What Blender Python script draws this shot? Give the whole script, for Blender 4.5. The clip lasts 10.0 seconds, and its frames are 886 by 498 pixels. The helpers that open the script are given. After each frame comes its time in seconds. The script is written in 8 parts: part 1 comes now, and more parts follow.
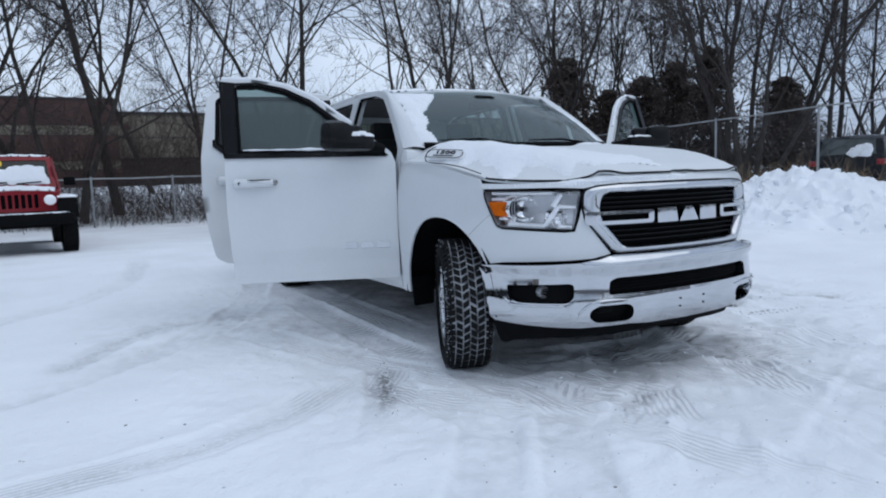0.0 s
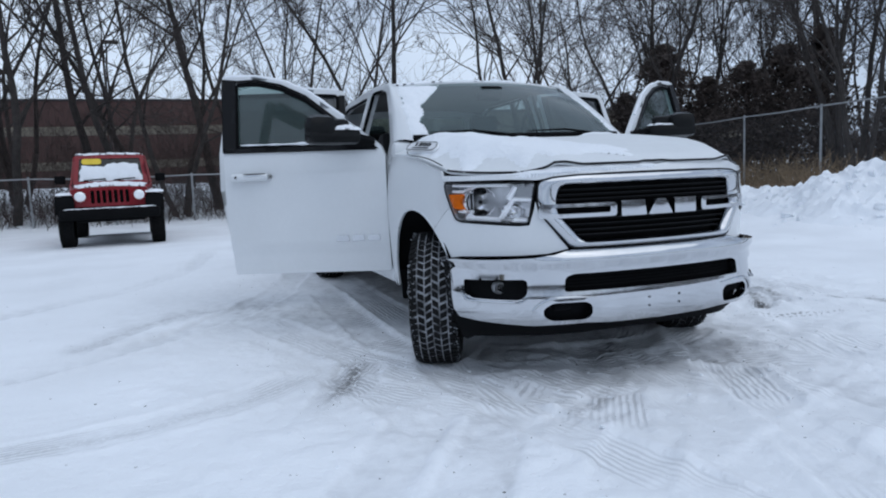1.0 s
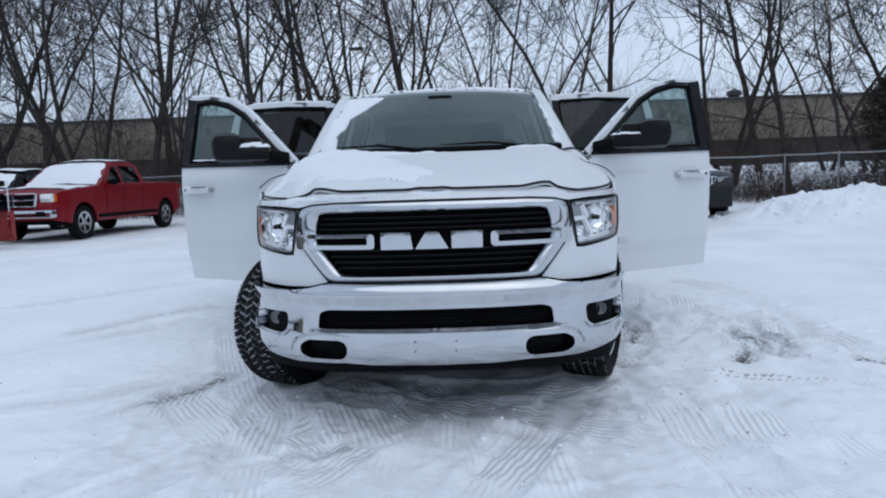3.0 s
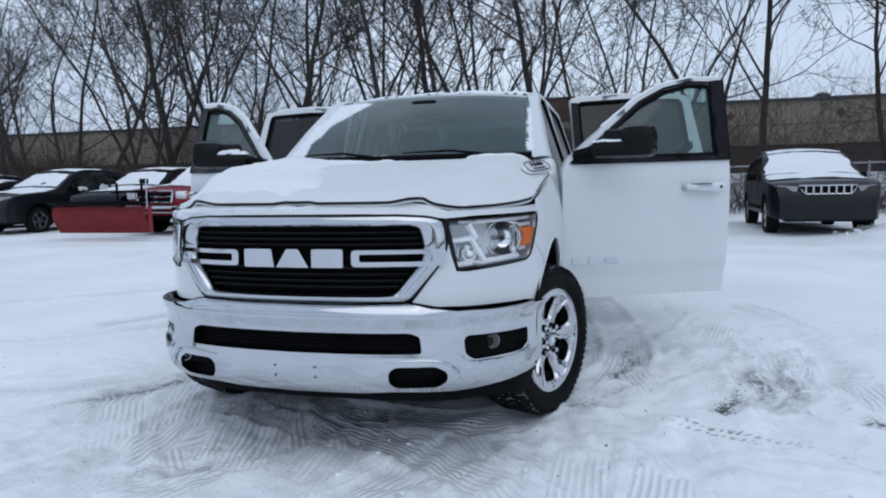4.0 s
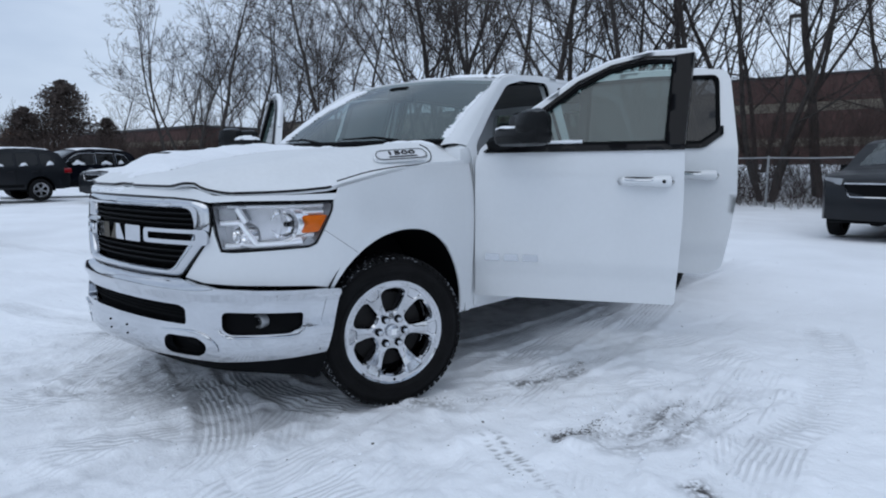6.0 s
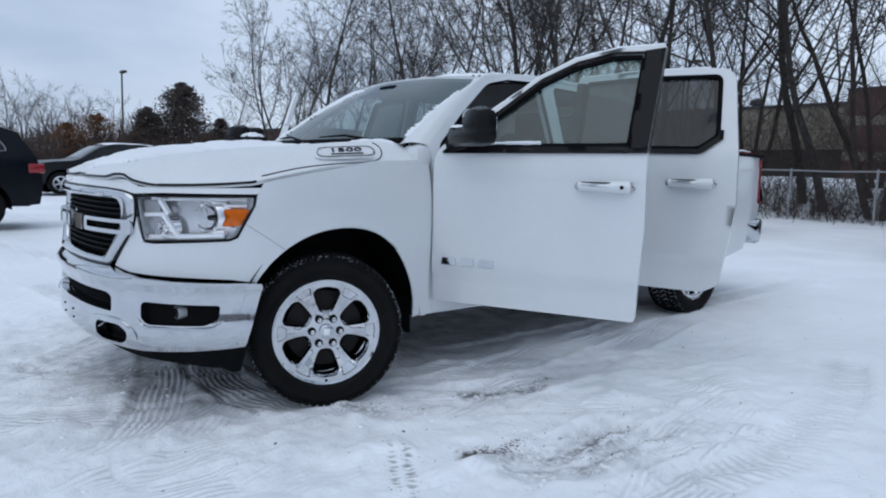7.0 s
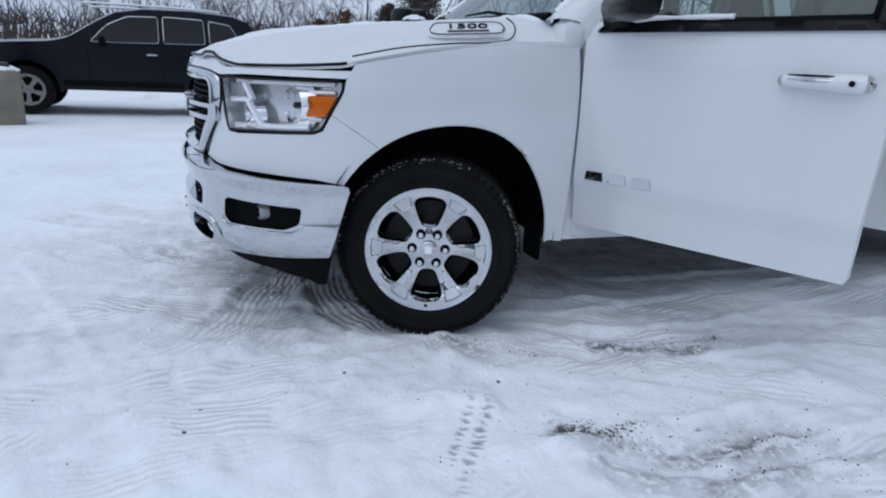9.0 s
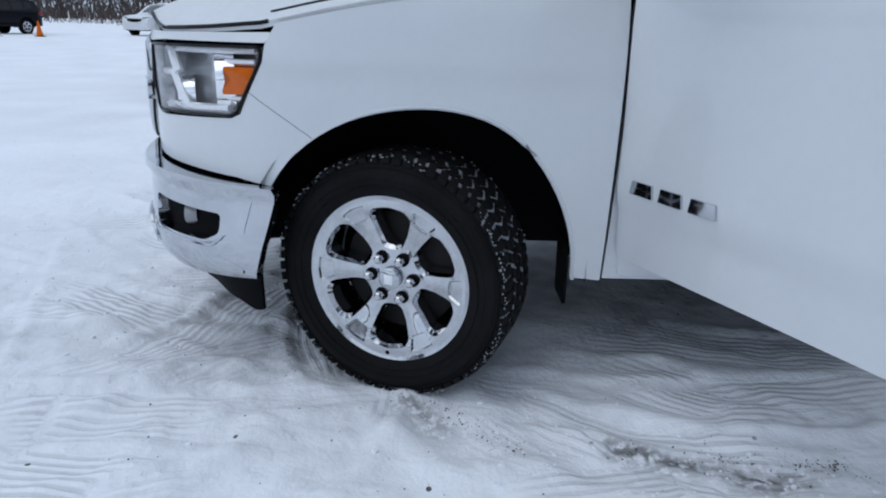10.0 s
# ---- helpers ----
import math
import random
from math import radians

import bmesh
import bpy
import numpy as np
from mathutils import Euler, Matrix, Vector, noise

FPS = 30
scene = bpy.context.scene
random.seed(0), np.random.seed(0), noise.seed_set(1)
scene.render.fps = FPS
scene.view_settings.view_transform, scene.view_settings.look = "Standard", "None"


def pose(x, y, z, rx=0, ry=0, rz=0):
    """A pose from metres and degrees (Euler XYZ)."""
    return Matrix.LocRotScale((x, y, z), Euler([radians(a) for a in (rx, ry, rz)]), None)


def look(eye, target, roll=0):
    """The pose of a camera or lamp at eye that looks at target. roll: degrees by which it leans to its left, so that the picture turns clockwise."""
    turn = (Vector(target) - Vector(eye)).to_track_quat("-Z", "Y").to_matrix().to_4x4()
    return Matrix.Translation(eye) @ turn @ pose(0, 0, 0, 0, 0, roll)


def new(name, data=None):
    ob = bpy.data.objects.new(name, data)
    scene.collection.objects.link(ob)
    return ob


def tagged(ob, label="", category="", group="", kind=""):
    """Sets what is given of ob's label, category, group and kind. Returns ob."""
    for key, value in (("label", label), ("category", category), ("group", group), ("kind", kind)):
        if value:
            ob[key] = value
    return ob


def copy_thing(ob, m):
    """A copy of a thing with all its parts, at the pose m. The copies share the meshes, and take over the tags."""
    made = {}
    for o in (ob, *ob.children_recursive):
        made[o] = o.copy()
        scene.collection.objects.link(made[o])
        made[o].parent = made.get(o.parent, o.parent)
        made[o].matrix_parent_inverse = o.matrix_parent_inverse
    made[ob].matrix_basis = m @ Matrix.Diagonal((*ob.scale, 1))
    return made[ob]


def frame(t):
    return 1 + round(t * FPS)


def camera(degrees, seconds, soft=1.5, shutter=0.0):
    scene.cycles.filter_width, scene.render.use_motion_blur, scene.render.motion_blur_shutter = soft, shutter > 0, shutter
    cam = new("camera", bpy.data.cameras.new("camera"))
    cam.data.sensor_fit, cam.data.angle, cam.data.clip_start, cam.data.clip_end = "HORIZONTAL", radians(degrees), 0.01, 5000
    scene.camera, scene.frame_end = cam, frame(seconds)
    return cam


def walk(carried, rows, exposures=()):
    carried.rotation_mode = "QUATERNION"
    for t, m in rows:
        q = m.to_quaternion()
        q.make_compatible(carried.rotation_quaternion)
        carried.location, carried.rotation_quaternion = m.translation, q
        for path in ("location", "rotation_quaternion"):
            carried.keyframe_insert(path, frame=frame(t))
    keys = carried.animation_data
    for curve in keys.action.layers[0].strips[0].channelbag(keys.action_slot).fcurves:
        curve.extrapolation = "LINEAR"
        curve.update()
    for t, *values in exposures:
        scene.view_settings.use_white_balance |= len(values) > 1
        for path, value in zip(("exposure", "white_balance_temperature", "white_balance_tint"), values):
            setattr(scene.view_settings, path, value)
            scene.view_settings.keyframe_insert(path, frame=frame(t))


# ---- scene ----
cam = camera(67.8, 10.0, soft=2.0)
PATH = [
    (0, (-2.978, -3.483, 1.147), (-2.003, -1.749, 0.942), -2.1),
    (0.5, (-2.677, -3.648, 1.144), (-1.834, -1.847, 0.938), -2.3),
    (1, (-2.238, -3.775, 1.108), (-1.55, -1.908, 0.897), -2.5),
    (1.5, (-1.693, -3.943, 1.128), (-1.154, -2.029, 0.914), -2.5),
    (2, (-1.105, -4.023, 1.148), (-0.762, -2.067, 0.919), -2.7),
    (2.5, (-0.489, -3.989, 1.167), (-0.332, -2.008, 0.943), -2.4),
    (3, (0.135, -3.945, 1.19), (0.076, -1.956, 0.983), -1.9),
    (4.5, (1.957, -3.262, 1.245), (1.211, -1.417, 1.046), -0.9),
    (5, (2.543, -3.063, 1.264), (1.581, -1.322, 1.052), -0.9),
    (5.5, (2.983, -2.745, 1.237), (1.836, -1.122, 1.006), -0.5),
    (6, (3.398, -2.419, 1.245), (2.105, -0.914, 1.001), 0.3),
    (7.5, (4.037, -1.512, 1.224), (2.452, -0.319, 0.968), 2.5),
    (8, (4.121, -1.42, 1.213), (2.469, -0.34, 0.89), 2.9),
    (8.5, (3.956, -1.3, 1.15), (2.23, -0.383, 0.722), 3.1),
    (9, (3.584, -0.962, 1.18), (1.792, -0.263, 0.633), 3.1),
    (9.5, (3.331, -0.441, 1.162), (1.468, -0.047, 0.551), 2.5),
    (10, (2.946, 0.106, 1.162), (1.054, 0.145, 0.515), 1.8),
]
walk(cam, [(t, look(eye, target, roll)) for t, eye, target, roll in PATH], [(0.0, -0.06, 6150, 6), (10.0, -0.06, 6150, 6)])

# ---- world, sun, exposure ----
scene.view_settings.exposure = 0.0
world = bpy.data.worlds.new("overcast_sky")
scene.world = world
world.use_nodes = True
wn, wl = world.node_tree.nodes, world.node_tree.links
wn.clear()
w_out = wn.new("ShaderNodeOutputWorld")
w_bg = wn.new("ShaderNodeBackground")
w_sky = wn.new("ShaderNodeTexSky")
w_sky.sky_type, w_sky.sun_disc = "NISHITA", False
w_sky.sun_elevation, w_sky.sun_rotation = radians(61), radians(153)
w_sky.air_density, w_sky.dust_density = 1.0, 3.0
w_tc = wn.new("ShaderNodeTexCoord")
w_map = wn.new("ShaderNodeMapping")
w_map.inputs["Scale"].default_value = (1.0, 1.0, 3.2)
w_noise = wn.new("ShaderNodeTexNoise")
w_noise.inputs["Scale"].default_value, w_noise.inputs["Detail"].default_value = 1.7, 6.0
w_ramp = wn.new("ShaderNodeValToRGB")
w_ramp.color_ramp.elements[0].position, w_ramp.color_ramp.elements[1].position = 0.33, 0.68
w_ramp.color_ramp.elements[0].color = (4.0, 4.75, 6.3, 1)
w_ramp.color_ramp.elements[1].color = (7.2, 7.9, 9.3, 1)
w_mix = wn.new("ShaderNodeMixRGB")
w_mix.inputs[0].default_value = 0.86
w_bg.inputs["Strength"].default_value = 0.112
wl.new(w_tc.outputs["Generated"], w_map.inputs["Vector"])
wl.new(w_map.outputs[0], w_noise.inputs["Vector"])
wl.new(w_noise.outputs["Fac"], w_ramp.inputs[0])
wl.new(w_sky.outputs[0], w_mix.inputs[1])
wl.new(w_ramp.outputs[0], w_mix.inputs[2])
wl.new(w_mix.outputs[0], w_bg.inputs[0])
wl.new(w_bg.outputs[0], w_out.inputs[0])

sun = new("sun", bpy.data.lights.new("sun", "SUN"))
sun.data.energy, sun.data.angle, sun.data.color = 0.55, radians(70), (1.0, 0.97, 0.94)
sun.matrix_world = look((4, -8, 16), (0, 0, 0))


# ---- materials ----
def mat(name, base, rough=0.5, metal=0.0, coat=0.0, var=0.08, scale=6.0, bump=0.0, bscale=40.0, spec=0.5, fine=0.04):
    """Principled surface with two scales of colour variation and fine relief."""
    m = bpy.data.materials.new(name)
    m.use_nodes = True
    n, l = m.node_tree.nodes, m.node_tree.links
    b = n["Principled BSDF"]
    b.inputs["Roughness"].default_value, b.inputs["Metallic"].default_value = rough, metal
    b.inputs["Coat Weight"].default_value = coat
    b.inputs["Coat Roughness"].default_value = 0.06
    b.inputs["Specular IOR Level"].default_value = spec
    tc = n.new("ShaderNodeTexCoord")
    n1, n2 = n.new("ShaderNodeTexNoise"), n.new("ShaderNodeTexNoise")
    n1.inputs["Scale"].default_value, n1.inputs["Detail"].default_value = scale, 4
    n2.inputs["Scale"].default_value, n2.inputs["Detail"].default_value = scale * 14, 3
    l.new(tc.outputs["Object"], n1.inputs["Vector"])
    l.new(tc.outputs["Object"], n2.inputs["Vector"])
    r = n.new("ShaderNodeMapRange")
    r.inputs["From Min"].default_value, r.inputs["From Max"].default_value = 0.3, 0.7
    r.inputs["To Min"].default_value, r.inputs["To Max"].default_value = 1 - var, 1 + var
    l.new(n1.outputs["Fac"], r.inputs["Value"])
    r2 = n.new("ShaderNodeMapRange")
    r2.inputs["From Min"].default_value, r2.inputs["From Max"].default_value = 0.3, 0.7
    r2.inputs["To Min"].default_value, r2.inputs["To Max"].default_value = 1 - fine, 1 + fine
    l.new(n2.outputs["Fac"], r2.inputs["Value"])
    mul = n.new("ShaderNodeMath")
    mul.operation = "MULTIPLY"
    l.new(r.outputs[0], mul.inputs[0])
    l.new(r2.outputs[0], mul.inputs[1])
    vm = n.new("ShaderNodeVectorMath")
    vm.operation = "SCALE"
    vm.inputs[0].default_value = base
    l.new(mul.outputs[0], vm.inputs["Scale"])
    l.new(vm.outputs[0], b.inputs["Base Color"])
    if bump:
        n3 = n.new("ShaderNodeTexNoise")
        n3.inputs["Scale"].default_value, n3.inputs["Detail"].default_value = bscale, 5
        l.new(tc.outputs["Object"], n3.inputs["Vector"])
        bp = n.new("ShaderNodeBump")
        bp.inputs["Strength"].default_value, bp.inputs["Distance"].default_value = bump, 0.02
        l.new(n3.outputs["Fac"], bp.inputs["Height"])
        l.new(bp.outputs[0], b.inputs["Normal"])
    return m


def pane(name, tint, ior=1.5, glare=0.0, glare_col=(0.3, 0.33, 0.33)):
    """Thin glass: clear transmission, mirror-like gloss by Fresnel, some reflected glare painted as a flat diffuse
    share.
    """
    m = bpy.data.materials.new(name)
    m.use_nodes = True
    n, l = m.node_tree.nodes, m.node_tree.links
    n.clear()
    out = n.new("ShaderNodeOutputMaterial")
    tr, gl, lw, mix = (n.new("ShaderNode" + k) for k in ("BsdfTransparent", "BsdfGlossy", "LayerWeight", "MixShader"))
    tr.inputs[0].default_value = (*tint, 1)
    gl.inputs["Roughness"].default_value = 0.02
    # gloss that rises towards grazing angles, alike from both sides
    lw.inputs["Blend"].default_value = 0.5
    pw, fr = n.new("ShaderNodeMath"), n.new("ShaderNodeMath")
    pw.operation, fr.operation = "POWER", "MULTIPLY_ADD"
    pw.inputs[1].default_value = 4.5
    f0 = ((ior - 1) / (ior + 1)) ** 2 * 1.6
    fr.inputs[1].default_value, fr.inputs[2].default_value = 0.85, f0
    l.new(lw.outputs["Facing"], pw.inputs[0])
    l.new(pw.outputs[0], fr.inputs[0])
    di, mx2 = n.new("ShaderNodeBsdfDiffuse"), n.new("ShaderNodeMixShader")
    di.inputs[0].default_value = (*glare_col, 1)
    mx2.inputs[0].default_value = glare
    l.new(tr.outputs[0], mx2.inputs[1])
    l.new(di.outputs[0], mx2.inputs[2])
    l.new(fr.outputs[0], mix.inputs[0])
    l.new(mx2.outputs[0], mix.inputs[1])
    l.new(gl.outputs[0], mix.inputs[2])
    l.new(mix.outputs[0], out.inputs[0])
    return m


def snow_mat(name, col=(0.84, 0.87, 0.92), attr=None):
    """Snow: white, rough, grainy; attr names the stain masks (packed slush, dirt)."""
    m = bpy.data.materials.new(name)
    m.use_nodes = True
    n, l = m.node_tree.nodes, m.node_tree.links
    b = n["Principled BSDF"]
    b.inputs["Roughness"].default_value = 0.75
    b.inputs["Specular IOR Level"].default_value = 0.25
    tc = n.new("ShaderNodeTexCoord")
    na, nb, nc = (n.new("ShaderNodeTexNoise") for _ in range(3))
    for q, s, d in ((na, 0.9, 5), (nb, 11.0, 6), (nc, 120.0, 3)):
        q.inputs["Scale"].default_value, q.inputs["Detail"].default_value = s, d
        l.new(tc.outputs["Object"], q.inputs["Vector"])
    ra = n.new("ShaderNodeMapRange")
    ra.inputs["From Min"].default_value, ra.inputs["From Max"].default_value = 0.3, 0.7
    ra.inputs["To Min"].default_value, ra.inputs["To Max"].default_value = 0.93, 1.04
    l.new(na.outputs["Fac"], ra.inputs["Value"])
    vs = n.new("ShaderNodeVectorMath")
    vs.operation = "SCALE"
    vs.inputs[0].default_value = col
    l.new(ra.outputs[0], vs.inputs["Scale"])
    last = vs.outputs[0]
    if attr:
        at = n.new("ShaderNodeAttribute")
        at.attribute_name = attr
        sep = n.new("ShaderNodeSeparateColor")
        l.new(at.outputs["Color"], sep.inputs[0])
        # packed slush: grey, broken up by noise
        k = n.new("ShaderNodeMapRange")
        k.inputs["From Min"].default_value, k.inputs["From Max"].default_value = 0.36, 0.62
        k.inputs["To Min"].default_value, k.inputs["To Max"].default_value = 0.35, 1.0
        l.new(nb.outputs["Fac"], k.inputs["Value"])
        mu = n.new("ShaderNodeMath")
        mu.operation = "MULTIPLY"
        mu.use_clamp = True
        l.new(sep.outputs[0], mu.inputs[0])
        l.new(k.outputs[0], mu.inputs[1])
        tread = n.new("ShaderNodeAttribute")
        tread.attribute_name = "tread"
        sep2 = n.new("ShaderNodeSeparateColor")
        l.new(tread.outputs["Color"], sep2.inputs[0])
        ph, sn_, rib, hgt_, grey, mxx = (n.new("ShaderNodeMath") for _ in range(6))
        ph.operation, sn_.operation, rib.operation, hgt_.operation, grey.operation, mxx.operation = "MULTIPLY", "SINE", "MULTIPLY_ADD", "MULTIPLY", "MULTIPLY", "MAXIMUM"
        ph.inputs[1].default_value = 2 * math.pi
        rib.use_clamp = True
        rib.inputs[1].default_value = 0.9
        wob = n.new("ShaderNodeMath")
        wob.operation = "MULTIPLY_ADD"
        wob.inputs[1].default_value = 0.14
        l.new(nb.outputs["Fac"], wob.inputs[0])
        l.new(sep2.outputs[0], wob.inputs[2])
        l.new(wob.outputs[0], ph.inputs[0])
        l.new(ph.outputs[0], sn_.inputs[0])
        ridge = n.new("ShaderNodeMath")
        ridge.operation = "MULTIPLY_ADD"
        ridge.inputs[1].default_value, ridge.inputs[2].default_value = -0.75, 0.74
        l.new(mu.outputs[0], ridge.inputs[0])
        l.new(ridge.outputs[0], rib.inputs[2])
        l.new(sn_.outputs[0], rib.inputs[0])
        l.new(rib.outputs[0], hgt_.inputs[0])
        l.new(sep2.outputs[1], hgt_.inputs[1])
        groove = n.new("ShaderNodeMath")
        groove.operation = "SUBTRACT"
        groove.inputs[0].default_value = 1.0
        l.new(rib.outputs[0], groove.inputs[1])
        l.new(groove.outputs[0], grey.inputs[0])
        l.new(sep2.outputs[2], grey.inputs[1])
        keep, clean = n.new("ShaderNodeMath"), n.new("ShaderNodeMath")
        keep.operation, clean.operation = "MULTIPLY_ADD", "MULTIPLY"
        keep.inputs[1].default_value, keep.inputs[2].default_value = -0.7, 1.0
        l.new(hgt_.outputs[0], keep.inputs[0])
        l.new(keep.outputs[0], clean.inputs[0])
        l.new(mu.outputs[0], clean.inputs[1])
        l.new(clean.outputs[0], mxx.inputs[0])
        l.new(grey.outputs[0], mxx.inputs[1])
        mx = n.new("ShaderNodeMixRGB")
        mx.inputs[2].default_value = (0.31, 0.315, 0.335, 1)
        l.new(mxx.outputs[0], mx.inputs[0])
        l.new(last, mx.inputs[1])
        # dirt: brown grit
        k2 = n.new("ShaderNodeMapRange")
        k2.inputs["From Min"].default_value, k2.inputs["From Max"].default_value = 0.37, 0.53
        nd = n.new("ShaderNodeTexNoise")
        nd.inputs["Scale"].default_value, nd.inputs["Detail"].default_value = 38.0, 4
        l.new(tc.outputs["Object"], nd.inputs["Vector"])
        l.new(nd.outputs["Fac"], k2.inputs["Value"])
        mu2 = n.new("ShaderNodeMath")
        mu2.operation = "MULTIPLY"
        mu2.use_clamp = True
        l.new(sep.outputs[1], mu2.inputs[0])
        l.new(k2.outputs[0], mu2.inputs[1])
        mx2 = n.new("ShaderNodeMixRGB")
        mx2.inputs[2].default_value = (0.075, 0.070, 0.068, 1)
        l.new(mu2.outputs[0], mx2.inputs[0])
        l.new(mx.outputs[0], mx2.inputs[1])
        last = mx2.outputs[0]
        # loose specks of grit
        vo = n.new("ShaderNodeTexVoronoi")
        vo.inputs["Scale"].default_value = 7.0
        l.new(tc.outputs["Object"], vo.inputs["Vector"])
        lt = n.new("ShaderNodeMath")
        lt.operation = "LESS_THAN"
        lt.inputs[1].default_value = 0.055
        l.new(vo.outputs["Distance"], lt.inputs[0])
        gt = n.new("ShaderNodeMath")
        gt.operation = "MULTIPLY"
        l.new(lt.outputs[0], gt.inputs[0])
        k3 = n.new("ShaderNodeMapRange")
        k3.inputs["From Min"].default_value, k3.inputs["From Max"].default_value = 0.47, 0.56
        l.new(na.outputs["Fac"], k3.inputs["Value"])
        l.new(k3.outputs[0], gt.inputs[1])
        mx3 = n.new("ShaderNodeMixRGB")
        mx3.inputs[2].default_value = (0.10, 0.095, 0.09, 1)
        l.new(gt.outputs[0], mx3.inputs[0])
        l.new(last, mx3.inputs[1])
        last = mx3.outputs[0]
    l.new(last, b.inputs["Base Color"])
    nm_ = n.new("ShaderNodeTexNoise")
    nm_.inputs["Scale"].default_value, nm_.inputs["Detail"].default_value = 42.0, 5
    l.new(tc.outputs["Object"], nm_.inputs["Vector"])
    a1, add = n.new("ShaderNodeMath"), n.new("ShaderNodeMath")
    a1.operation = add.operation = "MULTIPLY_ADD"
    a1.inputs[1].default_value, add.inputs[1].default_value = 0.50, 0.12
    l.new(nm_.outputs["Fac"], a1.inputs[0])
    l.new(nb.outputs["Fac"], a1.inputs[2])
    l.new(nc.outputs["Fac"], add.inputs[0])
    l.new(a1.outputs[0], add.inputs[2])
    bp = n.new("ShaderNodeBump")
    bp.inputs["Strength"].default_value, bp.inputs["Distance"].default_value = 0.62, 0.018
    if attr:
        tr_ = n.new("ShaderNodeMath")
        tr_.operation = "MULTIPLY_ADD"
        tr_.inputs[1].default_value = 0.34
        l.new(hgt_.outputs[0], tr_.inputs[0])
        l.new(add.outputs[0], tr_.inputs[2])
        l.new(tr_.outputs[0], bp.inputs["Height"])
    else:
        l.new(add.outputs[0], bp.inputs["Height"])
    l.new(bp.outputs[0], b.inputs["Normal"])
    return m


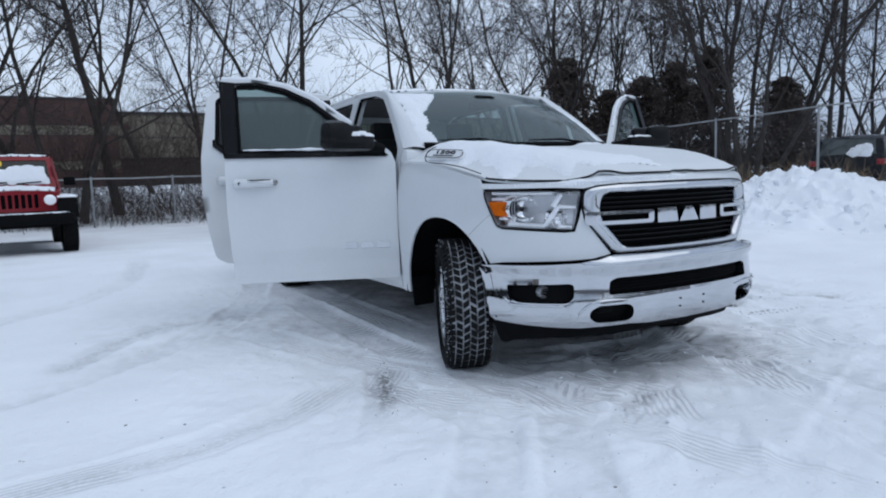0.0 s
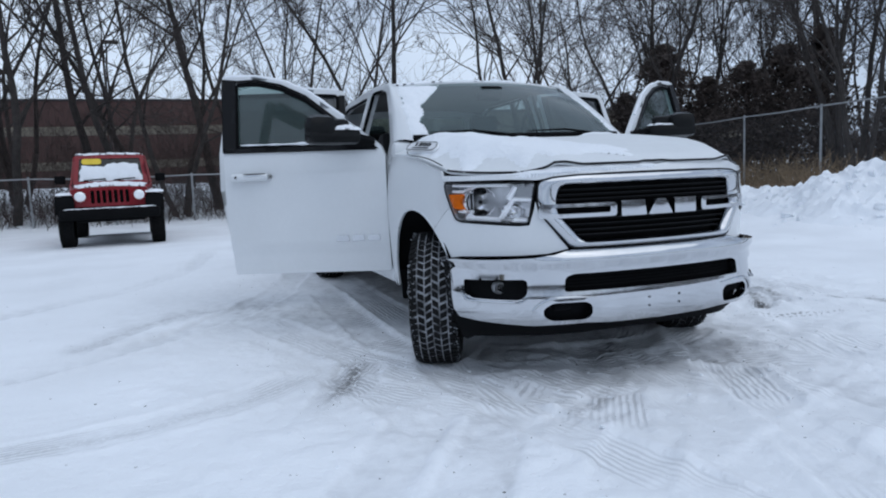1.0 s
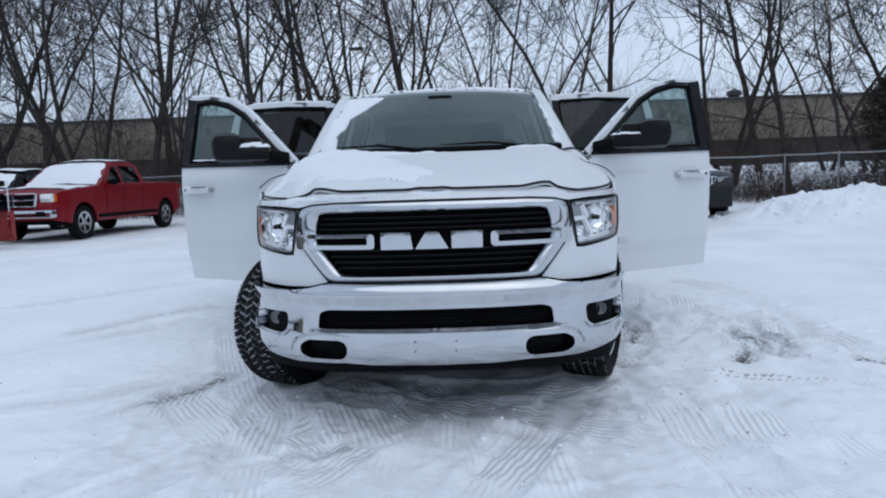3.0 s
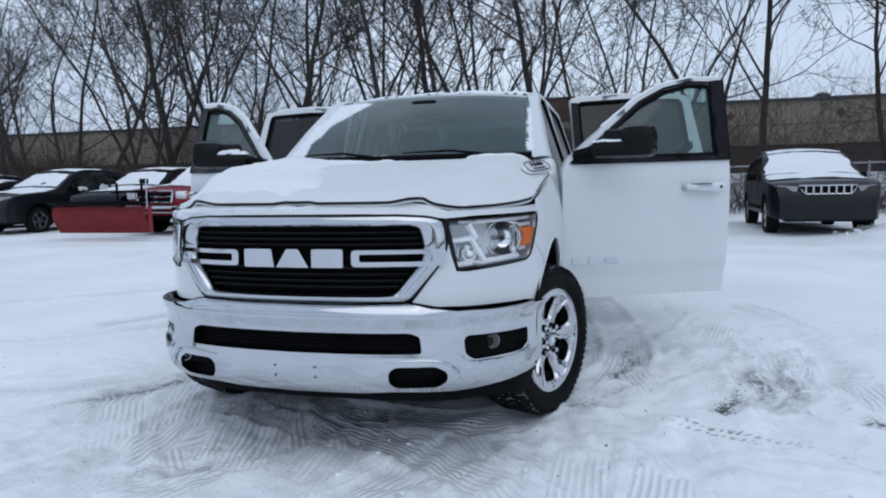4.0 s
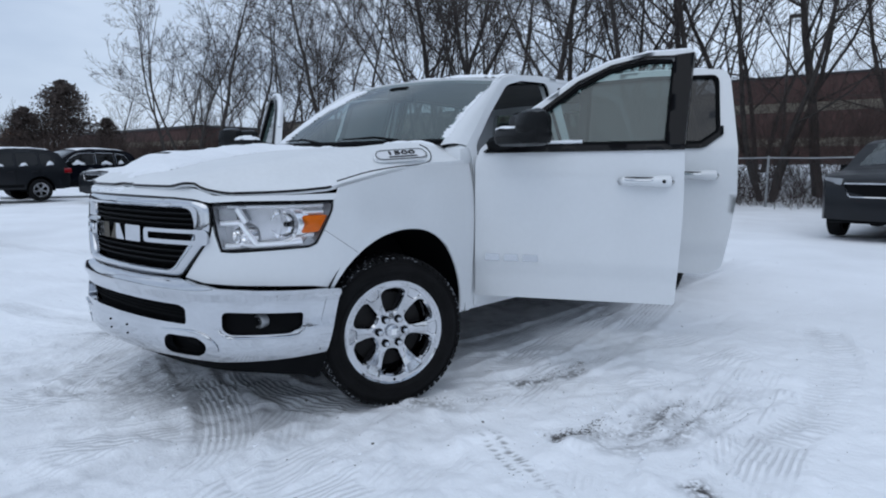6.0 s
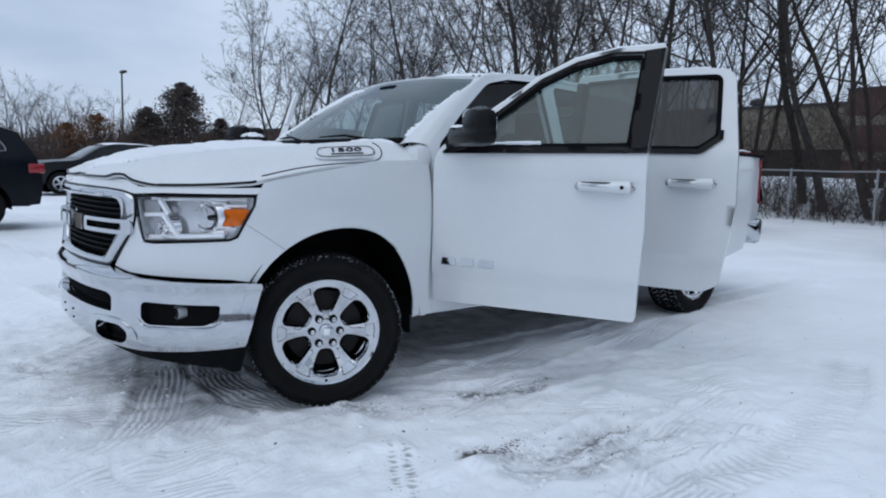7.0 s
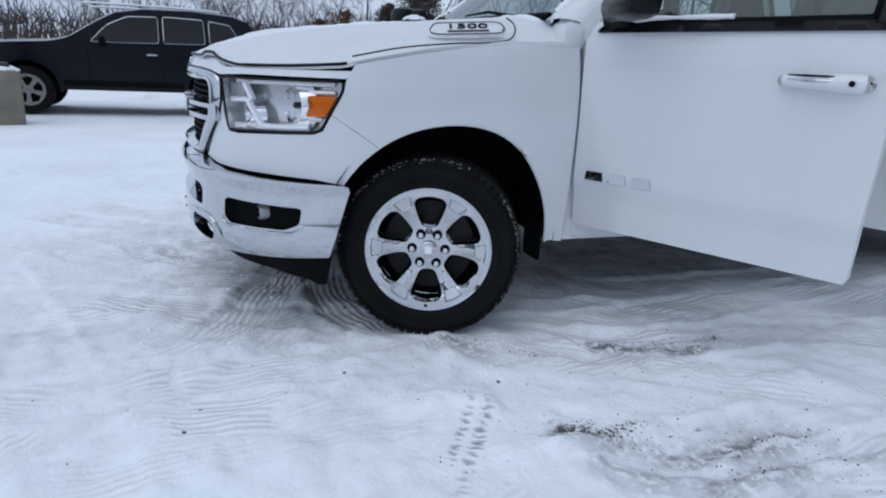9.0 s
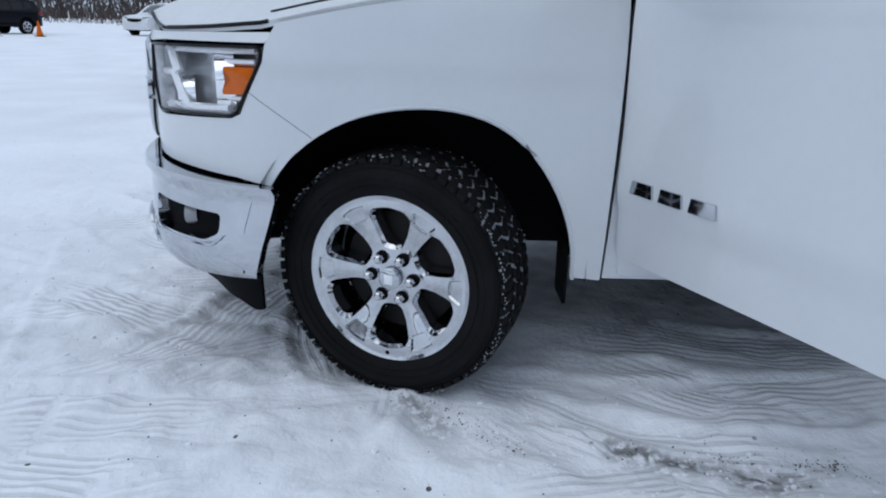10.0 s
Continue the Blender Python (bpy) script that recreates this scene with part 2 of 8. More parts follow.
M = dict(
    white=mat("white_paint", (0.685, 0.705, 0.722), 0.28, 0, 0.8, 0.02, 3, fine=0.01),
    frosted=mat("white_paint_under_frost", (0.71, 0.73, 0.745), 0.62, 0, 0.0, 0.03, 3, spec=0.35, fine=0.02, bump=0.05, bscale=60),
    chrome=mat("chrome", (0.57, 0.585, 0.61), 0.055, 1.0, 0, 0.05, 7, fine=0.02),
    silver=mat("silver_reflector", (0.93, 0.94, 0.95), 0.32, 0.45, 0, 0.05),
    black=mat("black_plastic", (0.005, 0.0053, 0.006), 0.7, spec=0.06, var=0.2, bump=0.15, bscale=300),
    gloss=mat("gloss_black", (0.005, 0.005, 0.006), 0.28, coat=0.05, spec=0.16),
    trim=mat("dark_grey_trim", (0.018, 0.019, 0.022), 0.6, var=0.15, spec=0.3),
    cloth=mat("dark_cloth", (0.028, 0.028, 0.03), 0.9, var=0.2, bump=0.3, bscale=200),
    liner=mat("grey_headliner", (0.12, 0.12, 0.118), 0.95, var=0.1),
    rubber=mat("tyre_rubber", (0.006, 0.006, 0.0065), 0.75, spec=0.15, var=0.35, scale=9, bump=0.2, bscale=150, fine=0.15),
    treadsnow=mat("packed_tread_snow", (0.27, 0.28, 0.30), 0.8, var=0.9, scale=16, bump=0.6, bscale=60, fine=0.35),
    crust=mat("grey_snow_crust", (0.30, 0.315, 0.34), 0.8, var=0.3, scale=20),
    steel=mat("brake_steel", (0.014, 0.013, 0.013), 0.6, 0.2, var=0.4, spec=0.3),
    lampback=mat("lamp_reflector", (0.72, 0.73, 0.75), 0.16, 0.65, var=0.05, scale=20),
    bright=mat("bright_reflector", (0.96, 0.965, 0.97), 0.09, 1.0, var=0.05, scale=60),
    rimchrome=mat("wheel_chrome", (0.58, 0.59, 0.61), 0.05, 1.0, var=0.12, scale=9, fine=0.06),
    amber=mat("amber_lens", (0.64, 0.130, 0.003), 0.5, coat=0.0, var=0.15, scale=60, spec=0.1),
    redlens=mat("red_lens", (0.25, 0.006, 0.010), 0.18, coat=0.5),
    lens=pane("clear_lens", (0.99, 0.99, 1.0), 1.35),
    # grey-green diffuse share of side glass and windshield imitates reflected sky
    glass=pane("side_glass", (0.52, 0.68, 0.65), 1.52, 0.34, (0.080, 0.112, 0.108)),
    wind=pane("windshield_glass", (0.37, 0.48, 0.47), 1.52, 0.36, (0.135, 0.185, 0.183)),
    dark=pane("privacy_glass", (0.08, 0.085, 0.088), 1.42, 0.0),
    mirrorcap=mat("mirror_cap_plastic", (0.007, 0.0075, 0.008), 0.27, coat=0.0, var=0.1, scale=30, spec=0.15),
    mirror=mat("mirror_glass", (0.8, 0.82, 0.84), 0.02, 1.0, var=0.01),
    snow=snow_mat("settled_snow", (0.86, 0.885, 0.92)),
    red=mat("red_paint", (0.20, 0.003, 0.010), 0.35, 0, 0.3, 0.08, spec=0.3),
    plowred=mat("plow_red", (0.30, 0.03, 0.03), 0.5, 0, 0.1, 0.2),
    darkgrey=mat("dark_grey_paint", (0.009, 0.0105, 0.013), 0.3, 0.0, 0.1, 0.08, spec=0.25),
    carglass=mat("car_windshield", (0.040, 0.050, 0.050), 0.06, coat=0.4, var=0.15),
    navy=mat("blue_black_paint", (0.0025, 0.0035, 0.007), 0.22, 0.0, 0.0, 0.08, spec=0.2),
    carwhite=mat("second_white_paint", (0.7, 0.71, 0.73), 0.3, 0, 0.6, 0.03),
    alloy=mat("alloy_wheel", (0.6, 0.61, 0.63), 0.25, 0.9),
    bark=mat("bark", (0.040, 0.034, 0.031), 0.9, var=0.35, scale=5, bump=0.7, bscale=30, fine=0.2),
    twig=mat("twig_bark", (0.040, 0.032, 0.029), 0.9, var=0.3, scale=3, fine=0.2),
    needle=mat("conifer_needles", (0.078, 0.060, 0.052), 0.8, var=0.4, scale=1.5, fine=0.25),
    rust=mat("dry_brown_leaves", (0.16, 0.075, 0.035), 0.85, var=0.35, scale=2, fine=0.25),
    brush=mat("brown_brush", (0.058, 0.040, 0.034), 0.9, var=0.3, scale=3, fine=0.2),
    grit=mat("dark_grit", (0.085, 0.08, 0.074), 0.9, var=0.4, scale=40),
    grass=mat("dry_grass", (0.22, 0.16, 0.10), 0.9, var=0.35, scale=2),
    brick=mat("red_brown_brick", (0.070, 0.037, 0.033), 0.9, var=0.15, scale=0.7, bump=0.5, bscale=9, fine=0.15),
    tanblock=mat("tan_block", (0.165, 0.146, 0.115), 0.9, var=0.12, scale=0.4, bump=0.3, bscale=6, fine=0.08),
    darkwall=mat("dark_brown_wall", (0.032, 0.025, 0.023), 0.9, var=0.2, scale=0.5),
    coping=mat("roof_coping", (0.05, 0.05, 0.055), 0.5, 0.4),
    wire=mat("fence_wire", (0.10, 0.10, 0.105), 0.6, 0.5),
    galv=mat("galvanised_steel", (0.36, 0.37, 0.38), 0.45, 0.8, var=0.15),
    concrete=mat("concrete", (0.23, 0.205, 0.165), 0.9, var=0.2, scale=4, bump=0.4, bscale=30, fine=0.1),
    brownpole=mat("brown_painted_steel", (0.045, 0.038, 0.035), 0.5, 0.2),
    yellow=mat("yellow_sticker", (0.75, 0.55, 0.04), 0.5),
)


# ---- mesh tools ----
def part(name, bm, material, parent=None, label="", smooth=True):
    me = bpy.data.meshes.new(name)
    bm.to_mesh(me)
    bm.free()
    if smooth:
        me.polygons.foreach_set("use_smooth", [True] * len(me.polygons))
        me.set_sharp_from_angle(angle=radians(42))
    me.materials.append(M[material] if isinstance(material, str) else material)
    ob = new(name, me)
    if parent is not None:
        ob.parent = parent
    if label:
        ob["label"] = label
    return ob


def thing(name, label, category, m=None, group="", kind=""):
    ob = new(name)
    ob.empty_display_size = 0.2
    if m is not None:
        ob.matrix_world = m
    return tagged(ob, label, category, group, kind)


def inside(pts, poly):
    """Which of the points lie in the polygon."""
    x, y = pts[:, 0], pts[:, 1]
    p = np.asarray(poly, float)
    q = np.roll(p, -1, 0)
    c = np.zeros(len(pts), bool)
    for (x1, y1), (x2, y2) in zip(p, q):
        if y1 != y2:
            c ^= ((y1 > y) != (y2 > y)) & (x < (x2 - x1) * (y - y1) / (y2 - y1) + x1)
    return c


def rounded(poly, r, n=4):
    """A polygon with its corners rounded by r."""
    out = []
    k = len(poly)
    for i in range(k):
        p = Vector(poly[i])
        a, b = Vector(poly[i - 1]) - p, Vector(poly[(i + 1) % k]) - p
        if a.length and b.length and a.angle(-b) < 0.22:
            out.append(tuple(p))
            continue
        ra, rb = min(r, a.length * 0.45), min(r, b.length * 0.45)
        s, e = p + a.normalized() * ra, p + b.normalized() * rb
        for j in range(n + 1):
            t = j / n
            out.append(tuple(s * (1 - t) ** 2 + p * 2 * t * (1 - t) + e * t * t))
    return out


def dense(poly, step, closed=True):
    out = []
    k = len(poly)
    for i in range(k if closed else k - 1):
        a, b = np.array(poly[i], float), np.array(poly[(i + 1) % k], float)
        m = max(1, int(np.ceil(np.linalg.norm(b - a) / step)))
        out += [tuple(a + (b - a) * j / m) for j in range(m)]
    if not closed:
        out.append(tuple(poly[-1]))
    return out


def panel(poly, fn, step=0.05, holes=(), depth=0.0, back=False):
    """A curved sheet: the polygon with its holes is filled, and each (u, v) goes to fn(u, v, d). depth: how far its edges turn in; back: closed behind."""
    from mathutils.geometry import delaunay_2d_cdt
    loops = [dense(p, step) for p in (poly, *holes)]
    pts, edges = [], []
    for lp in loops:
        o = len(pts)
        pts += lp
        edges += [(o + i, o + (i + 1) % len(lp)) for i in range(len(lp))]
    border = np.array(pts)
    lo, hi = border.min(0), border.max(0)
    gx, gy = np.meshgrid(np.arange(lo[0] + step / 2, hi[0], step), np.arange(lo[1] + step / 2, hi[1], step))
    g = np.stack([gx.ravel(), gy.ravel()], 1)
    keep = inside(g, loops[0])
    for h in loops[1:]:
        keep &= ~inside(g, h)
    g = g[keep]
    if len(g):
        near = np.full(len(g), 9e9)
        for chunk in np.array_split(border, max(1, len(border) // 64)):
            near = np.minimum(near, ((g[:, None] - chunk[None]) ** 2).sum(2).min(1))
        g = g[near > (0.45 * step) ** 2]
    allp = [Vector(p) for p in pts] + [Vector(p) for p in g]
    v2, _, faces, *_ = delaunay_2d_cdt(allp, edges, [], 0, 1e-6)
    v2 = np.array([tuple(v) for v in v2])
    cen = np.array([v2[list(f)].mean(0) for f in faces])
    ok = inside(cen, loops[0])
    for h in loops[1:]:
        ok &= ~inside(cen, h)
    bm = bmesh.new()
    for d in ((0.0, depth) if back else (0.0,)):
        vs = [bm.verts.new(fn(u, v, d)) for u, v in v2]
        for f, o in zip(faces, ok):
            if o:
                bm.faces.new([vs[i] for i in (f if d == 0 else f[::-1])])
    if depth:
        for lp in loops:
            a = [bm.verts.new(fn(u, v, 0.0)) for u, v in lp]
            b = [bm.verts.new(fn(u, v, depth)) for u, v in lp]
            for i in range(len(lp)):
                j = (i + 1) % len(lp)
                bm.faces.new((a[i], a[j], b[j], b[i]))
        bmesh.ops.remove_doubles(bm, verts=bm.verts[:], dist=2e-5)
    return bm


def box(bm, c, s, bevel=0.0, rot=None):
    """Adds a box with bevelled edges."""
    r = bmesh.ops.create_cube(bm, size=1.0)
    vs = r["verts"]
    m = Matrix.Translation(c) @ (rot.to_4x4() if rot is not None else Matrix.Identity(4)) @ Matrix.Diagonal((*s, 1))
    bmesh.ops.transform(bm, matrix=m, verts=vs)
    if bevel:
        es = list({e for v in vs for e in v.link_edges})
        bmesh.ops.bevel(bm, geom=es, offset=bevel, segments=2, profile=0.5, affect="EDGES")
    return bm


def boxed(c, s, bevel=0.0, rot=None):
    return box(bmesh.new(), c, s, bevel, rot)


def lathe(profile, n=48, axis="x"):
    """Turns (axial, radius) round an axis."""
    bm = bmesh.new()
    rings = []
    for a, r in profile:
        ring = []
        for i in range(n):
            t = 2 * math.pi * i / n
            c, s = r * math.cos(t), r * math.sin(t)
            ring.append(bm.verts.new((a, c, s) if axis == "x" else (c, a, s) if axis == "y" else (c, s, a)))
        rings.append(ring)
    for p, q in zip(rings, rings[1:]):
        for i in range(n):
            j = (i + 1) % n
            bm.faces.new((p[i], p[j], q[j], q[i]))
    return bm


def tube(bm, pts, radii, sides=6, cap=False):
    """A tapered tube through points."""
    rings = []
    pts = [Vector(p) for p in pts]
    for i, p in enumerate(pts):
        d = (pts[min(i + 1, len(pts) - 1)] - pts[max(i - 1, 0)])
        d = d.normalized() if d.length > 1e-9 else Vector((0, 0, 1))
        a = d.orthogonal().normalized()
        b = d.cross(a)
        rings.append([bm.verts.new(p + (a * math.cos(2 * math.pi * k / sides) + b * math.sin(2 * math.pi * k / sides)) * radii[i]) for k in range(sides)])
    for p, q in zip(rings, rings[1:]):
        for i in range(sides):
            j = (i + 1) % sides
            bm.faces.new((p[i], p[j], q[j], q[i]))
    if cap:
        bm.faces.new(rings[0][::-1])
        bm.faces.new(rings[-1])
    return bm


def tubed(pts, radii, sides=8):
    if not isinstance(radii, (list, tuple)):
        radii = [radii] * len(pts)
    return tube(bmesh.new(), pts, radii, sides, True)


def smoothstep(a, b, x):
    t = min(1.0, max(0.0, (x - a) / (b - a)))
    return t * t * (3 - 2 * t)


def catmull(pts, n=14):
    p = np.array(pts, float)
    p = np.vstack([2 * p[0] - p[1], p, 2 * p[-1] - p[-2]])
    out = []
    for i in range(1, len(p) - 2):
        for j in range(n):
            t = j / n
            a, b, c, d = p[i - 1], p[i], p[i + 1], p[i + 2]
            out.append(0.5 * (2 * b + (c - a) * t + (2 * a - 5 * b + 4 * c - d) * t * t + (3 * b - a - 3 * c + d) * t ** 3))
    out.append(p[-2])
    return np.array(out)


class Outline:
    """Half a plan outline from the middle of the nose round to the side, by arc length; negative s is the other side."""

    def __init__(self, pts):
        self.p = catmull(pts)
        self.p[0, 0] = 0.0
        self.s = np.concatenate([[0], np.cumsum(np.linalg.norm(np.diff(self.p, axis=0), axis=1))])
        t = np.gradient(self.p, axis=0)
        t /= np.linalg.norm(t, axis=1)[:, None]
        t[0] = (1, 0)
        self.n = np.stack([t[:, 1], -t[:, 0]], 1)

    def sx(self, x):
        k = np.argmax(self.p[:, 0] > 0.985) if (self.p[:, 0] > 0.985).any() else len(self.p)
        return float(np.interp(abs(x), self.p[:k, 0], self.s[:k])) * (1 if x >= 0 else -1)

    def sy(self, y):
        return float(np.interp(y, self.p[:, 1], self.s))

    def xat(self, y):
        return float(np.interp(y, self.p[:, 1], self.p[:, 0]))

    def at(self, s, d):
        a = abs(s)
        x, y = (float(np.interp(a, self.s, self.p[:, i])) for i in (0, 1))
        nx, ny = (float(np.interp(a, self.s, self.n[:, i])) for i in (0, 1))
        return (x - nx * d) * (1 if s >= 0 else -1), y - ny * d


def sheet(o, zs, offs, sgn=1):
    """The map (s, z, d) for a wall that follows outline o, set in by offs at heights zs."""
    def fn(s, z, d):
        x, y = o.at(s, d + float(np.interp(z, zs, offs)))
        return (sgn * x, y, z)
    return fn


def mound(poly, fn, step, height, seed, edge=0.05):
    """A patch of settled snow on a surface fn(u, v, d): swells from its ragged edge to the height."""
    poly = dense(poly, step)
    c = np.array(poly).mean(0)
    rag = [tuple(np.array(p) + (np.array(p) - c) / (np.linalg.norm(np.array(p) - c) + 1e-6) * edge * 0.7 * noise.noise(Vector((p[0] * 9, p[1] * 9, seed)))) for p in poly]
    arr = np.array(rag)

    def lifted(u, v, d):
        near = float(np.sqrt(((arr - (u, v)) ** 2).sum(1).min()))
        q = min(1.0, near / edge)
        k = q * (2 - q)
        h = height * k * (0.75 + 0.5 * noise.noise(Vector((u * 7, v * 7, seed))) + 0.25 * noise.noise(Vector((u * 23, v * 23, seed))))
        return fn(u, v, -max(h, 0.0) + 0.007 * (1 - min(1.0, near / 0.02)))
    return panel(rag, lifted, step)


# ---- the white pickup: nose to -y, its left side at +x, front axle over the origin ----
NOSE = Outline([(0, -0.965), (0.25, -0.952), (0.45, -0.915), (0.6, -0.862), (0.72, -0.782), (0.83, -0.665), (0.91, -0.545), (0.965, -0.42), (0.992, -0.25), (1.0, 0), (1.004, 0.3), (1.0, 0.68)])
BUMP = Outline([(0, -1.01), (0.25, -0.998), (0.45, -0.968), (0.62, -0.915), (0.78, -0.812), (0.90, -0.675), (0.975, -0.52), (1.01, -0.36)])
BODY_Z, BODY_O = (0.36, 0.56, 0.76, 0.94, 1.08, 1.16, 1.23, 1.30), (0.035, 0.016, 0.004, 0.0, 0.006, 0.016, 0.03, 0.055)
STEER = 22.0
truck = thing("pickup_truck", "white crew-cab pickup with open doors and chrome front, dusted with snow", "pickup truck")
sx, sy, bx, by = NOSE.sx, NOSE.sy, BUMP.sx, BUMP.sy


def edge_z(y):
    return float(np.interp(y, (-0.95, -0.58, -0.4, -0.2, 0, 0.3, 0.68), (1.104, 1.124, 1.139, 1.182, 1.222, 1.262, 1.283)))


def hood_z(x, y):
    yf = float(np.interp(abs(x), (0, 0.1, 0.3, 0.5, 0.575, 0.69, 0.81, 0.90), (-0.915, -0.93, -0.92, -0.882, -0.838, -0.765, -0.64, -0.49)))
    yc = y - (yf + 0.93) * max(0.0, 1 - (y - yf) / 0.40)
    crown = float(np.interp(yc, (-0.94, -0.85, -0.6, -0.3, 0, 0.3, 0.62), (1.158, 1.198, 1.252, 1.298, 1.335, 1.368, 1.398)))
    wide = NOSE.xat(y) - 0.05 if y > -0.55 else float(np.interp(y, (-0.94, -0.88, -0.84, -0.765, -0.64, -0.55), (0.90, 0.80, 0.66, 0.70, 0.80, 0.857)))
    q = min(1.05, abs(x) / wide)
    bulge = 0.016 * (smoothstep(0.40, 0.52, abs(x)) - 1) + 0.010
    return crown + bulge - (crown - edge_z(y)) * smoothstep(0.72, 1.03, q) ** 1.2


def hood_fn(x, y, d):
    return (x, y, hood_z(x, y) - d)


# front wings with the wheel arch, the lamp's cut-out and the corner below the lamp
def arch_r(a):
    """The front arch is fuller behind its crown."""
    return 0.512 + 0.022 * math.exp(-((a - 1.05) / 0.42) ** 2)


ARCH = [(0.05 + arch_r(a) * math.cos(a), 0.413 + arch_r(a) * math.sin(a)) for a in np.linspace(math.pi * 0.83, 0.0, 30)]
for sgn in (1, -1):
    fn = sheet(NOSE, BODY_Z, BODY_O, sgn)
    low = [(sx(0.505), 0.732), (sx(0.6), 0.710), (sx(0.72), 0.702), (sx(0.85), 0.696), (sy(-0.5), 0.690)]
    arch = [(sy(y), z) for y, z in ARCH]
    rear = [(sy(0.566), 0.40), (sy(0.655), 0.392), (sy(0.655), 1.276)]
    top = [(sy(y), edge_z(y)) for y in (0.5, 0.3, 0.1, -0.1, -0.25, -0.35)]
    lamp = [(sy(-0.385), 1.088), (sy(-0.394), 1.040), (sy(-0.471), 0.888), (sy(-0.505), 0.872), (sx(0.72), 0.852), (sx(0.678), 0.856), (sx(0.658), 0.93), (sx(0.650), 0.975), (sx(0.638), 0.915)]
    part("front_wing", panel(low + arch + rear + top + lamp, fn, 0.035, depth=0.012), "white", truck)
    lip = bmesh.new()
    pts = [fn(sy(y), z, 0.0) for y, z in ARCH] + [fn(sy(0.566), 0.395, 0.0)]
    tube(lip, pts, [min(0.007, 0.001 + 0.0006 * i) for i in range(len(pts))], 6)
    part("arch_lip", lip, "white", truck)
    seam_ = bmesh.new()
    tube(seam_, [fn(sy(-0.445 + 0.195 * t), 0.957 - 0.130 * t, 0.0) for t in np.linspace(0, 1, 8)], [0.0009] * 8, 5)
    part("wing_seam", seam_, "trim", truck)
    # lamp unit
    lpoly = rounded([(sx(0.648), 1.072), (sx(0.682), 0.864), (sy(-0.505), 0.880), (sy(-0.478), 0.894), (sy(-0.402), 1.040), (sy(-0.394), 1.083)], 0.02)
    head = part("headlight", panel(lpoly, lambda s, z, d, f=fn: f(s, z, 0.095 + d), 0.04), "lampback", truck, "clear headlight with chrome reflectors and amber marker")
    rim = bmesh.new()
    pts = [fn(s, z, -0.002) for s, z in dense(lpoly, 0.03)]
    tube(rim, pts + pts[:1], [0.0045] * (len(pts) + 1), 6)
    part("bezel", rim, "gloss", head)
    wall = bmesh.new()
    lp = dense(lpoly, 0.03)
    for i in range(len(lp)):
        a, b = lp[i], lp[(i + 1) % len(lp)]
        wall.faces.new([wall.verts.new(fn(*q, dd)) for q, dd in ((a, 0.0), (b, 0.0), (b, 0.098), (a, 0.098))])
    part("housing", wall, "lampback", head)
    part("lens", panel(lpoly, lambda s, z, d, f=fn: f(s, z, 0.0), 0.04), "lens", head).visible_shadow = False
    part("side_marker", panel(rounded([(sy(-0.534), 0.940), (sy(-0.462), 0.946), (sy(-0.420), 1.022), (sy(-0.528), 1.022)], 0.008), lambda s, z, d, f=fn: f(s, z, 0.007 + d), 0.03, depth=0.045), "amber", head, "amber side marker")
    # the large main reflector, stepped and ribbed, and the small one under the turn lamp
    for (s0, z0), r, dep, aim in (((sy(-0.600), 0.978), 0.078, 0.050, (0.30, -0.95)), ((sx(0.742), 0.922), 0.045, 0.040, (0.25, -0.97))):
        c0 = Vector(fn(s0, z0, dep))
        q = Vector((sgn * aim[0], aim[1], 0)).to_track_quat("-Z", "Y").to_matrix().to_4x4()
        bowl = lathe([(0.055, r * 1.35), (0.012, r * 1.10), (0.0, r * 1.02), (0.0, r), (0.014, r * 0.93), (0.028, r * 0.80), (0.039, r * 0.62), (0.045, r * 0.42), (0.048, r * 0.2), (0.049, 0.002)], 28, "z")
        bmesh.ops.transform(bowl, matrix=Matrix.Translation(c0) @ q, verts=bowl.verts)
        dish = part("reflector_bowl", bowl, "bright", head)
        bulb = lathe([(0.050, r * 0.17), (0.012, r * 0.17), (0.006, r * 0.13), (0.004, 0.001)], 14, "z")
        bmesh.ops.transform(bulb, matrix=Matrix.Translation(c0) @ q, verts=bulb.verts)
        part("bulb", bulb, "gloss" if r > 0.05 else "bright", dish)
        for k in (-3, -2, 2, 3):
            rib = bmesh.new()
            hgt = r * math.sqrt(max(0.05, 1 - (k / 4) ** 2)) * 0.9
            pts = [Matrix.Translation(c0) @ q @ Vector((k * r * 0.24, hgt * t, 0.040 - 0.034 * (t * t * 0.7 + (k / 4) ** 2))) for t in np.linspace(-1, 1, 7)]
            tube(rib, pts, [0.0022] * 7, 4)
            part("reflector_rib", rib, "lampback", dish)
    # bright dividers across the lamp
    for a, b, wd in (((sx(0.672), 0.985), (sx(0.745), 0.99), 0.020), ((sx(0.745), 0.99), (sx(0.795), 0.890), 0.024), ((sx(0.69), 0.880), (sy(-0.53), 0.896), 0.022), ((sx(0.70), 1.060), (sy(-0.43), 1.068), 0.014), ((sx(0.735), 1.055), (sx(0.765), 0.99), 0.026), ((sy(-0.56), 1.034), (sy(-0.43), 1.036), 0.016), ((sy(-0.57), 0.928), (sy(-0.48), 0.930), 0.016)):
        bar = bmesh.new()
        pts = [fn(a[0] + (b[0] - a[0]) * t, a[1] + (b[1] - a[1]) * t, 0.030) for t in np.linspace(0, 1, 6)]
        tube(bar, pts, [wd * 0.6] * 6, 6, True)
        part("divider", bar, "silver", head)
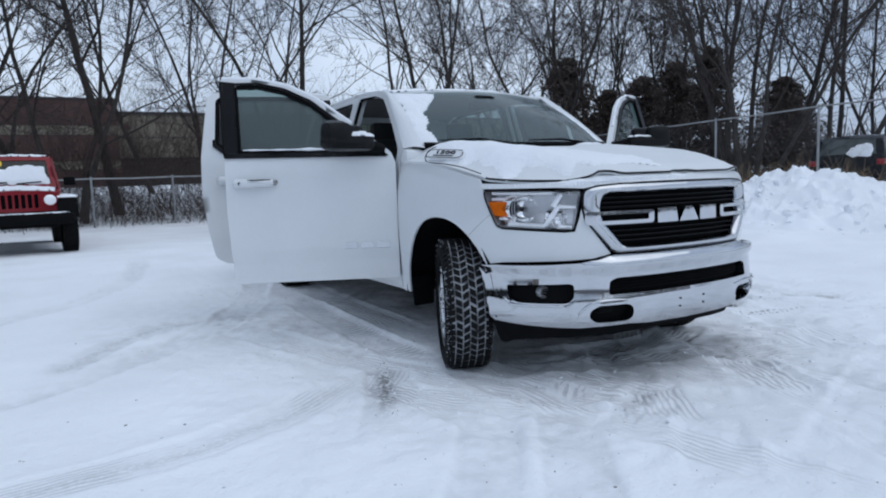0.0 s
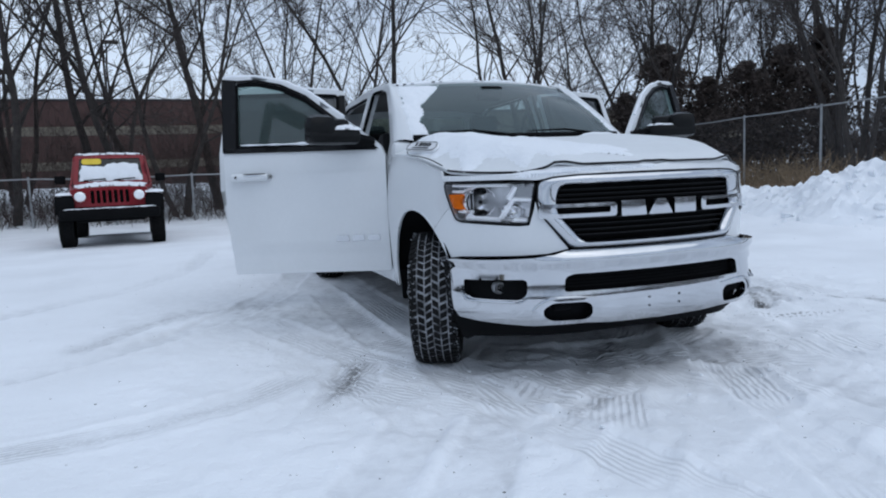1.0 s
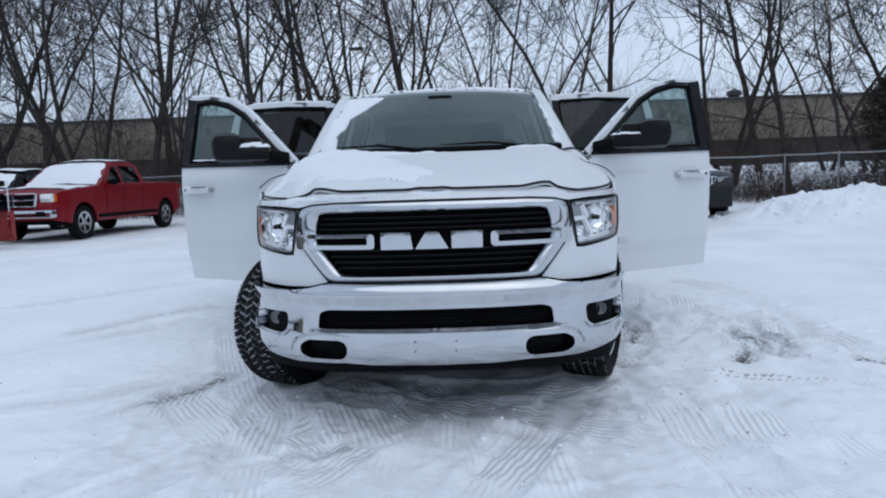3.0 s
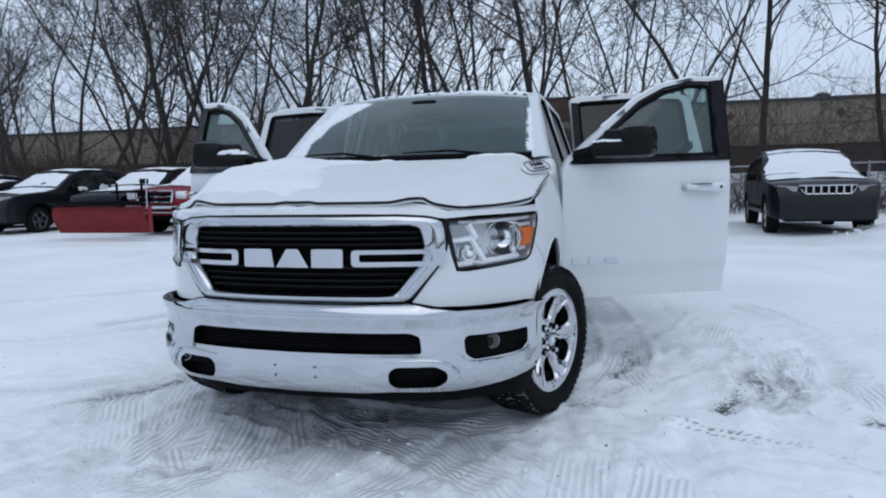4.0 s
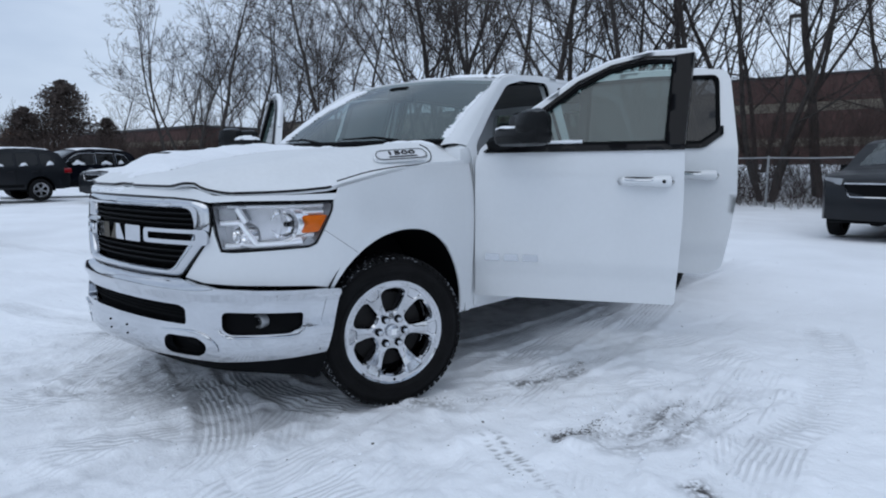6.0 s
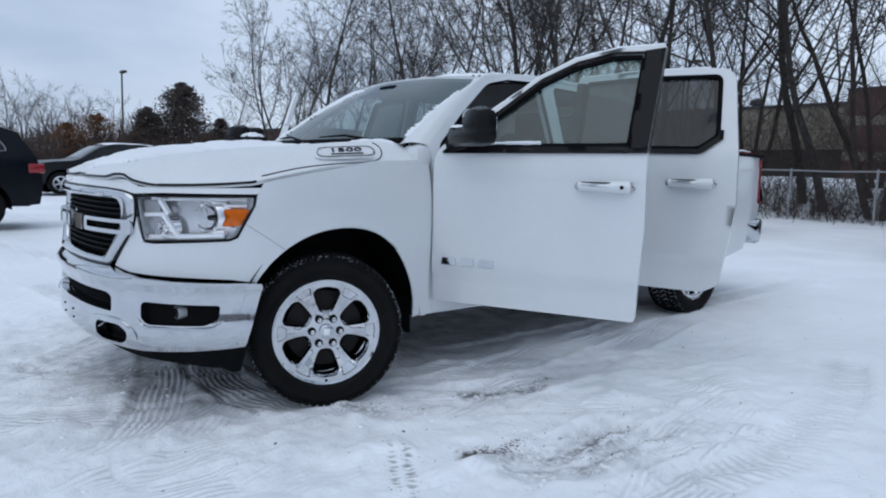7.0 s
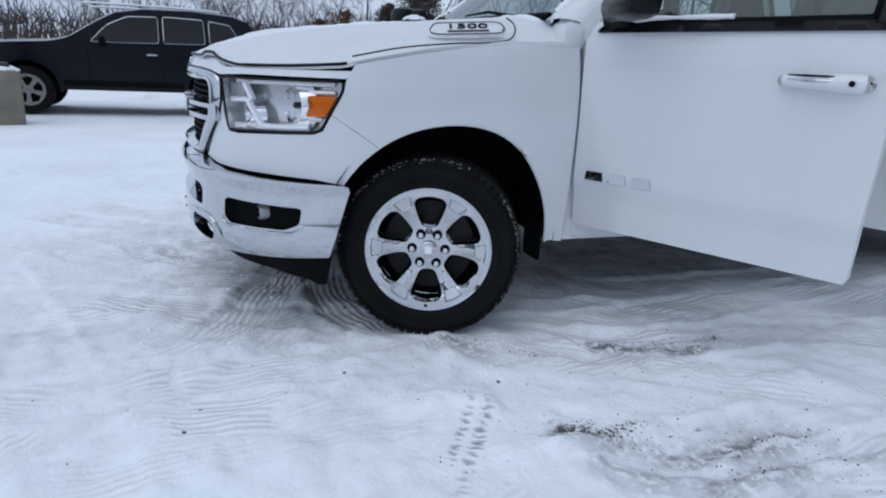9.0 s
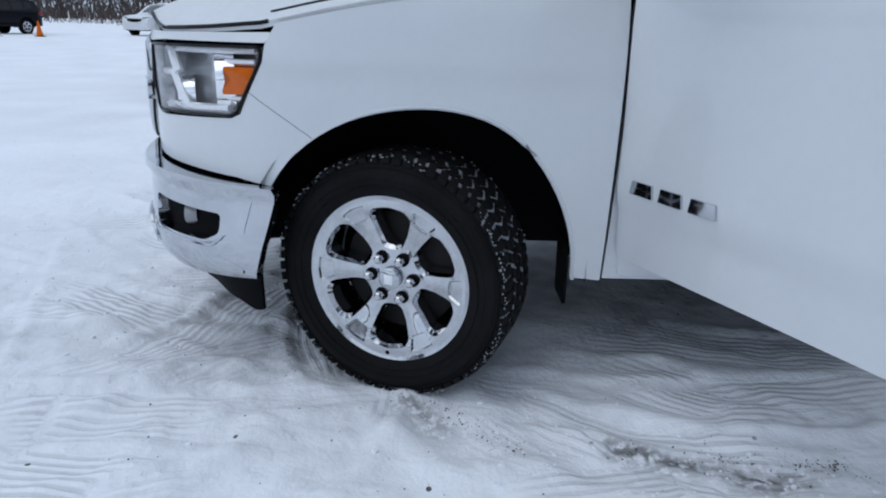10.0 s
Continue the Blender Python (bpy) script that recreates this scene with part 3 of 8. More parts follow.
    dark = panel(rounded([(sx(0.662), 1.052), (sx(0.668), 1.0), (sx(0.735), 1.002), (sx(0.728), 1.05)], 0.01), lambda s, z, d, f=fn: f(s, z, 0.03 + d), 0.03, depth=0.03)
    part("turn_lamp", dark, "galv", head)

# bonnet, the panel in front of it and the dark gap below
half = [(0.0, -0.905), (0.055, -0.910), (0.105, -0.930), (0.3, -0.920), (0.5, -0.882), (0.575, -0.838), (0.69, -0.765), (0.81, -0.640), (0.90, -0.49), (0.938, -0.37), (0.952, -0.2), (0.958, 0.1), (0.962, 0.4), (0.958, 0.62), (0.83, 0.585), (0.55, 0.50), (0.25, 0.46), (0.0, 0.445)]
hood_poly = half + [(-x, y) for x, y in half[-2:0:-1]]
hood = part("hood", panel(hood_poly, hood_fn, 0.04, depth=0.018), "frosted", truck, "white hood dulled by a film of frost")
part("engine_bay", panel([(x * 0.985, y * 0.99 + 0.005) for x, y in hood_poly], lambda x, y, d: (x, y + 0.02, hood_z(x, y) - 0.075), 0.05), "black", truck)
HZ, HO = (1.05, 1.09, 1.11, 1.13, 1.15, 1.165, 1.18), (0.0, 0.006, 0.011, 0.020, 0.036, 0.055, 0.085)
hfn = sheet(NOSE, HZ, HO)
hh = [(0.0, 1.108), (sx(0.3), 1.107), (sx(0.5), 1.102), (sx(0.585), 1.092), (sx(0.64), 1.082), (sx(0.75), 1.090), (sy(-0.385), 1.094), (sy(-0.355), 1.124), (sx(0.86), 1.116), (sx(0.74), 1.113), (sx(0.65), 1.114), (sx(0.575), 1.140), (sx(0.5), 1.152), (sx(0.3), 1.153), (sx(0.1), 1.152), (sx(0.06), 1.143), (0.0, 1.140)]
header = hh + [(-s, z) for s, z in hh[-2:0:-1]]
part("header_panel", panel(header, hfn, 0.035, depth=0.02), "white", truck)

line = bmesh.new()
front = [(-x, y) for x, y in half[9:0:-1]] + half[:10]
pts = [hood_fn(x, y - 0.005, 0.001) for x, y in dense(front, 0.03, False)]
tube(line, pts, [0.0062] * len(pts), 6, True)
part("hood_seal", line, "gloss", truck)
for sgn in (1, -1):
    gap = bmesh.new()
    pts = [tuple(p) for p in catmull([(sgn * x, y, z) for x, y, z in ((0.962, -0.36, 1.180), (0.965, -0.16, 1.224), (0.962, 0.06, 1.252), (0.957, 0.22, 1.264), (0.946, 0.315, 1.282), (0.926, 0.350, 1.318), (0.895, 0.352, 1.352), (0.850, 0.340, 1.374))], 6)]
    tube(gap, pts, [0.0035] * len(pts), 5, True)
    part("hood_gap", gap, "trim", truck)
# grille: bright surround, black mesh, slats, the two forked bars and the plain badge blocks
GZ, GO = (0.70, 0.75, 0.95, 1.09, 1.13), (0.004, 0.0, 0.004, 0.014, 0.02)
gfn = sheet(NOSE, GZ, GO)
g_out = [(-0.495, 0.738), (0.495, 0.738), (0.628, 0.905), (0.645, 0.965), (0.640, 1.072), (0.58, 1.092), (0.45, 1.100), (-0.45, 1.100), (-0.58, 1.092), (-0.640, 1.072), (-0.645, 0.965), (-0.628, 0.905)]
g_in = rounded([(-0.432, 0.772), (0.432, 0.772), (0.540, 0.905), (0.556, 0.97), (0.540, 1.032), (0.515, 1.048), (-0.515, 1.048), (-0.540, 1.032), (-0.556, 0.97), (-0.540, 0.905)], 0.03)
sxp = lambda P: [(sx(x), z) for x, z in P]
so, si = sxp(rounded(g_out, 0.03)), sxp(g_in)


def ring_loft(outer, inner, fn, profile, n=220):
    """A moulded frame between two outlines: profile rows are (share of the way in, height over the surface)."""
    def even(loop):
        lp = np.array(dense(loop, 0.004))
        c = np.array([0.0, 0.5 * (lp[:, 1].min() + lp[:, 1].max())])
        q = (lp - c) / np.array([1.0, 0.42])
        a = np.unwrap(np.arctan2(q[:, 1], q[:, 0]))
        if a[-1] < a[0]:
            a, lp = a[::-1], lp[::-1]
        t = np.linspace(0, 2 * math.pi, n, endpoint=False)
        ext = np.concatenate([a - 2 * math.pi, a, a + 2 * math.pi])
        return np.stack([np.interp(t, ext, np.tile(lp[:, k], 3)) for k in (0, 1)], 1)
    o, q = even(outer), even(inner)
    bm = bmesh.new()
    rows = [[bm.verts.new(fn(*(o[k] * (1 - t) + q[k] * t), -h)) for k in range(n)] for t, h in profile]
    for a, b in zip(rows, rows[1:]):
        for k in range(n):
            bm.faces.new((a[k], a[(k + 1) % n], b[(k + 1) % n], b[k]))
    return bm


grille = part("grille_surround", ring_loft(so, si, gfn, [(0, -0.04), (0, 0.0), (0.04, 0.010), (0.12, 0.016), (0.35, 0.022), (0.62, 0.022), (0.80, 0.014), (0.93, 0.004), (1.0, -0.012), (1.0, -0.055)]), "chrome", truck, "chrome grille surround")
rim_gap = bmesh.new()
pts = [gfn(q, z, -0.006) for q, z in dense(so, 0.03)]
tube(rim_gap, pts + pts[:1], [0.0048] * (len(pts) + 1), 6)
part("grille_gap", rim_gap, "gloss", grille)
part("grille_mesh", panel(so, lambda s, z, d: gfn(s, z, 0.055), 0.06), "black", grille)
for z in (0.794, 0.820, 0.847, 0.874, 0.974, 0.998, 1.023):
    w = float(np.interp(z, (0.77, 0.905, 0.97, 1.04), (0.430, 0.540, 0.554, 0.53)))
    sl = bmesh.new()
    ss = np.linspace(-sx(w), sx(w), 25)
    rows = [[sl.verts.new(gfn(s, z + dz, dd)) for s in ss] for dz, dd in ((0.006, 0.050), (0.0045, 0.022), (-0.003, 0.019), (-0.006, 0.050))]
    for a, b in zip(rows, rows[1:]):
        for i in range(len(ss) - 1):
            sl.faces.new((a[i], a[i + 1], b[i + 1], b[i]))
    slat = part("slat", sl, "black", grille)
    # lighter line along the slat's upper edge, a highlight painted in grey
    edge_glint = bmesh.new()
    tube(edge_glint, [gfn(q, z + 0.005, 0.021) for q in ss], [0.0016] * len(ss), 4)
    part("slat_highlight", edge_glint, "trim", slat)
for sgn in (1, -1):
    o = rounded([(sx(0.262), 0.888), (sx(0.637), 0.888), (sx(0.637), 0.958), (sx(0.262), 0.958)], 0.02)
    i_ = rounded([(sx(0.296), 0.908), (sx(0.585), 0.908), (sx(0.585), 0.940), (sx(0.296), 0.940)], 0.008)
    part("forked_bar", panel(o, lambda s, z, d, k=sgn: (lambda p: (k * p[0], p[1], p[2]))(gfn(s, z, d - 0.026)), 0.03, [i_], depth=0.045), "chrome", grille)
for pts in ([(-0.234, 0.884), (-0.234, 0.962), (-0.100, 0.962), (-0.094, 0.920), (-0.088, 0.884)], [(-0.078, 0.884), (-0.028, 0.962), (0.026, 0.962), (0.072, 0.884)], [(0.086, 0.884), (0.086, 0.962), (0.226, 0.962), (0.226, 0.884)]):
    part("badge_block", panel(rounded(sxp(pts), 0.006), lambda s, z, d: gfn(s, z, d - 0.022), 0.03, depth=0.03), "chrome", grille, "plain chrome badge block")

# chrome front bumper with its openings
BZ = (0.33, 0.358, 0.395, 0.47, 0.515, 0.55, 0.615, 0.640, 0.654, 0.680, 0.698, 0.712, 0.722, 0.730, 0.738)
BO = (0.060, 0.030, 0.010, 0.006, 0.012, 0.016, 0.020, 0.020, 0.004, 0.0, 0.004, 0.016, 0.030, 0.044, 0.060)
bfn = sheet(BUMP, BZ, BO)
hb = [(0, 0.338), (bx(0.3), 0.342), (bx(0.430), 0.352), (bx(0.62), 0.347), (bx(0.700), 0.342), (bx(0.9), 0.356), (by(-0.452), 0.370), (by(-0.372), 0.650), (by(-0.38), 0.672), (by(-0.5), 0.680), (bx(0.85), 0.687), (bx(0.700), 0.695), (bx(0.6), 0.708), (bx(0.54), 0.722), (bx(0.48), 0.734), (bx(0.4), 0.738), (0, 0.738)]
b_poly = hb + [(-s, z) for s, z in hb[-2:0:-1]]
h_in = rounded([(bx(-0.555), 0.520), (bx(0.555), 0.520), (bx(0.548), 0.592), (bx(0.505), 0.608), (bx(-0.505), 0.608), (bx(-0.548), 0.592)], 0.016)
h_hook = rounded([(bx(0.415), 0.398), (bx(0.445), 0.372), (bx(0.618), 0.372), (bx(0.655), 0.398), (bx(0.655), 0.436), (bx(0.608), 0.466), (bx(0.445), 0.466), (bx(0.415), 0.444)], 0.02)
h_fog = rounded([(bx(0.725), 0.508), (bx(0.755), 0.482), (by(-0.625), 0.482), (by(-0.570), 0.510), (by(-0.562), 0.575), (bx(0.738), 0.586), (bx(0.722), 0.573)], 0.018)
mir = lambda P: [(-s, z) for s, z in P][::-1]
b_holes = [h_in, h_hook, mir(h_hook), h_fog, mir(h_fog)]
front_bumper = part("front_bumper", panel(b_poly, bfn, 0.026, b_holes, depth=0.05), "chrome", truck, "chrome front bumper with road film")
part("bumper_backing", panel([(s * 0.985, min(z, 0.67)) for s, z in b_poly], lambda s, z, d: bfn(s, z, 0.065), 0.06), "black", front_bumper)
for z in (0.540, 0.556, 0.572, 0.590):
    m = bmesh.new()
    pts = [bfn(s, z, 0.045) for s in np.linspace(bx(-0.53), bx(0.53), 20)]
    tube(m, pts, [0.0045] * 20, 5)
    part("intake_bar", m, "black", front_bumper)
for sgn in (1, -1):
    k = lambda p: (sgn * p[0], p[1], p[2])
    part("fog_pocket", panel(h_fog, lambda s, z, d: k(bfn(s, z, 0.048)), 0.04), "black", front_bumper)
    c = Vector(k(bfn(bx(0.845), 0.535, 0.036)))
    q = Vector((sgn * 0.12, -1, 0)).to_track_quat("-Z", "Y").to_matrix().to_4x4()
    fog = lathe([(0.04, 0.033), (0.006, 0.033), (0.0, 0.028), (0.006, 0.024), (0.02, 0.014), (0.024, 0.001)], 24, "z")
    bmesh.ops.transform(fog, matrix=Matrix.Translation(c) @ q, verts=fog.verts)
    part("fog_lamp", fog, "galv", front_bumper)
    disc = lathe([(0.003, 0.028), (0.0, 0.014), (-0.002, 0.001)], 24, "z")
    bmesh.ops.transform(disc, matrix=Matrix.Translation(c) @ q, verts=disc.verts)
    part("fog_lens", disc, "lens", front_bumper)
    lipp = bmesh.new()
    pts = [k(bfn(s, z, -0.006)) for s, z in [(bx(0.71), 0.505), (bx(0.735), 0.480), (bx(0.775), 0.470), (by(-0.625), 0.470), (by(-0.575), 0.487), (by(-0.550), 0.508)]]
    pts = [tuple(p) for p in catmull(pts, 5)]
    tube(lipp, pts, [0.0015 + 0.006 * math.sin(math.pi * i / (len(pts) - 1)) for i in range(len(pts))], 8)
    part("fog_lip", lipp, "chrome", front_bumper)
    lipp = bmesh.new()
    pts = [k(bfn(s, z, -0.004)) for s, z in [(bx(0.40), 0.486), (bx(0.52), 0.493), (bx(0.61), 0.489), (bx(0.665), 0.468), (bx(0.70), 0.432), (bx(0.708), 0.400)]]
    pts = [tuple(p) for p in catmull(pts, 5)]
    tube(lipp, pts, [0.0015 + 0.006 * math.sin(math.pi * i / (len(pts) - 1)) for i in range(len(pts))], 8)
    part("hook_lip", lipp, "chrome", front_bumper)
    part("tow_hook", boxed(k((0.54, -0.87, 0.435)), (0.10, 0.05, 0.03), 0.01), "black", front_bumper)
    for z in (0.460, 0.416):
        d = lathe([(0.0, 0.0055), (0.004, 0.0055), (0.005, 0.0005)], 10, "y")
        bmesh.ops.transform(d, matrix=Matrix.Translation(Vector(k(bfn(bx(0.094), z, -0.002))) - Vector((0, 0.002, 0))), verts=d.verts)
        part("plate_bolt_hole", d, "black", front_bumper)
sp = [(0, 0.360), (bx(0.95), 0.368), (by(-0.44), 0.378), (by(-0.462), 0.236), (by(-0.50), 0.230), (by(-0.56), 0.255), (bx(0.7), 0.268), (bx(0.3), 0.280), (0, 0.284)]
part("air_dam", panel(sp + [(-s, z) for s, z in sp[-2:0:-1]], lambda s, z, d: BUMP.at(s, 0.030 + 0.085 * (1 - smoothstep(bx(0.80), by(-0.46), abs(s))) + d + (0.37 - z) * 0.35) + (z,), 0.04, depth=0.02, back=True), "black", truck)
part("lower_gap", panel([(s * 0.97, z) for s, z in [(bx(-0.9), 0.65), (bx(0.9), 0.65), (bx(0.8), 0.75), (bx(-0.8), 0.75)]], lambda s, z, d: BUMP.at(s, 0.11) + (z,), 0.06), "black", truck)


# wheels
WHEELS = []


def wheel(x, y, yaw, side):
    R, W, RIM = 0.402, 0.272, 1.046
    if side < 0 or y > 1:
        w = copy_thing(WHEELS[0], Matrix.Identity(4))
        w.matrix_local = Matrix.Translation((x, y, R - 0.012 + 0.018 * max(0.0, y - 0.1))) @ Matrix.Rotation(radians(yaw), 4, "Z") @ (Matrix.Identity(4) if side > 0 else Matrix.Rotation(math.pi, 4, "Z"))
        return w
    m = Matrix.Translation((x, y, R - 0.012 + 0.018 * max(0.0, y - 0.1))) @ Matrix.Rotation(radians(yaw), 4, "Z") @ (Matrix.Identity(4) if side > 0 else Matrix.Rotation(math.pi, 4, "Z"))
    # rim face: six windows between broad spokes, dished
    def face(u, v, d):
        r = math.hypot(u, v)
        a = math.atan2(v, u)
        u, v = u * RIM, v * RIM
        h = float(np.interp(r, (0, 0.05, 0.09, 0.15, 0.20, 0.235, 0.25, 0.262), (0.086, 0.086, 0.080, 0.092, 0.110, 0.118, 0.117, 0.122)))
        dl = ((a + math.pi / 6) % (math.pi / 3)) - math.pi / 6
        h -= 0.22 * abs(r * math.sin(dl)) * smoothstep(0.095, 0.13, r) * (1 - smoothstep(0.195, 0.220, r))
        return (h - d, u, v)
    outer = [(0.262 * math.cos(t), 0.262 * math.sin(t)) for t in np.linspace(0, 2 * math.pi, 73)[:-1]]
    wins = []
    for i in range(6):
        a0 = math.pi / 6 + i * math.pi / 3
        pl = [(0.106, -0.25), (0.150, -0.295), (0.200, -0.300), (0.217, -0.21), (0.220, 0.0), (0.217, 0.21), (0.200, 0.300), (0.150, 0.295), (0.106, 0.25), (0.100, 0.0)]
        wins.append(rounded([(r * math.cos(a0 + b), r * math.sin(a0 + b)) for r, b in pl], 0.012, 2))
    pockets = [rounded([(r * math.cos(i * math.pi / 3 + q), r * math.sin(i * math.pi / 3 + q)) for r, q in ((0.192, -0.125), (0.238, -0.175), (0.240, 0.0), (0.238, 0.175), (0.192, 0.125))], 0.006, 2) for i in range(6)]

    def about(loop, k):
        c = np.mean(np.array(loop), 0)
        return [tuple(c + (np.array(p) - c) * k) for p in loop]
    shell = panel(outer, face, 0.012, [about(q, 1.17) for q in wins] + pockets)
    for loop, k, deep in [(about(q, 1.17), 1 / 1.17, 0.013) for q in wins] + [(q, 0.84, 0.008) for q in pockets]:
        loop = dense(loop, 0.012)
        inner = about(loop, k)
        rows = [[shell.verts.new(face(*p, 0.0)) for p in loop], [shell.verts.new(face(*p, deep)) for p in inner]]
        if deep > 0.01:
            rows.append([shell.verts.new(face(*p, deep + 0.05)) for p in inner])
        for p, q in zip(rows, rows[1:]):
            for i in range(len(p)):
                shell.faces.new((p[i], p[(i + 1) % len(p)], q[(i + 1) % len(p)], q[i]))
        if deep < 0.01:
            shell.faces.new(rows[-1])
    bmesh.ops.remove_doubles(shell, verts=shell.verts[:], dist=1e-4)
    w = part("wheel", shell, "rimchrome", truck, "chrome six-spoke wheel with a snowy tyre")
    w.data.set_sharp_from_angle(angle=radians(20))
    w.matrix_local = m
    part("rim_barrel", lathe([(0.118, 0.262), (0.122, 0.274), (0.114, 0.281), (0.10, 0.270), (0.08, 0.258), (-0.11, 0.258), (-0.125, 0.266)], 60), "chrome", w)
    part("brake_disc", lathe([(0.0, 0.20), (0.01, 0.20), (0.012, 0.09), (0.06, 0.08), (0.062, 0.001)], 40), "steel", w)
    part("hub_shade", lathe([(-0.06, 0.256), (-0.061, 0.001)], 30), "black", w)
    cap = part("centre_cap", lathe([(0.09, 0.036), (0.108, 0.036), (0.112, 0.030), (0.113, 0.0005)], 28), "chrome", w)
    part("cap_disc", boxed((0.1135, 0, 0), (0.002, 0.03, 0.032), 0.0008), "silver", w)
    for i in range(6):
        a = math.pi / 6 + math.pi / 3 * i + math.pi / 6
        nut = lathe([(0.078, 0.0150), (0.116, 0.0145), (0.120, 0.010), (0.121, 0.0005)], 6)
        bmesh.ops.translate(nut, vec=(0, 0.072 * math.cos(a), 0.072 * math.sin(a)), verts=nut.verts)
        lug = part("lug_nut", nut, "rimchrome", w, smooth=False)
        # black ring round the nut puts the recess's shade into colour
        seat = lathe([(0.070, 0.0215), (0.0875, 0.0215), (0.0885, 0.0195), (0.0886, 0.012)], 16)
        bmesh.ops.translate(seat, vec=(0, 0.072 * math.cos(a), 0.072 * math.sin(a)), verts=seat.verts)
        part("lug_recess_shade", seat, "black", lug)
    part("valve_hole", lathe([(0.1175, 0.008), (0.1185, 0.006), (0.1186, 0.0005)], 12), "black", w).location = (0, 0, -0.254)
    hw = W / 2
    tyre = part("tyre", lathe([(-hw + 0.02, 0.262), (-hw, 0.30), (-hw - 0.004, 0.34), (-hw + 0.012, 0.376), (-hw + 0.035, 0.391), (0, 0.394), (hw - 0.035, 0.391), (hw - 0.012, 0.376), (hw + 0.004, 0.34), (hw, 0.31), (hw - 0.012, 0.284), (hw - 0.02, 0.272)], 90), "rubber", w, "black tyre with snow packed in the tread")
    part("packed_snow", lathe([(-hw + 0.034, 0.3925), (-0.06, 0.3965), (0, 0.397), (0.06, 0.3965), (hw - 0.034, 0.3925)], 90), "treadsnow", tyre)
    rnd = random.Random(5)
    bl = bmesh.new()
    for row, (a0, a1, cnt, skew) in enumerate(((-0.128, -0.088, 64, 0.3), (-0.080, -0.044, 56, -0.35), (-0.036, -0.002, 52, 0.4), (0.004, 0.038, 52, -0.4), (0.046, 0.080, 56, 0.35), (0.088, 0.128, 64, -0.3))):
        for i in range(cnt):
            t0 = 2 * math.pi * (i + 0.12) / cnt + rnd.uniform(-0.006, 0.006)
            t1 = t0 + 2 * math.pi * 0.70 / cnt
            sk = skew * 2 * math.pi / cnt
            vs = []
            for rr in (0.388, 0.403):
                for t, a in ((t0, a0), (t1, a0), (t1 + sk, a1), (t0 + sk, a1)):
                    r2 = rr - (0.010 if abs(a) > 0.12 else 0.0) - 0.10 * max(0, abs(a) - 0.08) ** 1.3
                    vs.append(bl.verts.new((a, r2 * math.cos(t), r2 * math.sin(t))))
            bl.faces.new(vs[4:])
            for q in range(4):
                bl.faces.new((vs[q], vs[(q + 1) % 4], vs[4 + (q + 1) % 4], vs[4 + q]))
    part("tread", bl, "rubber", tyre, smooth=False)
    crust = bmesh.new()
    for i in range(900):
        t, sd = rnd.uniform(0, 2 * math.pi), rnd.choice((1, 1, -1))
        if noise.noise(Vector((math.cos(t) * 3.1, math.sin(t) * 3.1, sd))) < -0.12:
            continue
        ax, rr = sd * rnd.uniform(0.10, 0.135), rnd.uniform(0.380, 0.395)
        c = Vector((ax, rr * math.cos(t), rr * math.sin(t)))
        z3 = [rnd.uniform(0.002, 0.007) for _ in range(3)]
        ring = [crust.verts.new(c + Vector((z3[0] * math.cos(q), z3[1] * math.sin(q) * math.cos(t + 1.57), z3[1] * math.sin(q) * math.sin(t + 1.57)))) for q in np.linspace(0, 2 * math.pi, 6)[:-1]]
        tip = crust.verts.new(c + Vector((sd * 0.002, 0.004 * math.cos(t), 0.004 * math.sin(t))))
        for k in range(5):
            crust.faces.new((ring[k], ring[(k + 1) % 5], tip))
    part("snow_crust", crust, "crust", tyre)["kind"] = "stuff"
    ridge = bmesh.new()
    for a, r in ((hw + 0.003, 0.328), (hw + 0.001, 0.306), (hw - 0.004, 0.365)):
        pts = [(a, r * math.cos(t), r * math.sin(t)) for t in np.linspace(0, 2 * math.pi, 73)]
        tube(ridge, pts, [0.0022] * 73, 4)
    part("sidewall_ring", ridge, "rubber", tyre)
    WHEELS.append(w)
    return w


wheel(0.900, 0.018, -STEER, 1)
wheel(-0.895, 0.0, -STEER - 2.5, -1)
wheel(0.885, 3.672, 0.0, 1)
wheel(-0.885, 3.672, 0.0, -1)
for sgn in (1, -1):
    for yc, zc, r in ((0.06, 0.413, 0.548), (3.70, 0.43, 0.50)):
        lin = bmesh.new()
        ang = np.linspace(-0.05, math.pi + 0.05, 24)
        a = [[lin.verts.new((sgn * x, yc + r * math.cos(t), zc + r * math.sin(t))) for t in ang] for x in (0.975, 0.55)]
        for i in range(23):
            lin.faces.new((a[0][i], a[0][i + 1], a[1][i + 1], a[1][i]))
        lin.faces.new([lin.verts.new(v.co) for v in a[1]])
        part("wheel_liner", lin, "black", truck)
        part("mud_flap", panel(rounded([(0.80, 0.295), (0.955, 0.295), (0.965, 0.50), (0.80, 0.50)], 0.02), lambda u, v, d, q=yc + r - 0.068: (sgn * u, q + d + 0.03 * (0.5 - v), v), 0.06, depth=0.008, back=True), "black", truck)

# cab: side frames with the door openings, roof, pillars, back wall
def cab_x(z):
    return float(np.interp(z, (0.40, 0.56, 0.91, 1.285, 1.855, 1.925), (0.955, 0.965, 0.975, 0.962, 0.775, 0.735)))


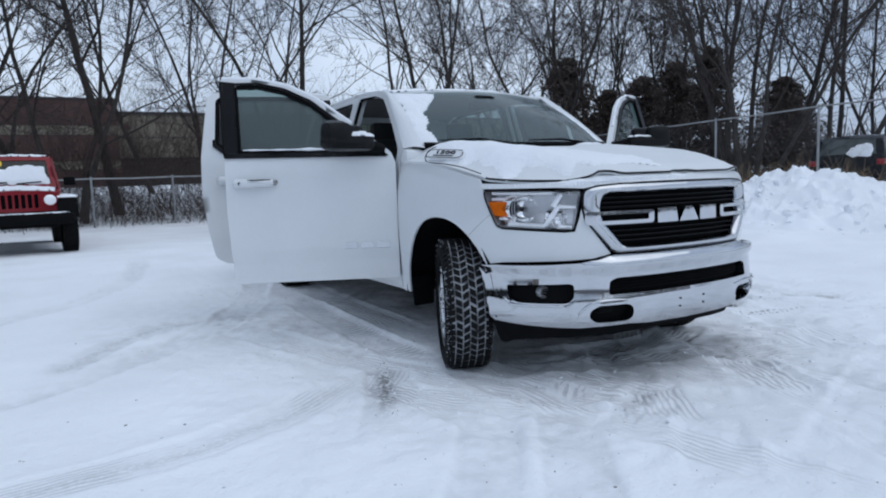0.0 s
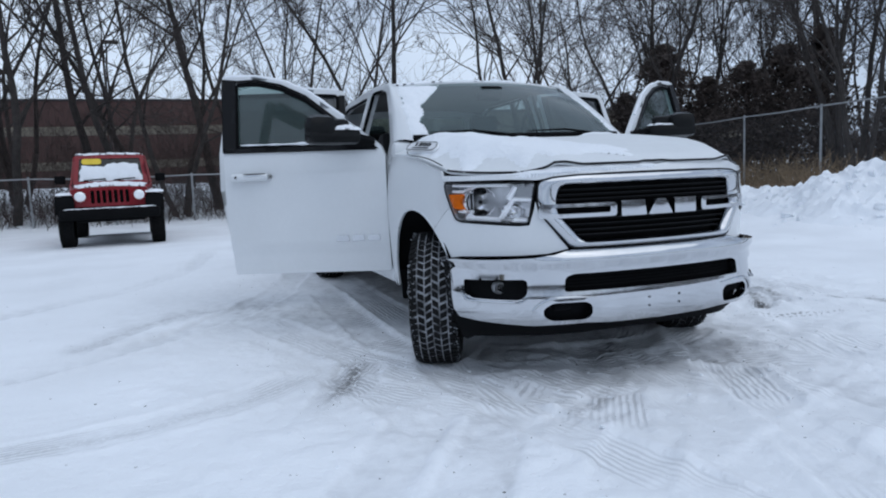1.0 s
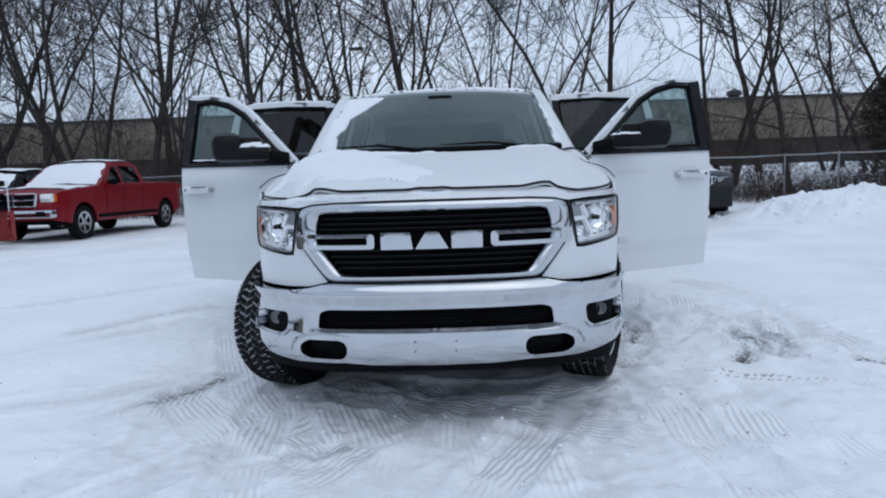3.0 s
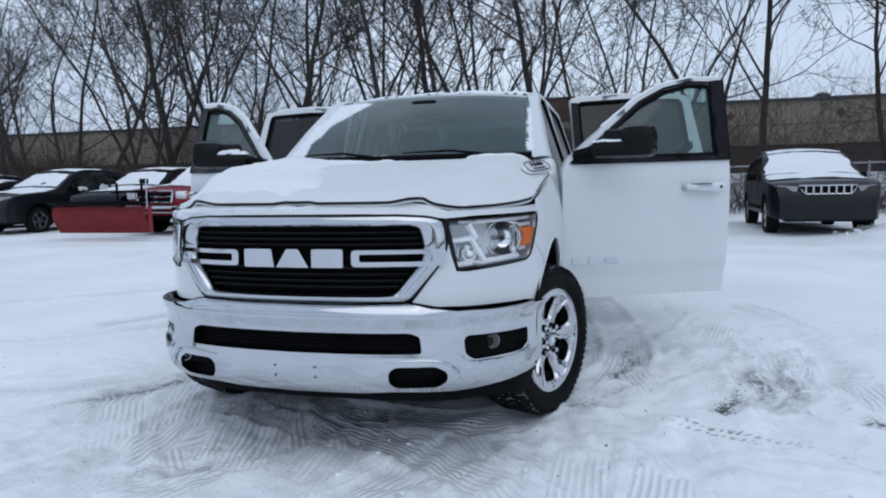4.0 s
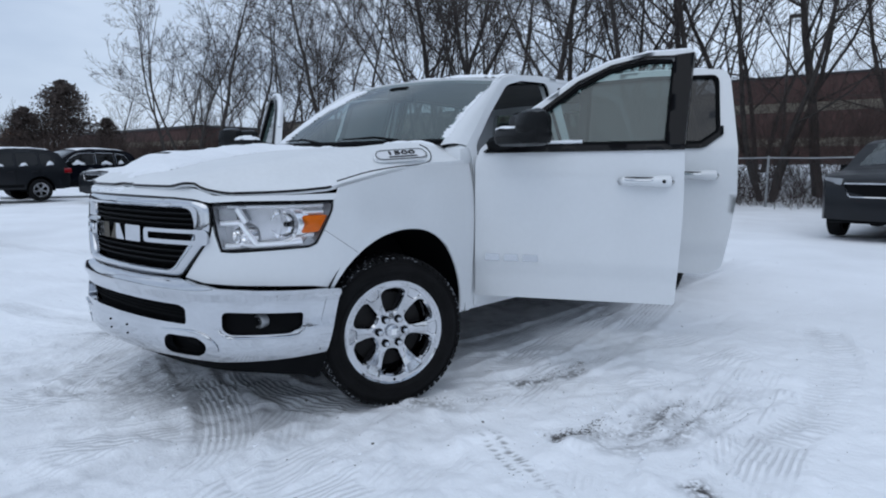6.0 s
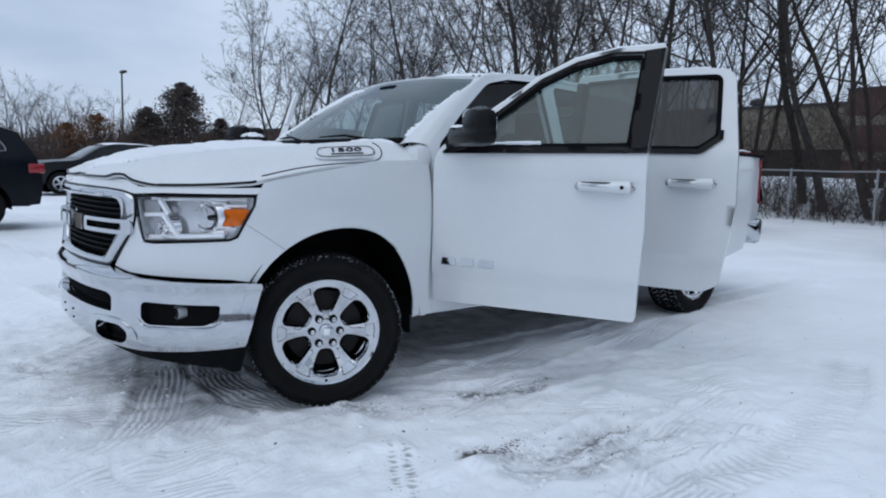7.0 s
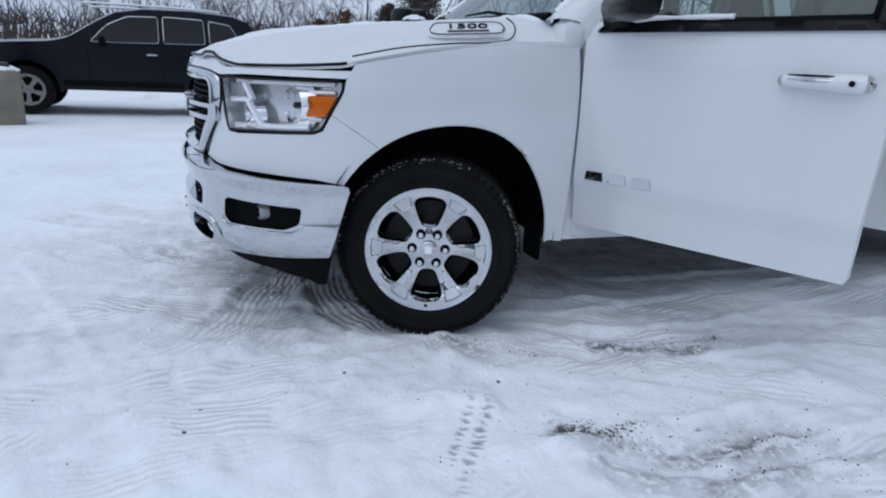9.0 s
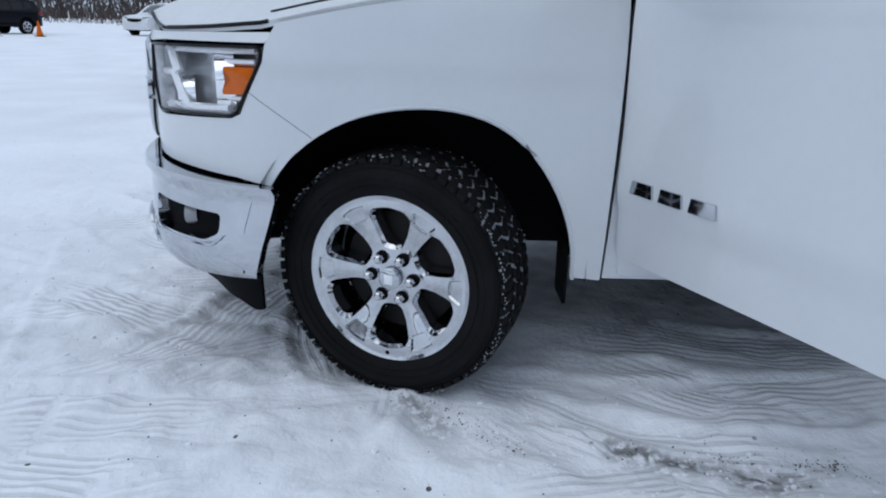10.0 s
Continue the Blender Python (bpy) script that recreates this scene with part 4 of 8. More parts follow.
side_poly = [(0.665, 0.395), (3.03, 0.395), (3.05, 0.575), (3.05, 1.505), (3.02, 1.735), (2.95, 1.850), (2.75, 1.890), (2.2, 1.910), (1.7, 1.905), (1.42, 1.880), (1.22, 1.835), (0.95, 1.625), (0.66, 1.375), (0.684, 1.295)]
f_open = rounded([(0.745, 0.515), (1.80, 0.515), (1.81, 1.255), (1.78, 1.858), (1.45, 1.842), (1.25, 1.795), (0.975, 1.580), (0.745, 1.375)], 0.05)
r_open = rounded([(1.90, 0.515), (2.62, 0.515), (2.86, 0.675), (2.93, 0.955), (2.94, 1.505), (2.90, 1.785), (2.70, 1.830), (1.90, 1.840)], 0.05)
for sgn in (1, -1):
    part("cab_side", panel(side_poly, lambda y, z, d: (sgn * (cab_x(z) - d), y, z), 0.05, [f_open, r_open], depth=0.07), "white", truck)
    for hole in (f_open, r_open):
        seal = bmesh.new()
        pts = [(sgn * (cab_x(z) - 0.02), y, z) for y, z in dense(hole, 0.05)]
        tube(seal, pts + pts[:1], [0.014] * (len(pts) + 1), 5)
        part("door_seal", seal, "black", truck)


def wind_fn(u, v, d):
    """Windshield: u from side to side, v from cowl to roof."""
    x = u * (0.82 - 0.11 * v)
    y = 0.47 + 0.10 * u * u + v * (0.68 + 0.04 * u * u) - 0.02 * math.sin(math.pi * v)
    z = 1.392 + 0.005 * u * u + v * (0.475 - 0.022 * u * u) + 0.02 * math.sin(math.pi * v)
    return (x, y - d * -0.55, z - d * 0.83) if d <= 0 else (x, y + d * 0.55, z - d * 0.83)


part("windshield", panel([(-1, 0), (1, 0), (1, 0.965), (-1, 0.965)], wind_fn, 0.12), "wind", truck, "grey-tinted windshield with sky glare put into its colour").visible_shadow = False
band = bmesh.new()
pts = [wind_fn(u, 0.0, -0.002) for u in np.linspace(-1, 1, 21)]
tube(band, pts, [0.018] * 21, 6)
part("cowl_trim", band, "black", truck)
part("cowl", panel([(-0.80, 0.40), (0.80, 0.40), (0.80, 0.62), (-0.80, 0.62)], lambda x, y, d: (x, y + 0.05 * (abs(x) / 0.9) ** 2, hood_z(x, min(y, 0.5)) - 0.045), 0.08), "black", truck)
for u0, u1, v1 in ((-0.12, -0.86, 0.045), (0.78, 0.02, 0.040)):
    wp = bmesh.new()
    tube(wp, [wind_fn(u0, -0.03, -0.02), wind_fn((u0 + u1) / 2, v1 * 0.7, -0.03), wind_fn(u1, v1, -0.015)], [0.010, 0.008, 0.004], 5, True)
    part("wiper", wp, "black", truck)
for sgn in (1, -1):
    pil = bmesh.new()
    rows = []
    for v in np.linspace(-0.04, 1.04, 18):
        a = Vector(wind_fn(sgn * 1.0, v, 0.0))
        zz = a.z
        yb = float(np.interp(zz, (1.295, 1.375, 1.625, 1.835, 1.88), (0.684, 0.66, 0.95, 1.22, 1.42)))
        b = Vector((sgn * cab_x(zz), max(yb, a.y - 0.02), zz))
        rows.append([pil.verts.new(a.lerp(b, t) + Vector((sgn * 0.016, -0.014, 0.012)) * math.sin(math.pi * t)) for t in np.linspace(0, 1, 7)])
    for p, q in zip(rows, rows[1:]):
        for i in range(6):
            pil.faces.new((p[i], p[i + 1], q[i + 1], q[i]))
    part("windshield_pillar", pil, "white", truck)
    # the body's corner between bonnet, pillar and door
    part("body_corner", boxed((sgn * 0.880, 0.630, 1.310), (0.165, 0.125, 0.135), 0.045), "white", truck)


def roof_fn(x, y, d):
    q = abs(x) / 0.79
    z = float(np.interp(y, (1.1, 1.25, 1.6, 2.1, 2.7, 3.03), (1.860, 1.883, 1.917, 1.927, 1.910, 1.865)))
    return (x, y + 0.13 * q * q * max(0.0, 1 - (y - 1.13) / 0.5), z - 0.045 * q ** 3 - d)


part("roof", panel(rounded([(-0.765, 1.135), (0.765, 1.135), (0.765, 3.03), (-0.765, 3.03)], 0.05), roof_fn, 0.06, depth=0.03), "white", truck)
part("headliner", panel([(-0.755, 1.2), (0.755, 1.2), (0.755, 3.0), (-0.755, 3.0)], lambda x, y, d: roof_fn(x, y, 0.045), 0.15), "liner", truck)
bw = rounded([(-0.62, 1.26), (0.62, 1.26), (0.56, 1.76), (-0.56, 1.76)], 0.05)
part("cab_back", panel([(-0.95, 0.5), (0.95, 0.5), (0.95, 1.29), (0.77, 1.855), (-0.77, 1.855), (-0.95, 1.29)], lambda x, z, d: (x, 3.05 - 0.08 * max(0, z - 1.3) - d, z), 0.08, [bw], depth=0.06, back=True), "white", truck)
part("rear_window", panel(bw, lambda x, z, d: (x, 3.045 - 0.08 * max(0, z - 1.3), z), 0.15), "glass", truck).visible_shadow = False
part("floor_pan", boxed((0, 1.9, 0.50), (1.86, 2.4, 0.10), 0.02), "black", truck)
part("firewall", boxed((0, 0.62, 0.95), (1.80, 0.05, 0.85), 0.02), "black", truck)
for sgn in (1, -1):
    part("rocker", boxed((sgn * 0.93, 1.87, 0.46), (0.09, 2.34, 0.12), 0.03), "white", truck)
for x in (-0.42, 0.42):
    part("chassis_rail", boxed((x, 2.0, 0.46), (0.10, 5.6, 0.14), 0.02), "black", truck)
part("front_axle", tubed([(-0.75, 0.0, 0.36), (0.75, 0.0, 0.36)], 0.05), "black", truck)
part("rear_axle", tubed([(-0.75, 3.672, 0.39), (0.75, 3.672, 0.39)], 0.06), "black", truck)
part("skid_plate", boxed((0, -0.35, 0.40), (1.1, 0.9, 0.05), 0.02, Matrix.Rotation(0.08, 3, "X")), "black", truck)

# cabin
dash = bmesh.new()
prof = [(0.58, 1.32), (0.75, 1.345), (0.95, 1.33), (1.05, 1.29), (1.08, 1.18), (1.02, 1.05), (0.98, 0.85), (0.9, 0.62)]
rows = [[dash.verts.new((x, y, z)) for y, z in prof] for x in np.linspace(-0.86, 0.86, 9)]
for a, b in zip(rows, rows[1:]):
    for i in range(len(prof) - 1):
        dash.faces.new((a[i], a[i + 1], b[i + 1], b[i]))
part("dashboard", dash, "trim", truck)
steer = bmesh.new()
cw = Matrix.Translation((0.40, 1.22, 1.19)) @ Matrix.Rotation(radians(-62), 4, "X")
pts = [cw @ Vector((0.19 * math.cos(t), 0.19 * math.sin(t), 0)) for t in np.linspace(0, 2 * math.pi, 33)]
tube(steer, pts, [0.016] * 33, 6)
for t in (0.2, math.pi - 0.2, -math.pi / 2):
    tube(steer, [cw @ Vector((0, 0, -0.02)), cw @ Vector((0.18 * math.cos(t), 0.18 * math.sin(t), 0))], [0.035, 0.018], 6)
tube(steer, [cw @ Vector((0, 0, 0.0)), cw @ Vector((0, 0, -0.32))], [0.06, 0.045], 8)
part("steering_wheel", steer, "black", truck)
for x, y, wd in ((0.40, 1.72, 0.52), (-0.40, 1.72, 0.52), (0.0, 2.68, 1.42)):
    st = bmesh.new()
    box(st, (x, y, 0.82), (wd, 0.54, 0.22), 0.07)
    box(st, (x, y + 0.30, 1.20), (wd * 0.98, 0.18, 0.70), 0.07, Matrix.Rotation(radians(-12), 3, "X"))
    seat = part("seat", st, "cloth", truck)
    for hx in ((x,) if wd < 1 else (-0.45, 0.45)):
        part("headrest", boxed((hx, y + 0.39, 1.60), (0.28, 0.10, 0.19), 0.04), "cloth", seat)
part("centre_console", boxed((0, 1.55, 0.80), (0.26, 0.9, 0.34), 0.04), "trim", truck)
mr = bmesh.new()
box(mr, (0, 1.10, 1.745), (0.22, 0.035, 0.065), 0.015)
box(mr, (0, 1.055, 1.765), (0.20, 0.07, 0.11), 0.03)
part("rear_view_mirror", mr, "black", truck)

# load bed
BX = lambda z: float(np.interp(z, (0.5, 0.7, 1.0, 1.35, 1.48), (0.955, 0.98, 0.995, 0.985, 0.955)))
r_arch = [(3.70 + 0.50 * math.cos(a), 0.455 + 0.50 * math.sin(a)) for a in np.linspace(math.pi, 0.0, 24)]
bed_poly = [(3.075, 0.52), (3.19, 0.47)] + r_arch + [(4.21, 0.50), (4.60, 0.58), (4.66, 0.845), (4.90, 0.865), (4.90, 1.47), (3.075, 1.46)]
for sgn in (1, -1):
    part("bed_side", panel(bed_poly, lambda y, z, d: (sgn * (BX(z) - d - 0.05 * smoothstep(4.6, 4.95, y)), y, z), 0.05, depth=0.05), "white", truck)
    part("bed_inner_side", panel([(3.1, 0.75), (4.88, 0.75), (4.88, 1.46), (3.1, 1.46)], lambda y, z, d: (sgn * 0.83, y, z), 0.2), "trim", truck)
    part("bed_rail", boxed((sgn * 0.895, 3.98, 1.475), (0.15, 1.82, 0.03), 0.01), "black", truck)
    part("tail_lamp", panel(rounded([(4.84, 1.02), (4.905, 1.01), (4.905, 1.40), (4.86, 1.41)], 0.015), lambda y, z, d: (sgn * (BX(z) + 0.006 - d - 0.05 * smoothstep(4.6, 4.95, y)), y, z), 0.05, depth=0.06), "redlens", truck, "red tail lamp")
    part("tail_lamp_back", boxed((sgn * 0.865, 4.905, 1.24), (0.15, 0.03, 0.40), 0.01), "redlens", truck)
part("bed_floor", boxed((0, 3.98, 0.78), (1.68, 1.80, 0.06), 0.01), "trim", truck)
part("bed_front", boxed((0, 3.10, 1.08), (1.72, 0.05, 0.76), 0.01), "white", truck)
part("tailgate", panel(rounded([(-0.78, 0.80), (0.78, 0.80), (0.78, 1.475), (-0.78, 1.475)], 0.03), lambda x, z, d: (x, 4.915 - 0.01 * ((z - 1.15) / 0.3) ** 2 - d, z), 0.06, depth=0.06, back=True), "white", truck)
rb = bmesh.new()
rows = []
for t in np.linspace(-1, 1, 41):
    # round the corner, then a little way along each side
    k = min(1.0, abs(t) / 0.82)
    xb, yb = 0.985 * math.sin(k * math.pi / 2) ** 0.55 * (1 if t > 0 else -1), 5.03 - 0.22 * k ** 7 - 1.3 * max(0.0, abs(t) - 0.82)
    nx_, ny_ = (0.0, 1.0) if k < 0.8 else ((1.0 if t > 0 else -1.0) * min(1.0, (k - 0.8) / 0.2), 1 - min(1.0, (k - 0.8) / 0.2))
    foot = 0.12 * max(0.0, abs(t) - 0.82) / 0.18
    rows.append([rb.verts.new((xb - nx_ * d, yb - ny_ * d, z + (foot if z < 0.75 else 0.0))) for d, z in ((0.12, 0.86), (0.02, 0.86), (0.0, 0.83), (0.0, 0.70), (0.02, 0.64), (0.12, 0.62))])
for a, b in zip(rows, rows[1:]):
    for i in range(5):
        rb.faces.new((a[i], a[i + 1], b[i + 1], b[i]))
part("rear_bumper", rb, "chrome", truck)

# badge plates beside the bonnet
for sgn in (1, -1):
    bfnn = lambda u, v, d: (sgn * (0.846 + 0.078 * u + 0.018 + 0.055 * (0.5 - v) - d * 0.6), -0.01 + 0.29 * u, 1.278 + 0.022 * u + 0.052 * v - d * 0.8)
    badge = part("engine_badge", panel(rounded([(0.0, 0.0), (1.0, 0.0), (1.05, 0.5), (1.0, 1.0), (0.06, 1.0), (-0.05, 0.4)], 0.2), bfnn, 0.2, depth=0.012), "silver", truck, "bright badge with a number")
    part("badge_field", panel(rounded([(0.04, 0.12), (0.97, 0.12), (1.0, 0.5), (0.97, 0.88), (0.08, 0.88), (0.0, 0.4)], 0.15), lambda u, v, d: bfnn(u, v, -0.003), 0.2), "carwhite", badge)
    cu = bpy.data.curves.new("number", "FONT")
    cu.body, cu.size, cu.extrude, cu.align_x = "1500", 0.036, 0.003, "CENTER"
    tmp = new("number_text", cu)
    bpy.context.view_layer.update()
    me = bpy.data.meshes.new_from_object(tmp.evaluated_get(bpy.context.evaluated_depsgraph_get()))
    bpy.data.objects.remove(tmp)
    me.materials.clear()
    me.materials.append(M["trim"])
    tx = new("number", me)
    tx.parent = badge
    a, b, c = (Vector(bfnn(*q, -0.006)) for q in ((0.5, 0.46, ), (0.6, 0.46), (0.5, 0.60)))
    xv = ((b - a) * sgn).normalized()
    nv = xv.cross((c - a)).normalized()
    yv = nv.cross(xv)
    mm = Matrix((xv, yv, nv)).transposed().to_4x4()
    mm.translation = a
    tx.matrix_world = mm @ Matrix.Diagonal((2.5, 1.0, 1.0, 1.0))
    ol = bmesh.new()
    pts = [bfnn(u, v, -0.004) for u, v in dense(rounded([(0.02, 0.05), (0.985, 0.05), (1.03, 0.5), (0.985, 0.95), (0.07, 0.95), (-0.03, 0.4)], 0.15), 0.1)]
    tube(ol, pts + pts[:1], [0.0022] * (len(pts) + 1), 5)
    part("badge_outline", ol, "trim", badge)
    bar = panel([(0.22, 0.20), (0.80, 0.20), (0.80, 0.33), (0.22, 0.33)], lambda u, v, d: bfnn(u, v, -0.005), 0.2)
    part("small_writing_bar", bar, "trim", badge)


# doors
DW = ((0.45, 0.56, 0.635, 0.675, 0.91, 1.10, 1.20, 1.315, 1.355, 1.905), (0.000, 0.008, 0.012, 0.028, 0.030, 0.037, 0.040, 0.034, 0.026, -0.140))


def door_parts(name, poly, win, black, handle_u, handle_z, sgn, m, tint, letters=False, mirror=False):
    fn = lambda u, v, d: (sgn * (float(np.interp(v, *DW)) - d), u, v)
    door = part(name, panel(poly, fn, 0.045, [win], depth=0.05, back=True), "white", truck, "open white door")
    door.matrix_local = m
    inner = [(u, v) for u, v in ((0.04, 0.53), (max(p[0] for p in poly) - 0.08, 0.53), (max(p[0] for p in poly) - 0.06, 1.325), (0.06, 1.295))]
    part("door_trim", panel(rounded(inner, 0.05), lambda u, v, d: (sgn * (-0.055 - 0.05 * math.sin(math.pi * min(1, max(0, (v - 0.55) / 0.8))) + d), u, v), 0.08, depth=0.05), "trim", door)
    part("window_glass", panel(win, lambda u, v, d: fn(u, v, 0.018), 0.15), tint, door).visible_shadow = False
    for bp in black:
        part("black_trim", panel(bp, lambda u, v, d: fn(u, v, -0.015 + d), 0.03, depth=0.017), "gloss", door)
    fr = bmesh.new()
    pts = [fn(u, v, 0.004) for u, v in dense(win, 0.05)]
    tube(fr, pts + pts[:1], [0.016] * (len(pts) + 1), 6)
    part("window_seal", fr, "black", door)
    # handle on its bezel
    hz = handle_z
    part("handle_cup", panel(rounded([(handle_u - 0.135, hz - 0.036), (handle_u + 0.125, hz - 0.036), (handle_u + 0.125, hz + 0.036), (handle_u - 0.135, hz + 0.036)], 0.03), lambda u, v, d: fn(u, v, -0.003 + d), 0.04, depth=0.008), "white", door)
    hb_ = bmesh.new()
    pts = [fn(handle_u + a, hz + 0.002, -b) for a, b in ((-0.132, 0.006), (-0.115, 0.026), (-0.05, 0.040), (0.03, 0.040), (0.075, 0.036), (0.124, 0.030), (0.130, 0.006))]
    tube(hb_, pts, [0.020, 0.026, 0.027, 0.029, 0.034, 0.034, 0.028], 10, True)
    pull = part("handle", hb_, "white", door, "white pull handle with a chrome strip")
    st = bmesh.new()
    pts = [fn(handle_u + a, hz + 0.008, -b) for a, b in ((-0.108, 0.050), (-0.05, 0.064), (0.02, 0.066), (0.045, 0.064))]
    tube(st, pts, [0.004, 0.007, 0.007, 0.004], 6, True)
    part("handle_strip", st, "chrome", pull)
    gp = bmesh.new()
    pts = [fn(handle_u + a, hz + 0.022, -b) for a, b in ((-0.108, 0.044), (-0.05, 0.059), (0.02, 0.060), (0.05, 0.056))]
    tube(gp, pts, [0.003, 0.005, 0.005, 0.003], 5, True)
    part("handle_gap", gp, "gloss", pull)
    if letters:
        ed = bmesh.new()
        rows = []
        for v in np.linspace(1.35, 1.888, 14):
            u = 1.1585 + 0.042 * (v - 1.345) / 0.555
            rows.append([ed.verts.new(fn(u + 0.003, v, q)) for q in (-0.014, 0.02, 0.052)])
        for p, q in zip(rows, rows[1:]):
            for i in range(2):
                ed.faces.new((p[i], p[i + 1], q[i + 1], q[i]))
        part("pillar_edge_trim", ed, "gloss", door)
        lo = lathe([(0.0, 0.010), (0.003, 0.010), (0.0035, 0.0005)], 14)
        bmesh.ops.translate(lo, vec=fn(handle_u + 0.098, hz + 0.002, -0.066 if sgn > 0 else -0.069), verts=lo.verts)
        part("key_lock", lo, "black", door)
        for a, b in ((0.062, 0.152), (0.176, 0.262), (0.286, 0.378)):
            part("badge_block", panel([(a, 0.696), (b, 0.696), (b - 0.006, 0.735), (a + 0.006, 0.735)], lambda u, v, d: fn(u, v, -0.008 + d), 0.03, depth=0.008), "chrome", door, "plain chrome badge block")
    if mirror:
        arm = bmesh.new()
        tube(arm, [(sgn * 0.01, 0.10, 1.372), (sgn * 0.10, 0.17, 1.388), (sgn * 0.20, 0.25, 1.405)], [0.045, 0.05, 0.055], 8, True)
        part("mirror_arm", arm, "black", door)
        turn = Matrix.Rotation(-sgn * radians(44), 3, "Z")
        at = lambda a, b, c: Vector((sgn * 0.275, 0.325, 1.465)) + (Matrix.Rotation(sgn * radians(46), 3, "Z") @ Vector((sgn * a, b, c)))
        rot = Matrix.Rotation(sgn * radians(46), 3, "Z")
        hd = bmesh.new()
        box(hd, at(0.055, 0, -0.004), (0.215, 0.14, 0.178), 0.062, rot)
        box(hd, at(-0.035, 0.0, -0.055), (0.385, 0.135, 0.108), 0.042, rot)
        box(hd, at(-0.02, 0.030, -0.010), (0.30, 0.07, 0.15), 0.03, rot)
        part("mirror_head", hd, "mirrorcap", door, "black door mirror with snow on it")
        part("mirror_glass", boxed(at(0.0, 0.068, -0.02), (0.23, 0.006, 0.11), 0.002, rot), "mirror", door)
        part("mirror_sail", panel([(0.045, 1.330), (0.22, 1.340), (0.22, 1.455), (0.16, 1.425)], lambda u, v, d: fn(u, v, -0.006 + d), 0.05, depth=0.01), "black", door)
    return door


F_POLY = rounded([(0.0, 0.475), (1.143, 0.475), (1.165, 0.980), (1.158, 1.345), (1.20, 1.900), (0.96, 1.890), (0.74, 1.840), (0.55, 1.745), (0.22, 1.500), (0.03, 1.355), (0.0, 1.285)], 0.02)
F_WIN = rounded([(0.115, 1.360), (1.065, 1.380), (1.098, 1.835), (0.95, 1.837), (0.76, 1.790), (0.58, 1.700), (0.27, 1.470)], 0.025)
F_BLACK = [[(1.066, 1.365), (1.157, 1.367), (1.197, 1.882), (1.096, 1.870)], [(0.055, 1.323), (1.157, 1.343), (1.158, 1.377), (0.12, 1.358)],
           [(0.10, 1.365), (0.14, 1.367), (0.585, 1.720), (0.765, 1.808), (0.955, 1.853), (1.10, 1.853), (1.10, 1.867), (0.95, 1.869), (0.755, 1.823), (0.570, 1.733)]]
R_POLY = rounded([(0.0, 0.49), (0.88, 0.49), (0.965, 0.54), (1.005, 0.78), (1.035, 1.05), (1.025, 1.36), (0.995, 1.60), (0.965, 1.835), (0.925, 1.885), (0.75, 1.900), (0.45, 1.893), (0.0, 1.862)], 0.035)
R_WIN = rounded([(0.06, 1.385), (0.80, 1.385), (0.905, 1.465), (0.885, 1.815), (0.865, 1.838), (0.45, 1.840), (0.06, 1.815)], 0.025)
R_BLACK = [[(0.03, 1.350), (0.80, 1.350), (0.80, 1.380), (0.03, 1.380)], [(0.801, 1.350), (0.835, 1.362), (0.936, 1.445), (0.934, 1.50), (0.911, 1.50), (0.907, 1.462), (0.801, 1.380)], [(0.0, 1.355), (0.05, 1.355), (0.05, 1.82), (0.0, 1.82)]]
R_POLY, R_WIN, R_BLACK = [(u * 1.035, v) for u, v in R_POLY], [(u * 1.035, v) for u, v in R_WIN], [[(u * 1.035, v) for u, v in p] for p in R_BLACK]
